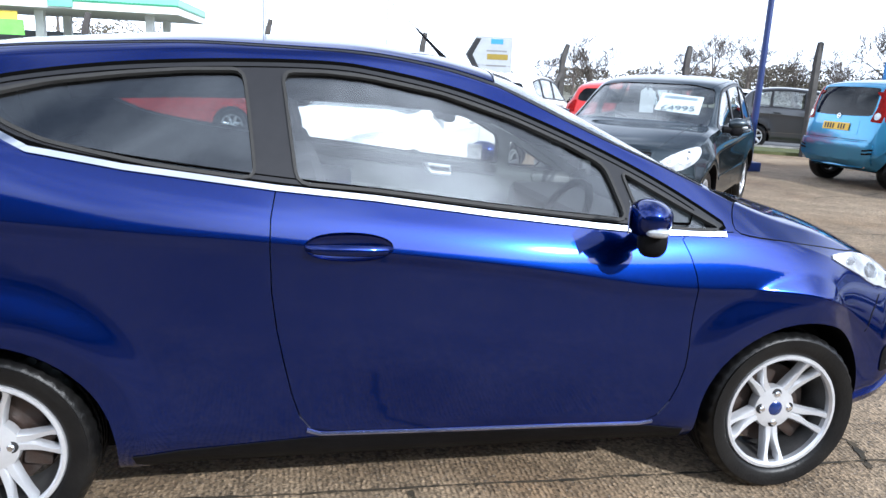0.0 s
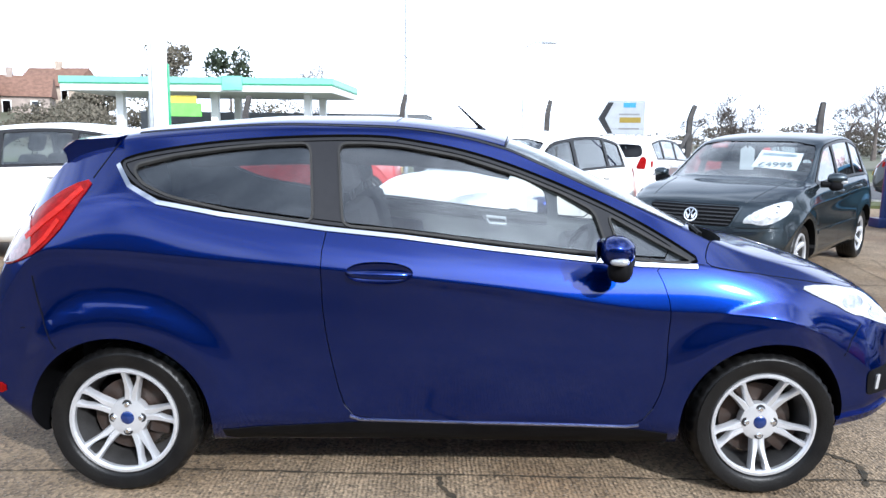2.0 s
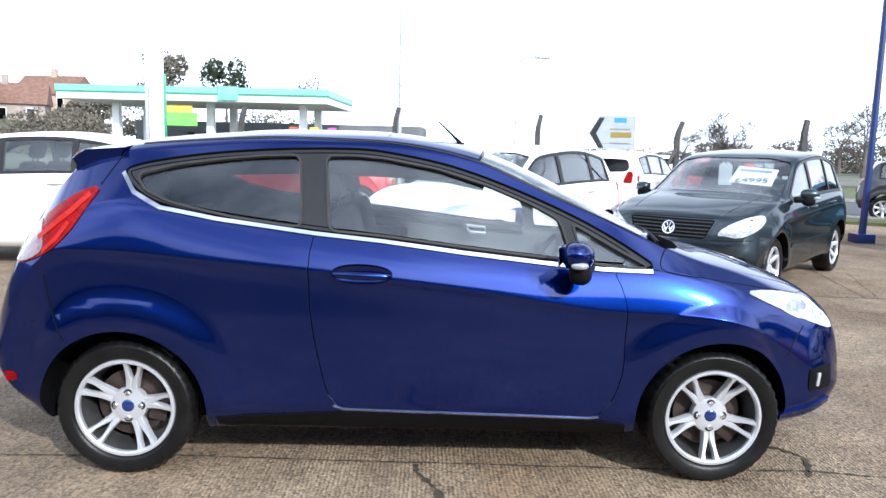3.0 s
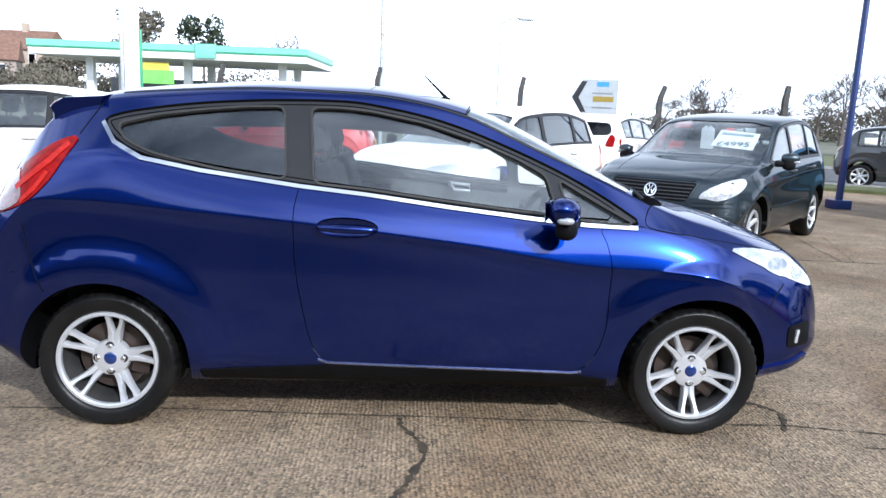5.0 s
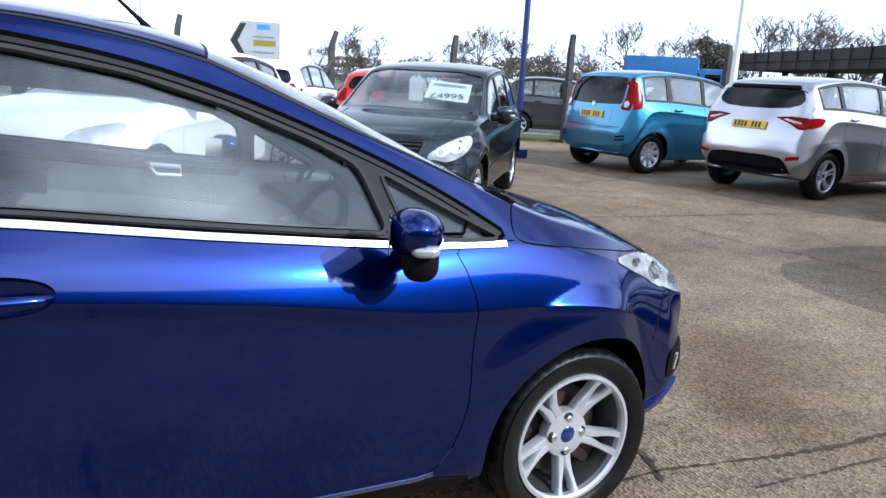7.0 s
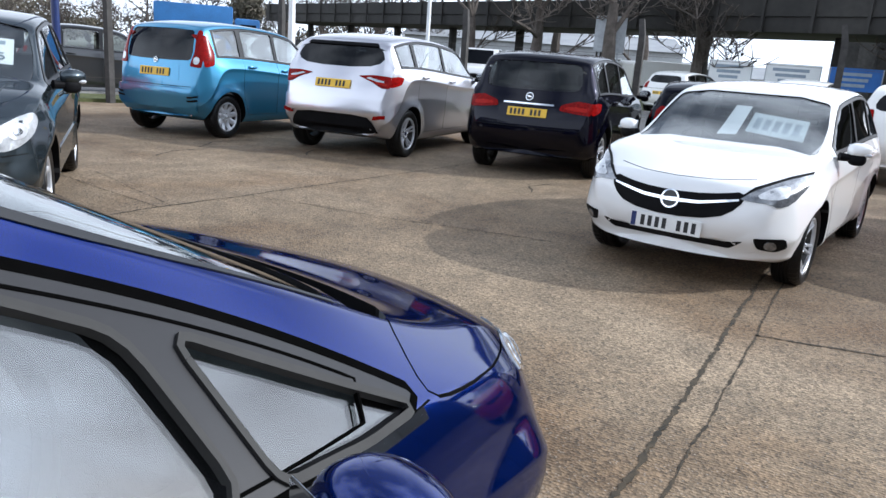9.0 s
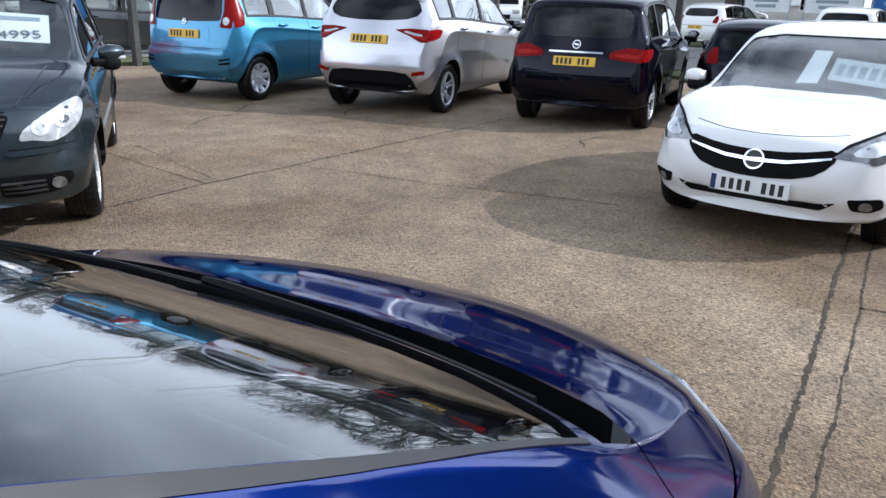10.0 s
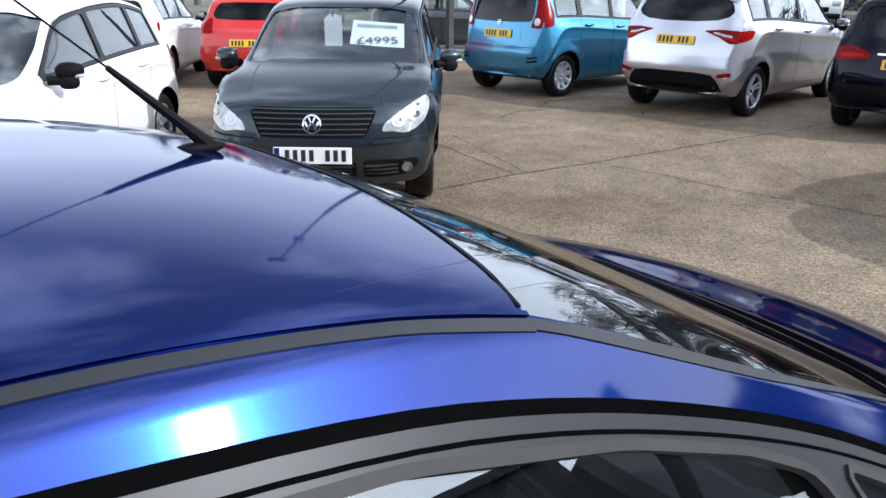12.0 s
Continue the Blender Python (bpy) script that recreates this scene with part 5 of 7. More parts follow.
def white_corsa():
    s = hatch("white five-door hatchback with a price card and black grille", WHITE, -1.92, 2.10, 0.868, 1.479, (-1.255, 1.255), (1.05, 0.985), (0.20, 1.41), (-1.42, 1.38), (-1.74, 1.02), (1.92, 0.80), (0.94, 1.02), 0.305,
        splits=[(-1.38, -0.98), (-0.92, -0.22), (-0.15, 0.78)], door_x=[(-0.95, -0.185), (-0.175, 0.86)], wheel="twin5", rim=0.215, plates=[("front", 0.44, False)], handle_mat=WHITE)
    s["bow"], s["screen_glass"] = (0.14, 0.34), CLEARSCREEN
    head = chaikin([(0.44, 0.685), (0.52, 0.76), (0.68, 0.835), (0.80, 0.875), (0.79, 0.77), (0.745, 0.665), (0.68, 0.640), (0.64, 0.665), (0.50, 0.672)], 1)
    grille = chaikin([(-0.50, 0.735), (-0.25, 0.69), (0, 0.68), (0.25, 0.69), (0.50, 0.735), (0.46, 0.62), (0.33, 0.53), (0.0, 0.50), (-0.33, 0.53), (-0.46, 0.62)], 1)
    s["trims"] = [("headlamp", "front", head, SMOKELENS, 0.006, "swept clear headlamp with a dark surround"), ("headlamp_rim", "front", np.array([(0.44, 0.685), (0.52, 0.76), (0.68, 0.835), (0.79, 0.872), (0.79, 0.860), (0.68, 0.820), (0.53, 0.748), (0.455, 0.683)]), TRIM, 0.010, ""), ("grille", "front", grille, TRIM, 0.005, "black grille with a chrome bar"),
        ("fog_recess", "front", rounded([(0.575, 0.425), (0.60, 0.345), (0.70, 0.325), (0.765, 0.36), (0.76, 0.43)], 0.025), TRIM, 0.004, "black fog lamp recess"),
        ("fog_lamp", "front", ellipse(0.675, 0.375, 0.034, 0.034, 20), SMOKELENS, 0.008, "round fog lamp"), ("bonnet_line", "front", np.array([(-0.50, 0.805), (-0.25, 0.785), (0, 0.779), (0.25, 0.785), (0.50, 0.805), (0.50, 0.8085), (0.25, 0.7885), (0, 0.7825), (-0.25, 0.7885), (-0.50, 0.8085)]), SLAT, 0.001, ""),
        ("lower_intake", "front", rounded([(-0.52, 0.392), (-0.43, 0.328), (0.43, 0.328), (0.52, 0.392), (0.40, 0.378), (-0.40, 0.378)], 0.012), TRIM, 0.004, "black lower intake"),
        ("chrome_bar", "front", np.array([(-0.45, 0.665), (-0.2, 0.615), (0, 0.605), (0.2, 0.615), (0.45, 0.665), (0.45, 0.678), (0.2, 0.636), (0, 0.628), (-0.2, 0.636), (-0.45, 0.678)]), CHROME, 0.012, "chrome grille bar")]
    s["trims"] += [("lamp_bulb", "front", chaikin([(0.54, 0.70), (0.60, 0.755), (0.70, 0.79), (0.73, 0.72), (0.66, 0.69)], 1), CLEARLENS, 0.010, "projector lamp")]
    m = on_ground(7.17, -0.67, 170.5) @ Matrix.Scale(0.94, 4)
    car, tree = build_car(s, m, "white_hatchback")
    logo_disc(car, tree, "front", 0.62, 0.066)
    card = thing("price_card", "pale price card with faint lettering behind a windscreen", "sign", m=m)
    part("card", conform(tree, "front", np.array([(0.10, 1.09), (0.56, 1.05), (0.54, 1.20), (0.10, 1.235)]), -0.022, 0.025, step=0.08), PALECARD, card)
    for i in range(5):
        y = 0.14 + i * 0.078
        b2 = conform(tree, "front", np.array([(y, 1.115 - i * 0.006), (y + 0.05, 1.112 - i * 0.006), (y + 0.05, 1.192 - i * 0.006), (y, 1.196 - i * 0.006)]), -0.019, 0.021, step=0.1)
        part("text_bar", b2, PALEINK, card)
    tick = thing("hanging_ticket", "white paper ticket hanging behind a windscreen", "ticket", m=m)
    part("ticket", conform(tree, "front", np.array([(-0.10, 1.05), (0.05, 1.06), (0.05, 1.28), (-0.08, 1.28)]), -0.022, 0.025, step=0.08), CARDW, tick)
    return car


PALECARD = material("pale_card", (0.55, 0.60, 0.62), 0.6, vary=0.1, scale=20)


def blue_mpv():
    s = hatch("light blue tall hatchback seen from its rear", SKYBLUE, -1.80, 1.92, 0.84, 1.59, (-1.18, 1.18), (1.15, 1.02), (0.40, 1.51), (-1.58, 1.50), (-1.70, 1.08), (1.75, 0.85), (1.0, 1.11), 0.30,
        splits=[(-1.36, -0.90), (-0.80, -0.10), (-0.03, 0.95)], round_r=(0.22, 0.74), door_x=[(-0.86, -0.075), (-0.065, 0.95)], wheel="cover", plates=[("rear", 0.88, True)], handle_mat=SKYBLUE, taper_r=0.03)
    s["backlight"] = chaikin(both([(0.50, 1.04), (0.585, 1.08), (0.555, 1.42), (0.48, 1.46)]), 1)
    s["tints"] = [GLASS, GLASS, GLASS, DARKGLASS]
    s["crease_depth"] = 0.022
    s["haunch"] = [(0.36, 0.47, 0.86, 1.02, 0.045), (0.36, 0.46, 0.84, 0.98, 0.035)]
    s["trims"] = [("tail_lamp", "rear", rounded([(0.560, 0.97), (0.72, 0.96), (0.72, 1.12), (0.640, 1.44), (0.590, 1.45), (0.605, 1.16)], 0.03), REDLENS, 0.012, "tall red tail lamp"),
        ("tail_lens", "rear", ellipse(0.645, 1.05, 0.04, 0.05, 20), CLEARLENS, 0.016, "clear lamp lens"),
        ("tailgate_seam", "rear", np.array([(-0.60, 0.70), (0.60, 0.70), (0.60, 0.707), (-0.60, 0.707)]), TRIM, 0.002, ""),
        ("rear_bumper", "rear", rounded([(-0.66, 0.345), (0.66, 0.345), (0.70, 0.50), (0.69, 0.685), (0.58, 0.665), (-0.58, 0.665), (-0.69, 0.685), (-0.70, 0.50)], 0.04), SKYBLUE, 0.034, "light blue rear bumper"),
        ("bumper_slot", "rear", np.array([(0.56, 0.505), (0.70, 0.515), (0.70, 0.538), (0.56, 0.528)]), TRIM, 0.038, ""),
        ("bumper_slot", "rear", np.array([(0.57, 0.555), (0.70, 0.565), (0.70, 0.588), (0.57, 0.578)]), TRIM, 0.038, ""),
        ("plate_recess", "rear", rounded([(-0.42, 0.78), (0.42, 0.78), (0.40, 0.985), (-0.40, 0.985)], 0.03), SKYBLUE, 0.004, "")]
    s["sides"] = [("tail_lamp_side", 0, rounded([(-1.60, 0.97), (-1.46, 1.0), (-1.42, 1.16), (-1.47, 1.38), (-1.58, 1.40), (-1.60, 1.15)], 0.03), REDLENS, 0.008, "tall red tail lamp")]
    car, tree = build_car(s, on_ground(9.85, 7.55, 2.5) @ Matrix.Scale(1.04, 4), "blue_tall_hatchback")
    logo_disc(car, tree, "rear", 1.03, 0.035)


def silver_mpv():
    s = hatch("silver tall hatchback with wide red tail lamps", SILVER, -2.0, 2.1, 0.88, 1.60, (-1.31, 1.31), (1.30, 1.04), (0.45, 1.52), (-1.70, 1.48), (-1.84, 1.10), (1.92, 0.86), (1.02, 1.17), 0.315,
        splits=[(-1.55, -1.15), (-1.07, -0.20), (-0.13, 0.95)], door_x=[(-1.1, -0.17), (-0.16, 1.0)], wheel="twin5", rim=0.21, plates=[("rear", 0.93, True)], handle_mat=SILVER, taper_r=0.03, round_r=(0.24, 0.74), crease_depth=0.026)
    s["tints"] = [SIDEGLASS, SIDEGLASS, SIDEGLASS, DARKGLASS]
    s["haunch"] = [(0.375, 0.46, 0.86, 1.04, 0.036), (0.375, 0.45, 0.84, 1.0, 0.026)]
    s["backlight"] = chaikin(both([(0.42, 1.15), (0.66, 1.23), (0.60, 1.38), (0.48, 1.43)]), 1)
    s["trims"] = [("tail_lamp", "rear", rounded([(0.34, 1.045), (0.55, 1.065), (0.775, 1.055), (0.775, 0.905), (0.68, 0.905), (0.55, 0.975)], 0.03), REDLENS, 0.008, "wide red tail lamp"),
        ("lamp_core", "rear", rounded([(0.58, 0.965), (0.74, 0.93), (0.74, 0.965), (0.60, 0.985)], 0.012), REDGLOW, 0.012, "bright red lamp core"),
        ("lamp_bar", "rear", np.array([(0.46, 1.022), (0.60, 0.985), (0.70, 0.975), (0.70, 0.995), (0.60, 1.012), (0.50, 1.035)]), CLEARLENS, 0.011, ""),
        ("lower_bumper", "rear", chaikin([(-0.66, 0.30), (0.66, 0.30), (0.62, 0.44), (0.50, 0.56), (-0.50, 0.56), (-0.62, 0.44)], 1), TRIM, 0.006, "black lower bumper insert"),
        ("reflector", "rear", np.array([(0.60, 0.510), (0.75, 0.525), (0.75, 0.570), (0.62, 0.560)]), REDLENS, 0.030, "red bumper reflector"),
        ("rear_bumper", "rear", rounded([(-0.58, 0.56), (0.58, 0.56), (0.68, 0.48), (0.72, 0.52), (0.73, 0.76), (0.58, 0.745), (-0.58, 0.745), (-0.73, 0.76), (-0.72, 0.52), (-0.68, 0.48)], 0.03), SILVER, 0.026, "silver rear bumper"),
        ("tailgate_spoiler", "rear", rounded([(-0.54, 1.415), (0.54, 1.415), (0.50, 1.452), (-0.50, 1.452)], 0.02), TRIM, 0.014, "black edge of the roof spoiler")]
    s["sides"] = [("tail_lamp_side", 0, rounded([(-1.80, 0.915), (-1.62, 0.965), (-1.55, 1.05), (-1.68, 1.065), (-1.82, 1.045)], 0.03), REDLENS, 0.006, "red wrap-round tail lamp")]
    build_car(s, on_ground(10.56, 4.9, 3.6) @ Matrix.Scale(1.03, 4), "silver_tall_hatchback")


def black_mpv():
    s = hatch("near-black people carrier with wide red tail lamps", NAVY, -2.10, 2.18, 0.905, 1.615, (-1.322, 1.322), (1.35, 1.05), (0.45, 1.53), (-1.78, 1.52), (-1.92, 1.08), (2.0, 0.88), (1.02, 1.10), 0.325,
        splits=[(-1.65, -1.15), (-1.07, -0.20), (-0.13, 1.0)], door_x=[(-1.1, -0.17), (-0.16, 1.0)], wheel="twin5", rim=0.215, plates=[("rear", 0.83, True)], handle_mat=NAVY, taper_r=0.03, round_r=(0.24, 0.74))
    s["tints"] = [GLASS, GLASS, GLASS, glass("smoked_glass", (0.34, 0.36, 0.37), curve=(4.8, 0.93, 0.043))]
    s["haunch"] = [(0.385, 0.47, 0.84, 1.0, 0.030), (0.385, 0.46, 0.84, 1.0, 0.024)]
    s["backlight"] = chaikin(both([(0.52, 1.11), (0.64, 1.16), (0.60, 1.42), (0.50, 1.46)]), 1)
    s["trims"] = [("tail_lamp", "rear", rounded([(0.40, 0.88), (0.60, 0.855), (0.79, 0.84), (0.79, 0.99), (0.62, 1.01), (0.42, 0.95)], 0.03), REDLENS, 0.008, "wide red tail lamp"),
        ("chrome_bar", "rear", np.array([(-0.33, 0.925), (0.33, 0.925), (0.33, 0.945), (-0.33, 0.945)]), CHROME, 0.012, "chrome tailgate bar"),
        ("bumper_seam", "rear", np.array([(-0.70, 0.64), (0.70, 0.64), (0.70, 0.648), (-0.70, 0.648)]), TRIM, 0.002, ""),
        ("lamp_core", "rear", rounded([(0.46, 0.905), (0.60, 0.885), (0.74, 0.88), (0.74, 0.925), (0.60, 0.94), (0.50, 0.93)], 0.015), REDGLOW, 0.012, "bright red lamp core"),
        ("plate_recess", "rear", rounded([(-0.40, 0.75), (0.40, 0.75), (0.38, 0.905), (-0.38, 0.905)], 0.03), NAVY, 0.004, "")]
    s["sides"] = [("tail_lamp_side", 0, rounded([(-1.90, 0.84), (-1.72, 0.90), (-1.66, 0.99), (-1.78, 1.0), (-1.92, 0.985)], 0.03), REDLENS, 0.006, "red wrap-round tail lamp")]
    car, tree = build_car(s, on_ground(10.97, 2.28, 4) @ Matrix.Scale(0.975, 4), "black_people_carrier")
    logo_disc(car, tree, "rear", 1.02, 0.05)


def plain_hatch(name, label, mat, m, tail=True, H=1.47):
    s = hatch(label, mat, -1.95, 2.02, 0.85, H, (-1.26, 1.26), (1.02, 0.985), (0.18, H - 0.07), (-1.45, H - 0.09), (-1.74, 1.02), (1.86, 0.80), (0.94, 1.02), 0.30,
        splits=[(-1.36, -0.98), (-0.92, -0.22), (-0.15, 0.80)], door_x=[(-0.95, -0.185), (-0.175, 0.84)], wheel="seven", handle_mat=mat, plates=[("rear", 0.72, True)], tints=[GLASS, GLASS, GLASS, DARKGLASS], mirror_mat=TRIM)
    head = chaikin([(0.45, 0.70), (0.55, 0.78), (0.72, 0.83), (0.77, 0.80), (0.74, 0.68), (0.60, 0.66)], 1)
    s["trims"] = [("headlamp", "front", head, CLEARLENS, 0.006, "clear headlamp"), ("grille", "front", np.array([(-0.40, 0.66), (-0.36, 0.58), (0.36, 0.58), (0.40, 0.66)]), TRIM, 0.004, "black grille"),
        ("tail_lamp", "rear", rounded([(0.54, 0.86), (0.70, 0.85), (0.69, 1.0), (0.63, 1.07), (0.57, 1.07)], 0.03), REDLENS, 0.012, "red tail lamp")]
    s["sides"] = [("tail_lamp_side", 0, rounded([(-1.60, 1.00), (-1.655, 1.01), (-1.69, 0.97), (-1.69, 0.88), (-1.65, 0.88)], 0.02), REDLENS, 0.005, "red wrap-round tail lamp")]
    return build_car(s, m, name)[0]


grey_hatch()
white_corsa()
blue_mpv()
silver_mpv()
black_mpv()
white = plain_hatch("white_hatchback", "white five-door hatchback parked behind the blue car", CREAM, on_ground(0.97, 5.85, -130.6) @ Matrix.Scale(1.03, 4))
for x, y, a, lab in ((4.44, 12.5, 55, "white hatchback parked by the fence, tail towards the yard"), (-4.95, 5.35, 184, "white hatchback parked side-on on the concrete"), (14.5, -2.6, -9, "white hatchback parked tail-on behind another white car")):
    tagged(copy_thing(white, on_ground(x, y, a)), lab)
red = plain_hatch("red_hatchback", "bright red hatchback parked by the fence", RED, on_ground(6.55, 11.4, 45))
for x, y, a, lab in ((-2.6, 12.9, 178, "red hatchback parked side-on by the fence"), (8.35, -3.3, 170.5, "red hatchback parked beside a white one")):
    tagged(copy_thing(red, on_ground(x, y, a)), lab)

plain_hatch("dark_hatchback", "near-black hatchback parked tail-on behind a white one", NAVY, on_ground(12.2, 0.42, 5) @ Matrix.Scale(0.90, 4))

DUSK = deep_metallic("mid_grey_paint", (0.05, 0.052, 0.055), (0.09, 0.092, 0.095), 0.4, 0.6, 1.45)
plain_hatch("grey_estate", "mid-grey hatchback parked beyond the yard fence", DUSK, on_ground(12.4, 13.7, -36), H=1.52)


# ---- ground, fence, verge and road ----
def concrete():
    m = material("worn_concrete", (0.18, 0.155, 0.125), 0.85)
    n, l = m.node_tree.nodes, m.node_tree.links
    b = n["Principled BSDF"]
    co = n.new("ShaderNodeTexCoord")
    big, mid, grit, mix1, mix2 = n.new("ShaderNodeTexNoise"), n.new("ShaderNodeTexNoise"), n.new("ShaderNodeTexVoronoi"), n.new("ShaderNodeMixRGB"), n.new("ShaderNodeMixRGB")
    for t, s, d in ((big, 0.35, 8), (mid, 3.0, 8)):
        t.inputs["Scale"].default_value, t.inputs["Detail"].default_value = s, d
        l.new(co.outputs["Object"], t.inputs["Vector"])
    grit.inputs["Scale"].default_value = 78
    l.new(co.outputs["Object"], grit.inputs["Vector"])
    r1 = n.new("ShaderNodeValToRGB")
    r1.color_ramp.elements[0].position, r1.color_ramp.elements[1].position = 0.32, 0.70
    r1.color_ramp.elements[0].color, r1.color_ramp.elements[1].color = (0.127, 0.088, 0.050, 1), (0.258, 0.195, 0.126, 1)
    l.new(big.outputs["Fac"], r1.inputs["Fac"])
    mix1.blend_type, mix1.inputs[0].default_value = "OVERLAY", 0.55
    l.new(r1.outputs["Color"], mix1.inputs[1])
    l.new(mid.outputs["Fac"], mix1.inputs[2])
    mix2.blend_type, mix2.inputs[0].default_value = "OVERLAY", 0.68
    l.new(mix1.outputs["Color"], mix2.inputs[1])
    l.new(grit.outputs["Color"], mix2.inputs[2])
    bw = n.new("ShaderNodeRGBToBW")
    l.new(grit.outputs["Color"], bw.inputs[0])
    l.new(bw.outputs[0], mix2.inputs[2])
    # brown damp and oil stains, and a coarser scatter of stones
    stain, sramp, mix3, stone, mix4, sr2 = n.new("ShaderNodeTexNoise"), n.new("ShaderNodeValToRGB"), n.new("ShaderNodeMixRGB"), n.new("ShaderNodeTexVoronoi"), n.new("ShaderNodeMixRGB"), n.new("ShaderNodeValToRGB")
    stain.inputs["Scale"].default_value, stain.inputs["Detail"].default_value, stain.inputs["Distortion"].default_value = 0.55, 6, 0.6
    l.new(co.outputs["Object"], stain.inputs["Vector"])
    sramp.color_ramp.elements[0].position, sramp.color_ramp.elements[1].position = 0.50, 0.72
    sramp.color_ramp.elements[0].color, sramp.color_ramp.elements[1].color = (1, 1, 1, 1), (0.64, 0.53, 0.41, 1)
    l.new(stain.outputs["Fac"], sramp.inputs["Fac"])
    mix3.blend_type, mix3.inputs[0].default_value = "MULTIPLY", 1.0
    l.new(mix2.outputs["Color"], mix3.inputs[1])
    l.new(sramp.outputs["Color"], mix3.inputs[2])
    stone.inputs["Scale"].default_value = 42
    l.new(co.outputs["Object"], stone.inputs["Vector"])
    sr2.color_ramp.elements[0].position, sr2.color_ramp.elements[1].position = 0.10, 0.26
    sr2.color_ramp.elements[0].color, sr2.color_ramp.elements[1].color = (0.30, 0.25, 0.19, 1), (0, 0, 0, 1)
    l.new(stone.outputs["Distance"], sr2.inputs["Fac"])
    mix4.blend_type, mix4.inputs[0].default_value = "LIGHTEN", 0.80
    l.new(mix3.outputs["Color"], mix4.inputs[1])
    l.new(sr2.outputs["Color"], mix4.inputs[2])
    l.new(mix4.outputs["Color"], b.inputs["Base Color"])
    # the brushed finish left in the slab, worn away in patches
    wave, patch, lines, u2 = n.new("ShaderNodeTexWave"), n.new("ShaderNodeMapRange"), n.new("ShaderNodeMath"), n.new("ShaderNodeBump")
    wave.inputs["Scale"].default_value, wave.inputs["Distortion"].default_value = 17, 2.6
    wave.inputs["Detail"].default_value, wave.inputs["Detail Scale"].default_value = 3, 1.2
    l.new(co.outputs["Object"], wave.inputs["Vector"])
    patch.inputs["From Min"].default_value, patch.inputs["From Max"].default_value = 0.42, 0.62
    l.new(big.outputs["Fac"], patch.inputs["Value"])
    lines.operation = "MULTIPLY"
    l.new(wave.outputs["Fac"], lines.inputs[0])
    l.new(patch.outputs[0], lines.inputs[1])
    u = n.new("ShaderNodeBump")
    u.inputs["Strength"].default_value, u.inputs["Distance"].default_value = 0.80, 0.006
    u2.inputs["Strength"].default_value, u2.inputs["Distance"].default_value = 0.50, 0.005
    l.new(grit.outputs["Distance"], u.inputs["Height"])
    l.new(lines.outputs[0], u2.inputs["Height"])
    l.new(u2.outputs["Normal"], u.inputs["Normal"])
    l.new(u.outputs["Normal"], b.inputs["Normal"])
    return m


CONCRETE = concrete()
ASPHALT = material("road_asphalt", (0.09, 0.09, 0.092), 0.9, vary=0.35, scale=0.6, bump=0.5, bump_scale=150)
GRASS = material("grass", (0.105, 0.115, 0.045), 0.95, vary=0.5, scale=2.5, bump=0.8, bump_scale=40, color2=(0.06, 0.07, 0.02))
FIELD = material("far_ground", (0.13, 0.12, 0.09), 0.95, vary=0.5, scale=0.05, color2=(0.08, 0.09, 0.05))
CRACK = material("crack_dirt", (0.070, 0.052, 0.030), 0.95, vary=0.6, scale=14, color2=(0.022, 0.018, 0.011))
KERBM = material("kerb_concrete", (0.33, 0.32, 0.30), 0.85, vary=0.3, scale=6)
FENCE = [(-60.0, 10.0), (-14.0, 13.0), (-0.7, 14.3), (2.7, 14.9), (6.37, 15.3), (8.6, 13.3), (10.95, 11.95), (13.6, 9.8), (15.0, 6.0), (15.6, 2.5), (16.2, -1.0), (17.5, -6.0), (22.0, -30.0)]


def offset_line(line, d):
    p = np.array(line, float)
    t = np.gradient(p, axis=0)
    n = np.stack([-t[:, 1], t[:, 0]], 1) / np.linalg.norm(t, axis=1)[:, None]
    return p + n * d


def sheet(name, line, d0, d1, z, mat, label, thick=0.0):
    """A strip of ground between two distances outside the fence."""
    a, b = (chaikin(offset_line(line, d), 2, False) for d in (d0, d1))
    bm = bmesh.new()
    va, vb = [bm.verts.new((*p, z)) for p in a], [bm.verts.new((*p, z)) for p in b]
    for i in range(len(va) - 1):
        bm.faces.new((va[i], va[i + 1], vb[i + 1], vb[i]))
    if thick:
        for row in (va, vb):
            low = [bm.verts.new(v.co - Vector((0, 0, thick))) for v in row]
            for i in range(len(row) - 1):
                bm.faces.new((row[i], row[i + 1], low[i + 1], low[i]))
    bmesh.ops.recalc_face_normals(bm, faces=bm.faces)
    for f in bm.faces:
        if abs(f.normal.z) > 0.9 and f.normal.z < 0:
            f.normal_flip()
    return tagged(link(name, bm, mat, smooth=0), label, kind="structure")


bm = bmesh.new()
bmesh.ops.create_grid(bm, x_segments=8, y_segments=8, size=900)
tagged(link("ground", bm, CONCRETE, smooth=0), "worn brown-grey concrete yard with cracks", kind="structure")
sheet("verge", FENCE, 0.1, 1.5, 0.07, GRASS, "rough grass verge behind the kerb", 0.07)
sheet("kerb", FENCE, 1.5, 1.64, 0.11, KERBM, "grey concrete kerb", 0.11)
sheet("road", FENCE, 1.64, 11.0, 0.012, ASPHALT, "grey asphalt road beyond the yard")
sheet("far_kerb", FENCE, 11.0, 11.15, 0.11, KERBM, "grey concrete kerb", 0.11)
sheet("far_verge", FENCE, 11.15, 26.0, 0.06, GRASS, "grass beyond the road", 0.06)
sheet("far_ground", FENCE, 26.0, 420.0, 0.02, FIELD, "mixed far ground")


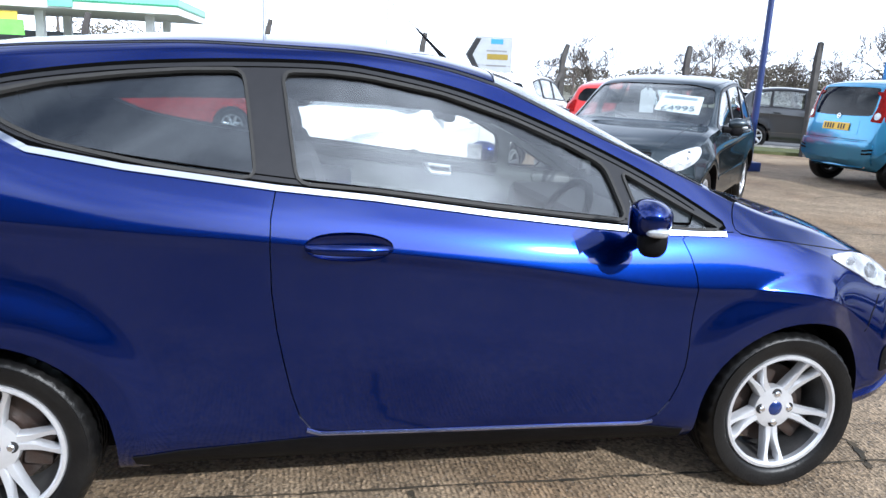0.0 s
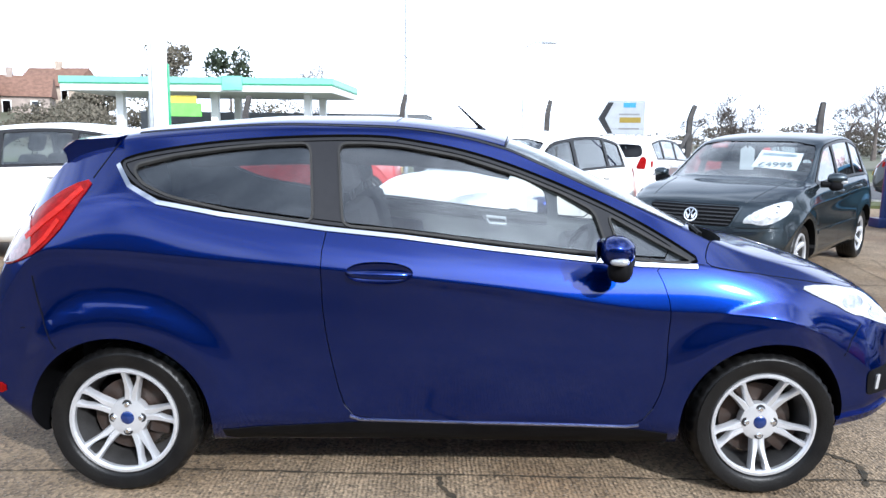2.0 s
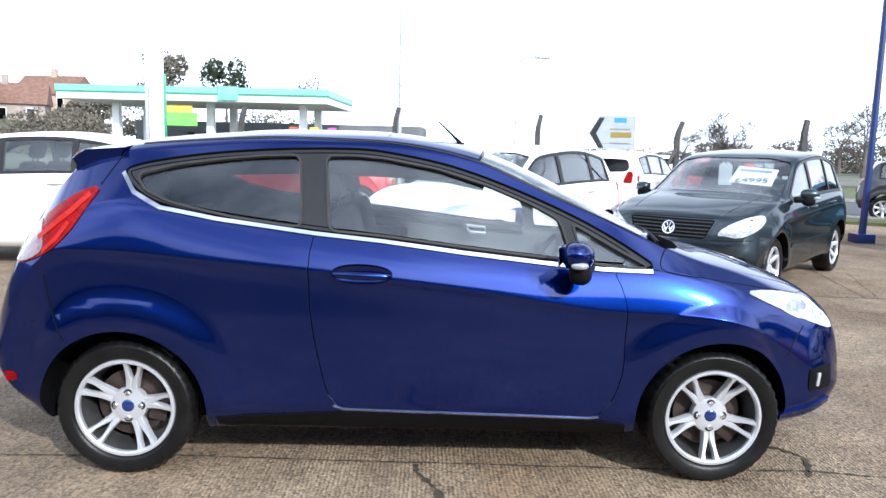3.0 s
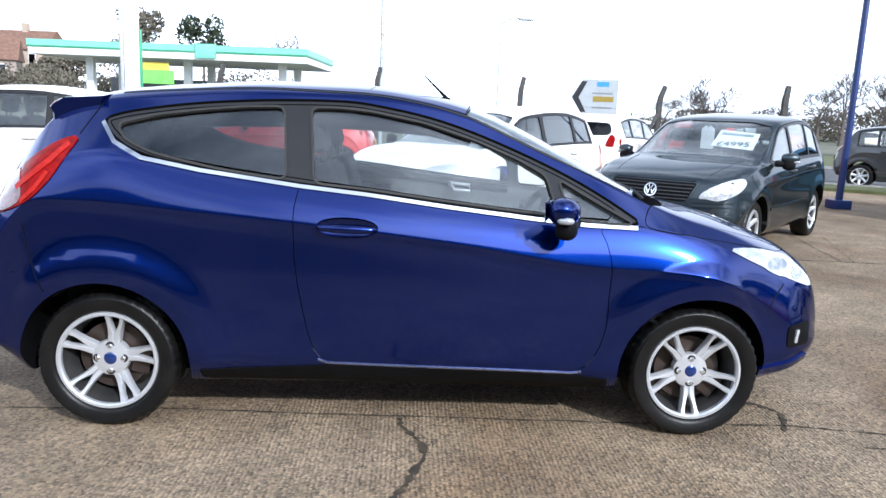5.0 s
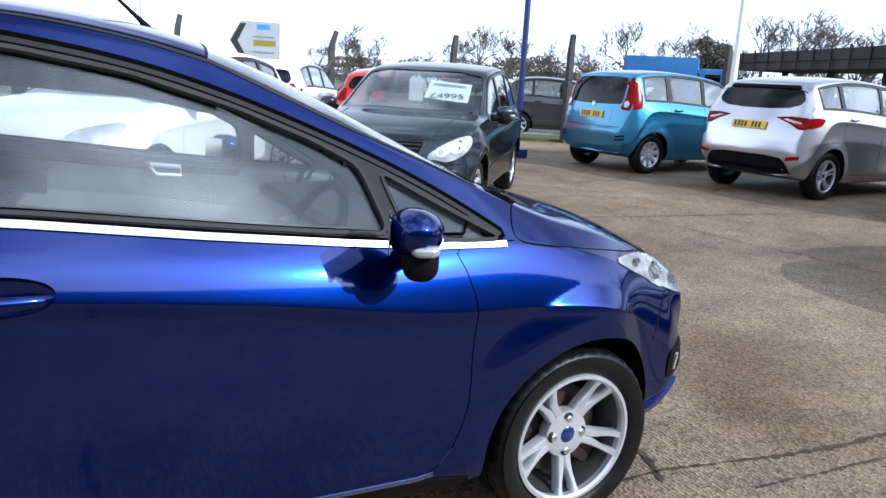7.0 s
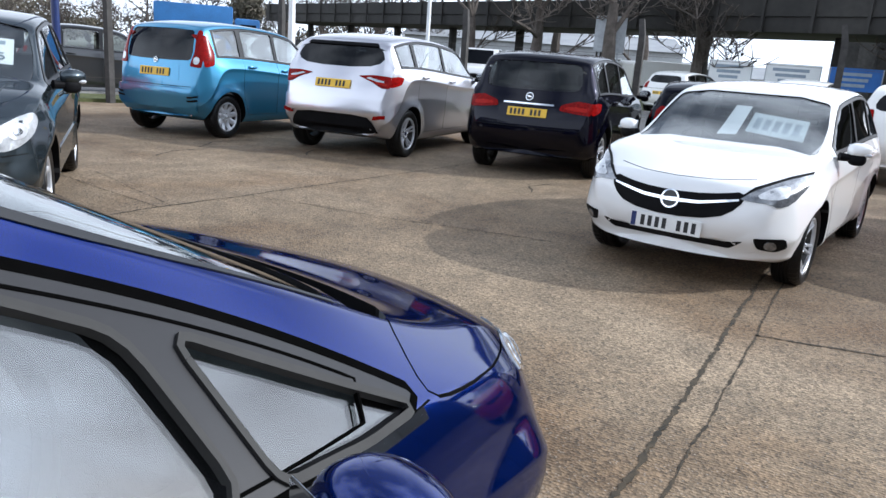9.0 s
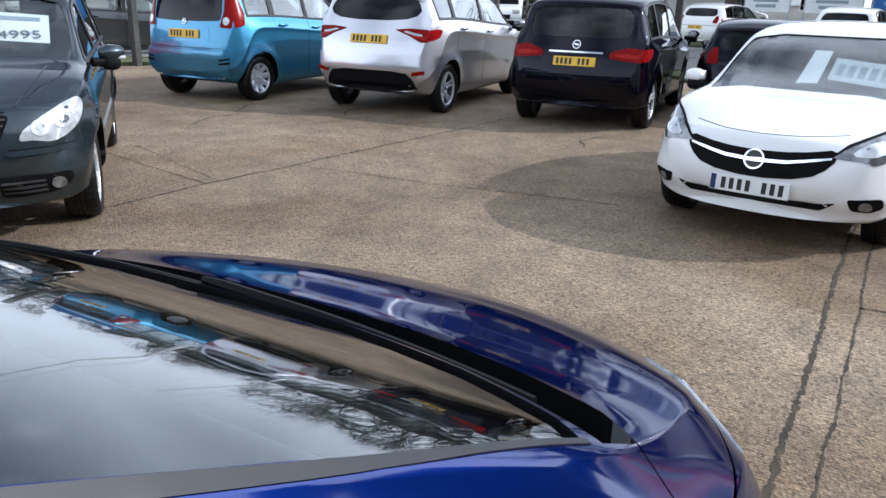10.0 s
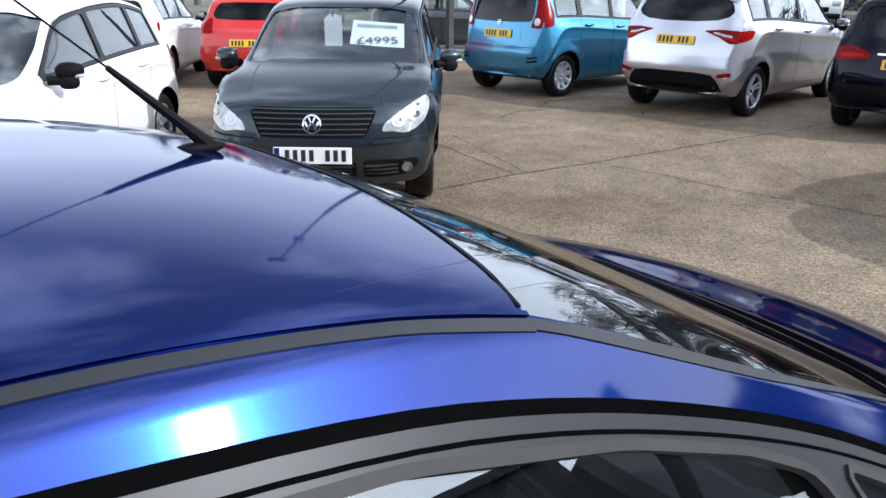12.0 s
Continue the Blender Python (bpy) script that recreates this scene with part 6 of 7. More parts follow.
def crack(path, width, rnd, seed):
    """A dark joint or crack as a ragged strip let into the concrete."""
    r = random.Random(seed)
    p = dense(path, 0.022, False)
    t = np.gradient(p, axis=0)
    n = np.stack([-t[:, 1], t[:, 0]], 1) / np.linalg.norm(t, axis=1)[:, None]
    bm = bmesh.new()
    rows, drift = [], 0.0
    for q, k in zip(p, n):
        drift = 0.92 * drift + r.uniform(-rnd, rnd) * 0.7
        w = width * r.uniform(0.15, 1.45)
        c = q + k * drift
        rows.append([bm.verts.new((*(c + k * w / 2), 0.0035)), bm.verts.new((*(c - k * w / 2), 0.0035))])
    for a, b in zip(rows, rows[1:]):
        bm.faces.new((a[0], a[1], b[1], b[0]))
    for f in bm.faces:
        if f.normal.z < 0:
            f.normal_flip()
    return link("crack", bm, CRACK, bpy.data.objects["ground"], smooth=0)


crack([(-6.0, -0.63), (-1.9, -0.63), (-0.99, -0.605), (0.0, -0.65), (1.0, -0.67), (1.78, -0.67), (2.2, -0.75)], 0.014, 0.004, 1)
crack([(2.2, -0.75), (2.6, -0.81), (3.6, -0.86), (4.6, -0.90), (5.76, -0.97), (7.5, -1.1)], 0.024, 0.005, 31)
crack([(2.0, -0.90), (2.68, -0.955), (3.6, -1.0), (4.5, -1.05), (5.9, -1.12)], 0.012, 0.004, 2)
crack([(-0.02, -0.66), (0.0, -0.78), (0.06, -0.92), (0.07, -1.05), (0.02, -1.18), (-0.03, -1.30), (-0.08, -1.5), (-0.06, -1.75)], 0.028, 0.010, 3)
crack([(1.60, -0.30), (1.74, -0.42), (1.80, -0.52), (1.74, -0.66), (1.72, -0.73)], 0.030, 0.008, 4)
crack([(3.0, 3.80), (3.6, 3.735), (4.53, 3.68), (5.5, 3.54), (7.5, 3.31), (9.6, 3.08), (11.5, 2.85)], 0.022, 0.006, 5)
crack([(4.58, 3.68), (4.75, 4.5), (4.91, 5.2), (5.0, 5.8)], 0.010, 0.006, 6)
crack([(4.7, 3.67), (5.0, 4.5), (5.35, 5.4)], 0.008, 0.006, 16)
crack([(5.53, 3.54), (5.60, 2.9), (5.62, 2.23), (5.75, 1.3), (5.85, 0.6)], 0.012, 0.006, 7)
crack([(4.50, -1.05), (4.56, -1.4), (4.63, -1.82), (4.8, -2.9), (5.0, -4.0)], 0.018, 0.005, 8)
for i, (x, y, l) in enumerate(((6.6, 5.9, 0.9), (7.6, 6.2, 1.2), (8.2, 4.9, 1.0), (8.0, 1.6, 0.7))):
    crack([(x, y), (x + 0.5 * l, y + 0.25 * l), (x + l, y + 0.1 * l)], 0.03, 0.012, 20 + i)

# ---- fence posts, poles and signs ----
POSTM = material("weathered_concrete_post", (0.060, 0.056, 0.052), 0.9, vary=0.4, scale=9, bump=0.4, bump_scale=60)
BLUEPOLE = material("blue_painted_steel", (0.010, 0.026, 0.12), 0.4, vary=0.25, scale=4)
GALV = material("galvanised_steel", (0.42, 0.44, 0.46), 0.45, 0.5, vary=0.2, scale=6)
WHITEP = material("white_painted_metal", (0.78, 0.79, 0.78), 0.5, vary=0.08, scale=2)
GREENP = material("green_fascia", (0.02, 0.28, 0.12), 0.4, vary=0.15, scale=1)
MINT = material("pale_mint_fascia", (0.20, 0.48, 0.37), 0.4, vary=0.1, scale=1)
WIREM = material("rusty_wire", (0.10, 0.08, 0.07), 0.7, 0.3)


def fence_post(x, y, h, lean_to, brace=None):
    t = thing("fence_post", "weathered concrete fence post with a cranked top", "fence post", "posts along the yard fence")
    t.matrix_world = pose(x, y, 0)
    dx, dy = lean_to
    bm = bmesh.new()
    tube(bm, [(0, 0, 0), (0, 0, h * 0.82), (dx * 0.04, dy * 0.04, h * 0.88), (dx * 0.22, dy * 0.22, h)], [0.095, 0.085, 0.082, 0.07], 4)
    part("post", bm, POSTM, t, smooth=0)
    if brace:
        bm = bmesh.new()
        tube(bm, [(0, 0, h * 0.72), (brace[0], brace[1], 0.0)], 0.055, 4)
        part("brace", bm, POSTM, t, smooth=0)


fence_post(6.37, 15.3, 2.3, (0.6, 0.2), (-1.0, -0.75))
for x, y, h in ((8.62, 13.3, 2.32), (10.95, 11.93, 2.48), (2.75, 14.9, 2.35), (-0.75, 14.25, 2.4), (-4.3, 13.9, 2.3), (13.7, 9.8, 2.4), (15.1, 6.0, 2.4), (15.7, 2.4, 2.4), (16.3, -1.2, 2.5), (17.2, -5.0, 2.5)):
    fence_post(x, y, h, (0.35, 0.3))
for z in (0.5, 1.1, 1.7):
    w = tagged(new("fence_wire"), "thin rusty fence wire between the posts", "wire", "wires of the yard fence")
    part("wire", tubed([(x, y, z) for x, y in FENCE[2:-1]], 0.004, 4), WIREM, w)

pole = thing("flag_pole", "tall slim blue painted steel pole on a base plate", "pole", m=pose(7.66, 9.06, 0))
part("shaft", tubed([(0, 0, 0), (0.02, 0, 1.2), (0.05, 0.02, 4.4)], [0.062, 0.056, 0.050], 14), BLUEPOLE, pole)
part("mast", tubed([(0.05, 0.02, 4.35), (0.05, 0.02, 7.5)], [0.032, 0.026], 10), BLUEPOLE, pole, "thinner upper mast")
part("cross_arm", tubed([(-0.25, 0.02, 7.5), (0.30, 0.02, 7.5)], 0.03, 8), BLUEPOLE, pole)
part("floodlight", boxed(-0.18, 0.18, -0.12, 0.16, 7.44, 7.66, 0.04), BLUEPOLE, pole, "dark floodlight head")
part("junction_box", boxed(-0.03, 0.13, -0.06, 0.10, 6.1, 6.35, 0.02), BLUEPOLE, pole)
part("base_plate", boxed(-0.16, 0.16, -0.16, 0.16, 0, 0.16, 0.02), BLUEPOLE, pole)


def lamp_post(x, y, h, r, mat, arm=0.0, label="tall thin grey street lamp post"):
    t = thing("street_lamp", label, "street lamp", m=pose(x, y, 0))
    part("column", tubed([(0, 0, 0), (0, 0, h * 0.2), (0, 0, h)], [r * 1.5, r, r * 0.7], 10), mat, t)
    if arm:
        part("arm", tubed([(0, 0, h), (arm * 0.5, 0, h + 0.25), (arm, 0, h + 0.3)], r * 0.6, 8), mat, t)
        part("lantern", boxed(arm, arm + 0.7, -0.14, 0.14, h + 0.22, h + 0.36, 0.05), mat, t)


lamp_post(12.9, 8.89, 13, 0.062, WHITEP)
lamp_post(-1.05, 26.0, 13, 0.075, GALV)
lamp_post(4.2, 32.0, 5.6, 0.05, GALV, 0.8)
lamp_post(20.5, 9.85, 8, 0.06, WHITEP)
lamp_post(19.5, -5.9, 7, 0.09, GALV)


# ---- beyond the road ----
def ray_place(eye, deg, far):
    """A place far away, by compass degrees from +y towards +x."""
    a = radians(deg)
    return eye[0] + far * math.sin(a), eye[1] + far * math.cos(a)


BARK = material("bare_bark", (0.12, 0.10, 0.085), 0.95, vary=0.4, scale=10)
LEAF = material("dark_evergreen", (0.035, 0.05, 0.022), 0.8, vary=0.5, scale=6, color2=(0.02, 0.028, 0.012))
SCRUB = material("winter_scrub", (0.15, 0.125, 0.095), 0.9, vary=0.5, scale=5, color2=(0.08, 0.075, 0.05))


def bare_tree_mesh(seed, levels=5, spread=0.55, sides=4, height=6.0):
    r = random.Random(seed)
    bm = bmesh.new()

    def grow(p, d, length, rad, level):
        path, rads = [p], [rad]
        for k in range(3):
            d = (d + Vector((r.uniform(-1, 1), r.uniform(-1, 1), r.uniform(-0.4, 0.8))) * 0.13).normalized()
            p = p + d * length / 3
            path.append(p)
            rads.append(rad * (1 - 0.16 * (k + 1)))
        tube(bm, path, rads, 7 if level == 0 else sides if level < 3 else 3, close=level == 0)
        if level < levels:
            for k in range(r.choice((3, 4)) if level else 5):
                at = path[r.choice((1, 2, 3, 3))]
                side = Vector((r.uniform(-1, 1), r.uniform(-1, 1), r.uniform(-0.15, 0.8))).normalized()
                grow(at, (d * (1 - spread) + side * spread * 1.3).normalized(), length * r.uniform(0.55, 0.78), max(0.013, rads[-1] * 0.60), level + 1)

    grow(Vector((0, 0, 0)), Vector((0, 0, 1)), height * 0.30, height * 0.028, 0)
    return bm


def bush_mesh(seed, n=900, size=(1, 1, 1), leaf=0.16):
    """A crown of many small leaf clumps with an uneven outline."""
    r = random.Random(seed)
    lumps = [(Vector((r.uniform(-0.6, 0.6), r.uniform(-0.6, 0.6), r.uniform(-0.5, 0.6))), r.uniform(0.25, 0.5)) for _ in range(9)]
    verts, faces = [], []
    for _ in range(n):
        c, rad = r.choice(lumps)
        q = Vector((r.gauss(0, 1), r.gauss(0, 1), r.gauss(0, 1))).normalized() * rad * r.uniform(0.65, 1.05)
        p = Vector(((c.x + q.x) * size[0], (c.y + q.y) * size[1], (c.z + q.z) * size[2]))
        a, b = Vector((r.gauss(0, 1), r.gauss(0, 1), r.gauss(0, 1))).normalized(), Vector((r.gauss(0, 1), r.gauss(0, 1), r.gauss(0, 1))).normalized()
        i = len(verts)
        verts += [p + a * leaf, p + b * leaf, p - a * leaf, p - b * leaf]
        faces.append((i, i + 1, i + 2, i + 3))
    me = bpy.data.meshes.new("crown")
    me.from_pydata([tuple(v) for v in verts], [], faces)
    return me


def make_tree(seed, label, spread=0.55, levels=5):
    t = thing("bare_tree", label, "tree")
    part("trunk", bare_tree_mesh(seed, levels, spread), BARK, t, smooth=0)
    return t


def scale_thing(ob, x, y, k, turn):
    ob.matrix_basis = pose(x, y, 0, 0, 0, turn)
    ob.scale = (k, k, k)
    return ob


trees = [make_tree(3, "bare winter tree with a rounded crown"), make_tree(8, "bare winter tree with a tall open crown", 0.42), make_tree(21, "bare winter tree with spreading limbs", 0.6)]
E0 = (-0.1, -3.7)
spots = [(0, *ray_place(E0, 22.1, 58), 6.2), (1, *ray_place(E0, 62, 44), 8.5), (2, *ray_place(E0, 66, 40), 9.5), (0, *ray_place(E0, 56, 70), 9.0), (1, *ray_place(E0, 50, 80), 8.5), (2, *ray_place(E0, 71, 34), 9.5), (0, *ray_place(E0, 77, 36), 8.0),
    (2, *ray_place(E0, 89, 34), 7.5), (1, *ray_place(E0, -9, 120), 12), (2, *ray_place(E0, 29, 95), 7), (0, *ray_place(E0, 36, 90), 7.5), (1, *ray_place(E0, 68.5, 50), 10), (2, *ray_place(E0, 100, 35), 9), (1, *ray_place(E0, 74, 46), 9)]
spots += [(k % 3, *ray_place(E0, a, f), h) for k, (a, f, h) in enumerate(((26.5, 85, 5.5), (30.5, 78, 6.5), (33, 88, 7.5), (38.5, 80, 7), (41, 86, 8), (44.5, 76, 7.5), (47.5, 84, 8.5), (52.5, 78, 8), (54.5, 70, 8.5), (59, 66, 9), (21, 95, 5.5), (19, 90, 5)))]
used = set()
for k, (i, x, y, h) in enumerate(spots):
    t = trees[i] if i not in used else copy_thing(trees[i], Matrix.Identity(4))
    used.add(i)
    scale_thing(t, x, y, h / 4.25, k * 67)


def evergreen(x, y, z, size, seed, label, mat=LEAF, n=3200, leaf=None):
    t = thing("evergreen_tree", label, "tree", m=pose(x, y, 0))
    part("trunk", tubed([(0, 0, 0), (0.1, 0, z * 0.5), (0, 0.1, z)], [size[0] * 0.07, size[0] * 0.06, size[0] * 0.04], 6), BARK, t)
    c = place_mesh("crown", bush_mesh(seed, n, size, leaf or size[0] * 0.058), mat, t, "", 0)
    c.matrix_local = pose(0, 0, z)


evergreen(*ray_place(E0, -18.6, 110), 9.5, (3.4, 3.4, 5.2), 5, "dense brown-green tree behind the petrol station", SCRUB)
evergreen(*ray_place(E0, -14.6, 112), 10.5, (3.8, 3.8, 4.4), 6, "dark evergreen tree with an open crown", LEAF, 2000)
evergreen(*ray_place(E0, -23.5, 105), 5.0, (4.0, 4.0, 3.2), 7, "brown winter thicket on the hillside", SCRUB)
evergreen(*ray_place((-0.2, -2.4), 47.8, 50), 3.4, (1.7, 1.7, 1.6), 9, "dark brown round shrub tree by the road", SCRUB)
for k, (deg, far, w, h) in enumerate(((27, 110, 7, 2.6), (31, 105, 7, 3.0), (34.5, 100, 6, 3.2), (38, 95, 7, 2.8), (43, 90, 6, 2.8), (47, 85, 6, 2.6), (51, 80, 6, 2.5), (57, 75, 6, 1.8), (62, 70, 6, 1.6), (17, 120, 8, 2.0), (11, 130, 8, 1.8), (22, 115, 7, 2.2), (-3, 140, 9, 2.0), (-28, 100, 7, 3.5), (-25, 92, 7, 3.2), (-21.5, 90, 7, 3.4), (-17.5, 92, 7, 3.0), (-13.5, 90, 7, 3.2), (-9.5, 94, 7, 2.8), (-6, 92, 6, 2.2), (68, 64, 6, 1.3), (75, 60, 6, 1.2))):
    x, y = ray_place(E0, deg, far)
    t = thing("far_thicket", "far brown winter thicket", "bushes", "far thickets", "stuff", pose(x, y, 0))
    c = place_mesh("foliage", bush_mesh(40 + k, 3200, (w, w, h), 0.15), SCRUB, t, "", 0)
    c.matrix_local = pose(0, 0, h * 0.75)


def petrol_station():
    t = thing("petrol_station", "petrol station with a flat white and green canopy", "petrol station")
    t.matrix_world = pose(-13.9, 53.0, 0, 0, 0, -4)
    part("canopy", boxed(-11.0, 7.6, -5, 5, 4.35, 5.15, 0.05), WHITEP, t, "flat white canopy")
    for z0, z1, mat, lab in ((4.86, 5.30, MINT, "pale green upper fascia"), (4.80, 4.90, GREENP, "thin green fascia line")):
        bm = bmesh.new()
        for a in ((-11.04, 7.64, -5.06, -5.0), (-11.04, 7.64, 5.0, 5.06), (-11.06, -11.0, -5.0, 5.0), (7.6, 7.66, -5.0, 5.0)):
            box(bm, *a, z0, z1)
        part("fascia", bm, mat, t, lab, 0)
    part("fascia_badge", boxed(0.2, 1.6, -5.12, -5.06, 4.45, 5.4, 0.1), MINT, t)
    for x in (-8.0, -1.2, 5.4):
        for y in (-2.5, 2.5):
            part("column", boxed(x - 0.25, x + 0.25, y - 0.25, y + 0.25, 0, 4.35), WHITEP, t)
    part("shop", boxed(-11, 13, 7, 14, 0, 3.4), material("shop_wall", (0.13, 0.135, 0.14), 0.8, vary=0.2, scale=0.5), t, "low shop behind the pumps")
    part("shop_window", boxed(-9, 12, 6.94, 6.998, 0.6, 2.5), DARKGLASS, t)
    part("green_banner", boxed(-4.0, -1.4, -4.7, -4.6, 2.7, 3.6), material("bright_green_banner", (0.20, 0.62, 0.10), 0.6, vary=0.2, scale=2), t, "bright green banner")
    part("yellow_banner", boxed(-3.6, -1.8, -4.5, -4.4, 3.6, 4.1), material("yellow_banner", (0.75, 0.60, 0.08), 0.6, vary=0.3, scale=2), t)
    for x in (-8.0, -1.2, 5.4):
        part("pump", boxed(x - 0.9, x - 0.3, -3, -2, 0, 1.7, 0.08), WHITEP, t, "white and green fuel pump")
        part("pump", boxed(x + 0.4, x + 1.0, -3, -2, 0, 1.7, 0.08), GREENP, t)
    for x, c in ((5.0, (0.7, 0.1, 0.05)), (6.4, (0.75, 0.55, 0.05)), (7.6, (0.5, 0.1, 0.4))):
        part("flag_banner", boxed(x, x + 0.6, -4.9, -4.85, 0.8, 2.8), material("flag", c, 0.7, vary=0.3, scale=3), t)


petrol_station()
sgn = thing("price_totem", "tall white and green petrol price totem", "sign", m=pose(-11.7, 29.4, 0, 0, 0, 14))
part("panel", boxed(-0.26, 0.34, -0.12, 0.12, 0, 6.6, 0.03), WHITEP, sgn)
part("edge", boxed(-0.42, -0.28, -0.16, 0.16, 0, 6.2, 0.02), GALV, sgn)
part("edge", boxed(0.345, 0.43, -0.16, 0.16, 0, 4.4, 0.02), GREENP, sgn)

SIGNW = material("weathered_sign_white", (0.36, 0.38, 0.39), 0.6, vary=0.12, scale=3)
sgn = thing("direction_sign", "white road direction sign with a black chevron", "road sign", m=pose(7.15, 25.0, 0, 0, 0, -14))
bm = bmesh.new()
prism(bm, [(-0.95, 2.25), (-0.55, 2.93), (0.80, 2.93), (0.80, 1.65), (-0.55, 1.65)], "y", -0.03, 0.03, 0)
bmesh.ops.recalc_face_normals(bm, faces=bm.faces)
part("panel", bm, SIGNW, sgn, "", 0)
bm = bmesh.new()
prism(bm, [(-0.90, 2.25), (-0.56, 2.85), (-0.36, 2.85), (-0.66, 2.25), (-0.36, 1.70), (-0.56, 1.70)], "y", -0.036, -0.0302, 0)
bmesh.ops.recalc_face_normals(bm, faces=bm.faces)
part("chevron", bm, INK, sgn, "black chevron", 0)
for x0, x1, z0, z1, c in ((0.0, 0.45, 2.66, 2.84, (0.05, 0.25, 0.6)), (-0.15, 0.6, 2.38, 2.44, (0.2, 0.2, 0.2)), (-0.12, 0.65, 2.10, 2.30, (0.25, 0.18, 0.02)), (-0.15, 0.6, 1.85, 1.91, (0.2, 0.2, 0.2))):
    part("text_bar", boxed(x0, x1, -0.036, -0.0302, z0, z1), material("sign_ink", c, 0.5, vary=0.1), sgn, "", 0)
for x in (-0.3, 0.5):
    part("leg", boxed(x - 0.04, x + 0.04, 0.031, 0.1, 0, 2.8), GALV, sgn)

ARROWW = material("white_arrow_board", (0.80, 0.80, 0.80), 0.5, vary=0.05)


def chevron_board(x, y, turn, n, w=1.0, h=0.9, z=0.6):
    t = thing("chevron_board", "black and white roundabout chevron board", "road sign", m=pose(x, y, 0, 0, 0, turn))
    part("board", boxed(-n * w / 2, n * w / 2, -0.02, 0.02, z, z + h), INK, t)
    for i in range(n):
        c = -n * w / 2 + (i + 0.5) * w
        bm = bmesh.new()
        prism(bm, [(c - 0.4 * w, z + h / 2), (c, z + h * 0.95), (c + 0.3 * w, z + h * 0.95), (c - 0.1 * w, z + h / 2), (c + 0.3 * w, z + 0.05 * h), (c, z + 0.05 * h)], "y", -0.026, -0.0205, 0)
        bmesh.ops.recalc_face_normals(bm, faces=bm.faces)
        part("arrow", bm, ARROWW, t, "", 0)
    for x0 in (-n * w * 0.35, n * w * 0.35):
        part("leg", boxed(x0 - 0.04, x0 + 0.04, 0.021, 0.09, 0, z + h * 0.9), GALV, t)


chevron_board(*ray_place((-0.2, -2.4), 43.5, 34), -45, 3)
chevron_board(*ray_place((-0.2, -2.4), 49.5, 36), -50, 3, 1.1, 1.0, 0.7)


def viaduct():
    """The dark raised deck beyond the trees."""
    dark = material("dark_stained_steel", (0.035, 0.032, 0.028), 0.8, vary=0.5, scale=0.5, bump=0.3, bump_scale=4)
    t = thing("viaduct", "dark raised viaduct deck on heavy piers", "bridge", m=pose(42, 15.5, -0.55, 0, 0, 66.5))
    part("deck", boxed(-70, 27, -2.5, 2.5, 3.8, 4.4, 0.05), dark, t, "dark stained deck")
    part("parapet", boxed(-70, 27, 2.3, 2.6, 4.4, 5.1), dark, t, "dark parapet")
    for i in range(-11, 5):
        part("pier", boxed(i * 6 - 0.16, i * 6 + 0.16, -0.2, 0.2, 0, 3.8, 0.03), dark, t)
    for i in range(-34, 14):
        part("rail_post", boxed(i * 2 - 0.06, i * 2 + 0.06, 2.61, 2.70, 3.8, 5.3), dark, t)


viaduct()


def abutment():
    """The dark masonry that closes the viaduct, in its own shade."""
    stone = material("sooty_masonry", (0.07, 0.066, 0.06), 0.9, vary=0.5, scale=0.7, bump=0.4, bump_scale=8)
    x, y = ray_place((0.17, -1.0), 101.5, 44)
    t = thing("abutment", "sooty masonry abutment under the viaduct deck", "bridge", m=pose(x, y, 0, 0, 0, -101.5))
    part("wall", boxed(-9, 9.5, 0, 2.5, 0, 4.0, 0.05), stone, t)
    part("coping", boxed(-9.1, 9.6, -0.1, 2.6, 4.0, 4.3, 0.04), stone, t)
    for i in range(5):
        part("buttress", boxed(-8 + i * 4, -7.2 + i * 4, -0.5, -0.003, 0, 3.9, 0.05), stone, t)


def works_shed(deg, far, w, h, turn, wallc, label):
    x, y = ray_place((0.17, -1.0), deg, far)
    t = thing("works_shed", label, "building", "sheds beyond the viaduct", m=pose(x, y, 0, 0, 0, turn))
    wall = material("pale_cladding", wallc, 0.7, vary=0.2, scale=0.6)
    part("wall", boxed(-w / 2, w / 2, 0, 12, 0, h, 0.03), wall, t)
    bm = bmesh.new()
    prism(bm, [(-0.3, h), (6.0, h + 1.3), (12.3, h)], "x", -w / 2 - 0.2, w / 2 + 0.2, 0)
    bmesh.ops.recalc_face_normals(bm, faces=bm.faces)
    part("roof", bm, material("grey_sheet_roof", (0.30, 0.31, 0.32), 0.6, vary=0.2, scale=0.8), t, "grey sheet roof", 0)
    n = int(w / 3.2)
    for i in range(n):
        cx = -w / 2 + (i + 0.5) * w / n
        f = part("window", boxed(cx - 0.9, cx + 0.9, -0.06, 0.0, 1.0, 2.3), WHITEP, t, "", 0)
        part("pane", boxed(cx - 0.8, cx + 0.8, -0.08, -0.062, 1.1, 2.2), DARKGLASS, f, "", 0)


abutment()
works_shed(70, 62, 22, 3.0, -70, (0.45, 0.46, 0.46), "long pale grey works shed beyond the viaduct")
works_shed(82, 86, 16, 1.5, -82, (0.50, 0.47, 0.43), "low cream works shed beyond the viaduct")


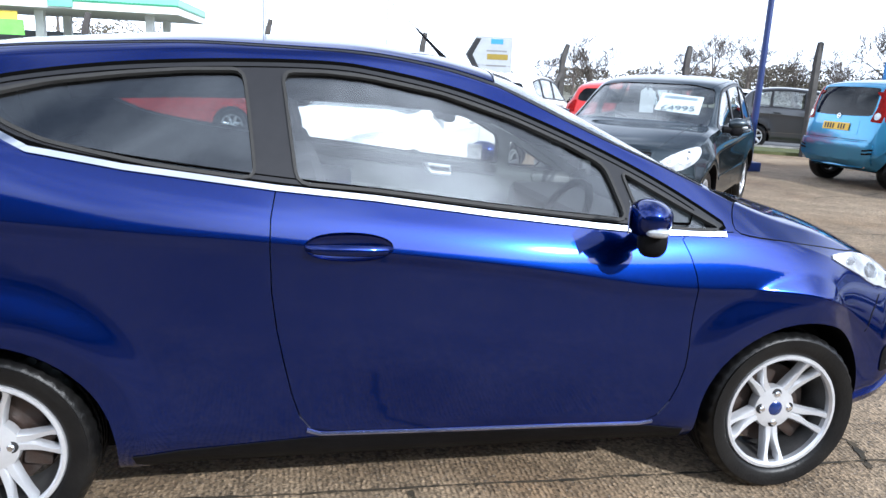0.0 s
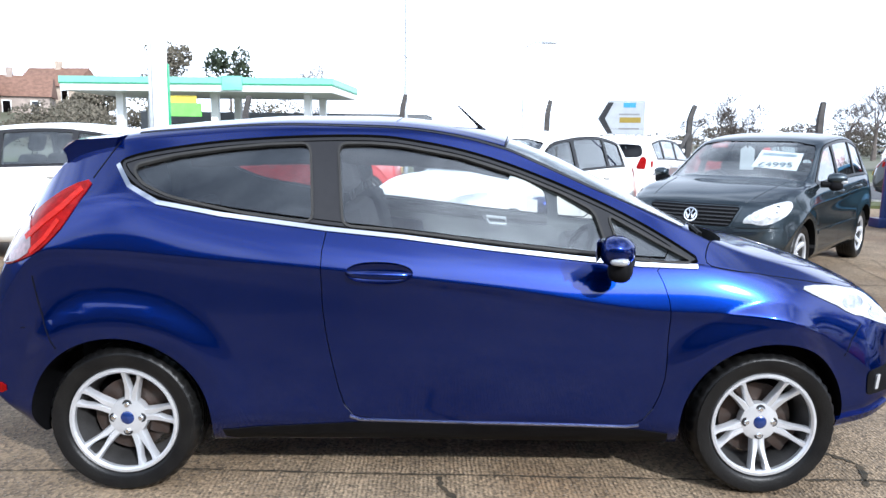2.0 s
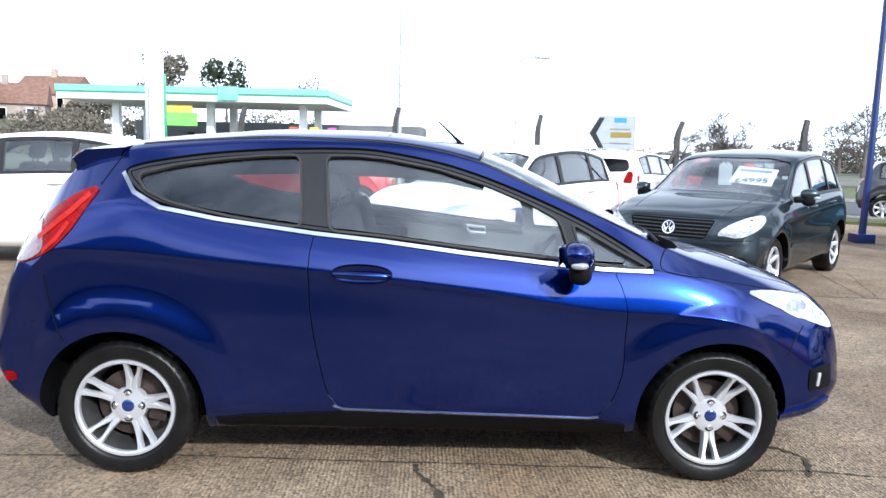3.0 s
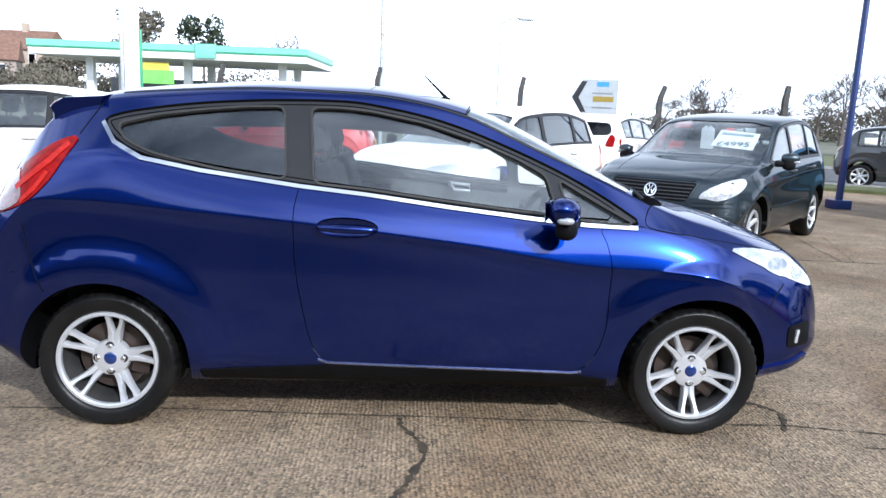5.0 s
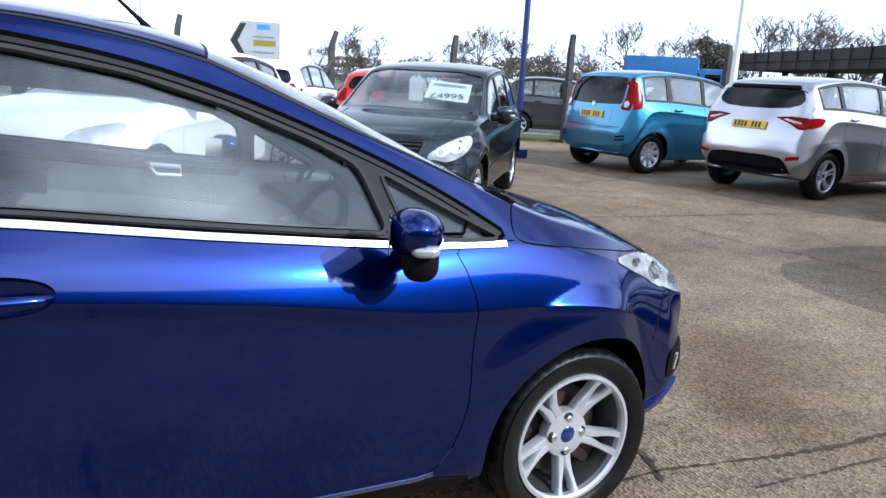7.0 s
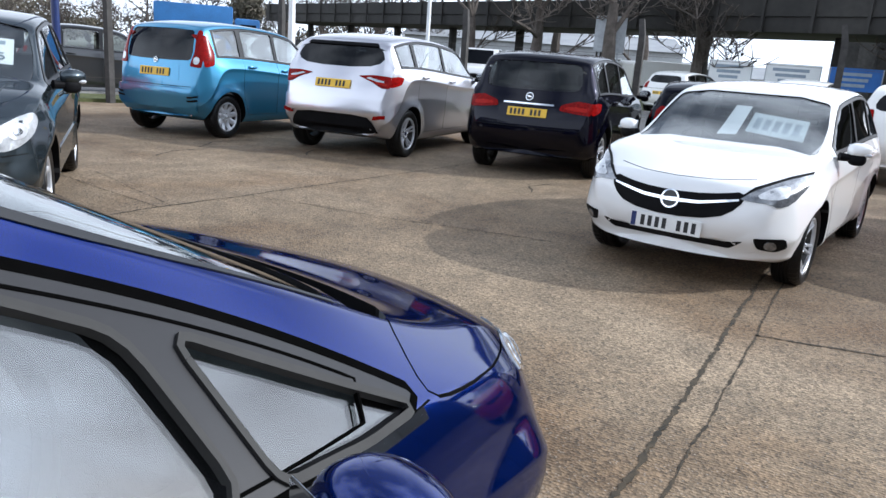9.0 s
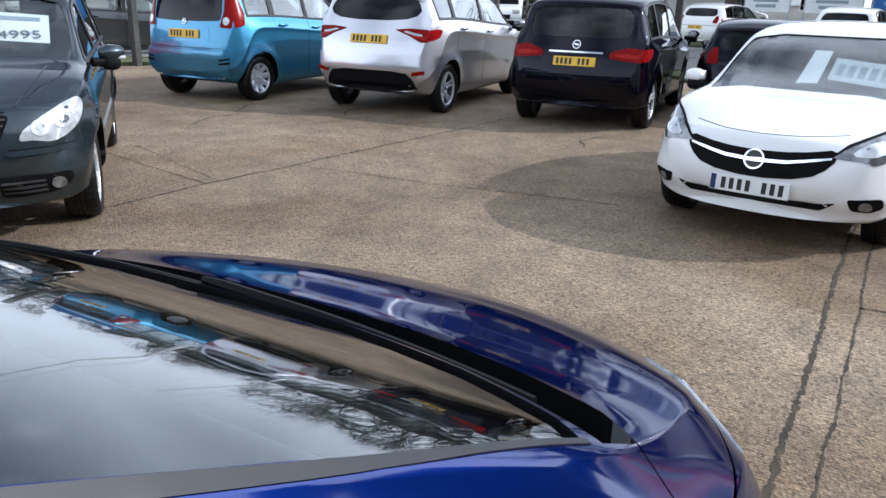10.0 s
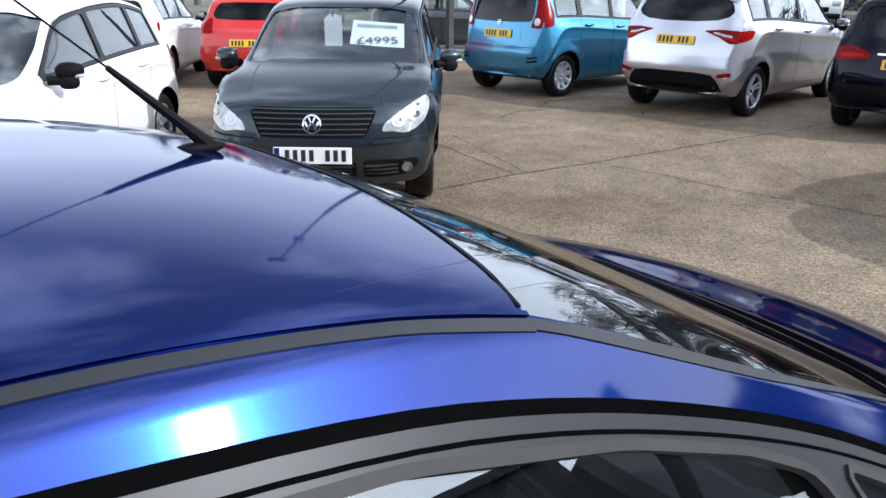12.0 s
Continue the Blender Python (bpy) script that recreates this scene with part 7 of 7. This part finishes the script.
def lorry():
    t = thing("lorry", "blue box lorry on the road beyond", "lorry")
    x, y = ray_place((-0.2, -2.4), 44.6, 45)
    t.matrix_world = pose(x, y, 0, 0, 0, -48)
    blue = material("lorry_blue", (0.03, 0.16, 0.42), 0.5, vary=0.2, scale=1.5)
    part("box_body", boxed(-2.2, 1.7, -1.2, 1.2, 0.95, 3.15, 0.06), blue, t, "blue box body")
    part("cab", boxed(1.8, 3.1, -1.15, 1.15, 0.5, 2.6, 0.15), blue, t, "blue cab")
    part("cab_window", boxed(2.1, 2.9, -1.16, -1.152, 1.6, 2.3), DARKGLASS, t)
    for px in (-1.4, -0.2, 2.4):
        for py in (-1.0, 1.0):
            bm = bmesh.new()
            lathe(bm, [(0.2, -0.15), (0.48, -0.15), (0.5, -0.1), (0.5, 0.1), (0.48, 0.15), (0.2, 0.15)], 24)
            w = part("wheel", bm, RUBBER, t)
            w.matrix_local = pose(px, py, 0.5)


lorry()


def banner(x, y, turn, w, h, z, mat, label, rows=3):
    t = thing("banner", label, "banner", "banners on the far fence", m=pose(x, y, 0, 0, 0, turn))
    part("sheet", boxed(-w / 2, w / 2, -0.01, 0.01, z, z + h), mat, t)
    for k in range(rows):
        part("text_bar", boxed(-w * (0.38 - 0.06 * k), w * (0.3 - 0.05 * k), -0.014, -0.0105, z + h * (0.66 - 0.24 * k), z + h * (0.80 - 0.24 * k)), PALEINK, t, "", 0)
    for s_ in (-1, 1):
        part("leg", boxed(s_ * w / 2 - 0.04, s_ * w / 2 + 0.04, 0.012, 0.08, 0, z + h), GALV, t)


eye9 = (0.17, -1.0)
for deg, w, mat in ((83.5, 1.8, WHITEP), (87.5, 2.2, WHITEP), (91.3, 2.0, material("blue_banner", (0.03, 0.14, 0.45), 0.6, vary=0.2, scale=2))):
    x, y = ray_place(eye9, deg, 33)
    banner(x, y, -88, w * 0.88, 0.85, 1.25, mat, "printed banner tied to the far fence")
sgn = thing("road_sign_back", "grey back of a road sign on two legs", "road sign", m=pose(*ray_place(eye9, 75.0, 34), 0, 0, 0, -80))
part("panel", boxed(-0.65, 0.65, -0.03, 0.03, 2.1, 3.6), GALV, sgn)
for x in (-0.4, 0.4):
    part("leg", boxed(x - 0.04, x + 0.04, 0.031, 0.1, 0, 3.5), GALV, sgn)


def house(x, y, z, turn, w, d, h, wallc, label):
    t = thing("house", label, "house", "houses on the hillside", m=pose(x, y, z, 0, 0, turn))
    wall = material("house_wall", wallc, 0.9, vary=0.3, scale=1.2)
    roof = material("house_roof", (0.20, 0.11, 0.075), 0.9, vary=0.35, scale=2)
    part("wall", boxed(-w / 2, w / 2, -d / 2, d / 2, -6, h), wall, t)
    bm = bmesh.new()
    prism(bm, [(-d / 2 - 0.4, h), (0, h + d * 0.42), (d / 2 + 0.4, h)], "x", -w / 2 - 0.3, w / 2 + 0.3, 0)
    bmesh.ops.recalc_face_normals(bm, faces=bm.faces)
    r = part("roof", bm, roof, t, "brown tiled roof", 0)
    part("chimney", boxed(-0.4, 0.4, -0.4, 0.4, h + d * 0.3, h + d * 0.42 + 1.0), wall, r)
    for i in range(3):
        for zz in (0.9, h - 1.7):
            cx = -w / 2 + (i + 0.5) * w / 3
            wd = part("window", boxed(cx - 0.55, cx + 0.55, -d / 2 - 0.05, -d / 2 + 0.02, zz, zz + 1.2), WHITEP, t, "", 0)
            part("pane", boxed(cx - 0.45, cx + 0.45, -d / 2 - 0.06, -d / 2 - 0.051, zz + 0.1, zz + 1.1), DARKGLASS, wd, "", 0)


bm = bmesh.new()
rows = []
for i in range(25):
    row = []
    for j in range(9):
        a, f = -48 + 1.25 * i, 78 + 9 * j
        px, py = ray_place(E0, a, f)
        row.append(bm.verts.new((px, py, -0.3 + 7.5 * float(smoothstep(84, 140, f)) * float(smoothstep(-19, -27, a)) + 0.3 * noise.noise((px * 0.1, py * 0.1, 0)))))
    rows.append(row)
for a, b in zip(rows, rows[1:]):
    for j in range(8):
        bm.faces.new((a[j], a[j + 1], b[j + 1], b[j]))
tagged(link("hillside", bm, FIELD), "rising hillside of scrub and gardens", kind="structure")
house(*ray_place(E0, -28.5, 118), 2.6, 20, 10, 7, 3.6, (0.33, 0.27, 0.23), "brick house with a brown tiled roof")
house(*ray_place(E0, -25.6, 128), 5.0, -8, 9, 7, 3.2, (0.45, 0.36, 0.28), "rendered house with a brown tiled roof")
house(*ray_place(E0, -32.0, 114), 2.2, 30, 11, 8, 4.0, (0.33, 0.26, 0.22), "brick house on the slope")

# a few cars standing on the far side of the road
far = ((3, 33, 96), (8, 36, 100), (13, 38, 85), (17, 40, 95), (-7, 40, 92), (27.5, 46, 70), (32, 48, 60), (40, 40, 50), (76, 30, -20), (83, 26, -10))
for k, (deg, dist, turn) in enumerate(far):
    x, y = ray_place(E0, deg, dist)
    tagged(copy_thing((white, red)[k in (1, 5)], on_ground(x, y, turn)), "car standing on the far side of the road")


def van(x, y, turn, mat, label):
    """A panel van with a short sloping nose."""
    t = thing("van", label, "van", "vans beyond the road", m=pose(x, y, 0, 0, 0, turn))
    side = rounded([(-2.35, 0.35), (2.35, 0.35), (2.42, 0.80), (2.25, 1.08), (1.72, 1.20), (1.15, 1.92), (-2.20, 1.98), (-2.38, 1.80)], 0.12, 4)
    bm = bmesh.new()
    prism(bm, side, "y", -0.90, 0.90, 0)
    bmesh.ops.recalc_face_normals(bm, faces=bm.faces)
    edges = [e for e in bm.edges if abs(abs(e.verts[0].co.y) - 0.90) < 1e-4 and abs(e.verts[0].co.y - e.verts[1].co.y) < 1e-4]
    bmesh.ops.bevel(bm, geom=edges, offset=0.07, segments=3, profile=0.6, affect="EDGES")
    part("body", bm, mat, t)
    for sg in (-1, 1):
        bm = bmesh.new()
        prism(bm, rounded([(0.45, 1.18), (1.52, 1.18), (1.08, 1.74), (0.45, 1.76)], 0.04), "y", sg * 0.885, sg * 0.906, 0)
        bmesh.ops.recalc_face_normals(bm, faces=bm.faces)
        part("cab_window", bm, DARKGLASS, t, "", 0)
        part("door_mirror", boxed(1.25, 1.40, sg * 0.93 - 0.07, sg * 0.93 + 0.07, 1.15, 1.38, 0.03), TRIM, t)
        part("rubbing_strip", boxed(-2.2, 2.1, sg * 0.904 - 0.012, sg * 0.904 + 0.012, 0.62, 0.72, 0.008), TRIM, t)
        for px in (-1.45, 1.55):
            bm = bmesh.new()
            lathe(bm, [(0.14, -0.10), (0.29, -0.10), (0.32, -0.07), (0.32, 0.07), (0.29, 0.10), (0.14, 0.10)], 24)
            w = part("wheel", bm, RUBBER, t)
            w.matrix_local = pose(px, sg * 0.80, 0.32)
            bm = bmesh.new()
            lathe(bm, [(0.001, -0.06), (0.16, -0.08), (0.19, -0.04), (0.19, 0.04), (0.001, 0.04)], 20)
            part("hub_cap", bm, ALLOY, w)
    bm = bmesh.new()
    prism(bm, [(-0.72, 0), (0.72, 0), (0.66, 0.80), (-0.66, 0.80)], "x", -0.006, 0.006, 0)
    bmesh.ops.recalc_face_normals(bm, faces=bm.faces)
    part("windscreen", bm, DARKGLASS, t, "", 0).matrix_local = pose(1.735, 0, 1.225, 0, -38.5, 0)
    for y in (-0.66, 0.66):
        part("headlamp", boxed(2.24, 2.40, y - 0.16, y + 0.16, 0.82, 1.02, 0.04), CLEARLENS, t)
    part("grille", boxed(2.36, 2.43, -0.42, 0.42, 0.60, 0.80, 0.02), TRIM, t)
    part("bumper", boxed(2.28, 2.46, -0.86, 0.86, 0.34, 0.56, 0.05), TRIM, t, "black plastic bumper")


for deg, dist, turn, mat, lab in ((66.0, 37, 200, WHITE, "white panel van beyond the road"), (80.5, 41, -70, WHITE, "white panel van facing the yard beyond the road"), (59.5, 44, 35, SILVER, "silver panel van beyond the road"), (77.0, 47, 20, CREAM, "off-white panel van beyond the road")):
    van(*ray_place((0.23, -0.83), deg, dist), turn, mat, lab)


def unseen_building():
    """An unseen dark building added behind the camera to darken reflections in the cars."""
    t = thing("unseen_building", "long dark-clad building, unseen, added to darken reflections", "building", kind="structure")
    clad = material("unseen_building_cladding", (0.07, 0.072, 0.078), 0.6, vary=0.3, scale=0.6)
    part("wall", boxed(-26, 18.6, -14.3, -14.0, 0, 6.8), clad, t)
    part("wall", boxed(-26.3, -26, -14.3, 14, 0, 4.2), clad, t)
    part("wing", boxed(18.2, 18.6, -13.79, -10.2, 0, 6.0), clad, t)
    for x in range(-24, 14, 4):
        part("window", boxed(x, x + 3.4, -14.0, -13.96, 0.4, 2.9), DARKGLASS, t)
    part("roof_edge", boxed(-26.4, 18.7, -14.4, -13.8, 6.8, 7.05), clad, t)


unseen_building()
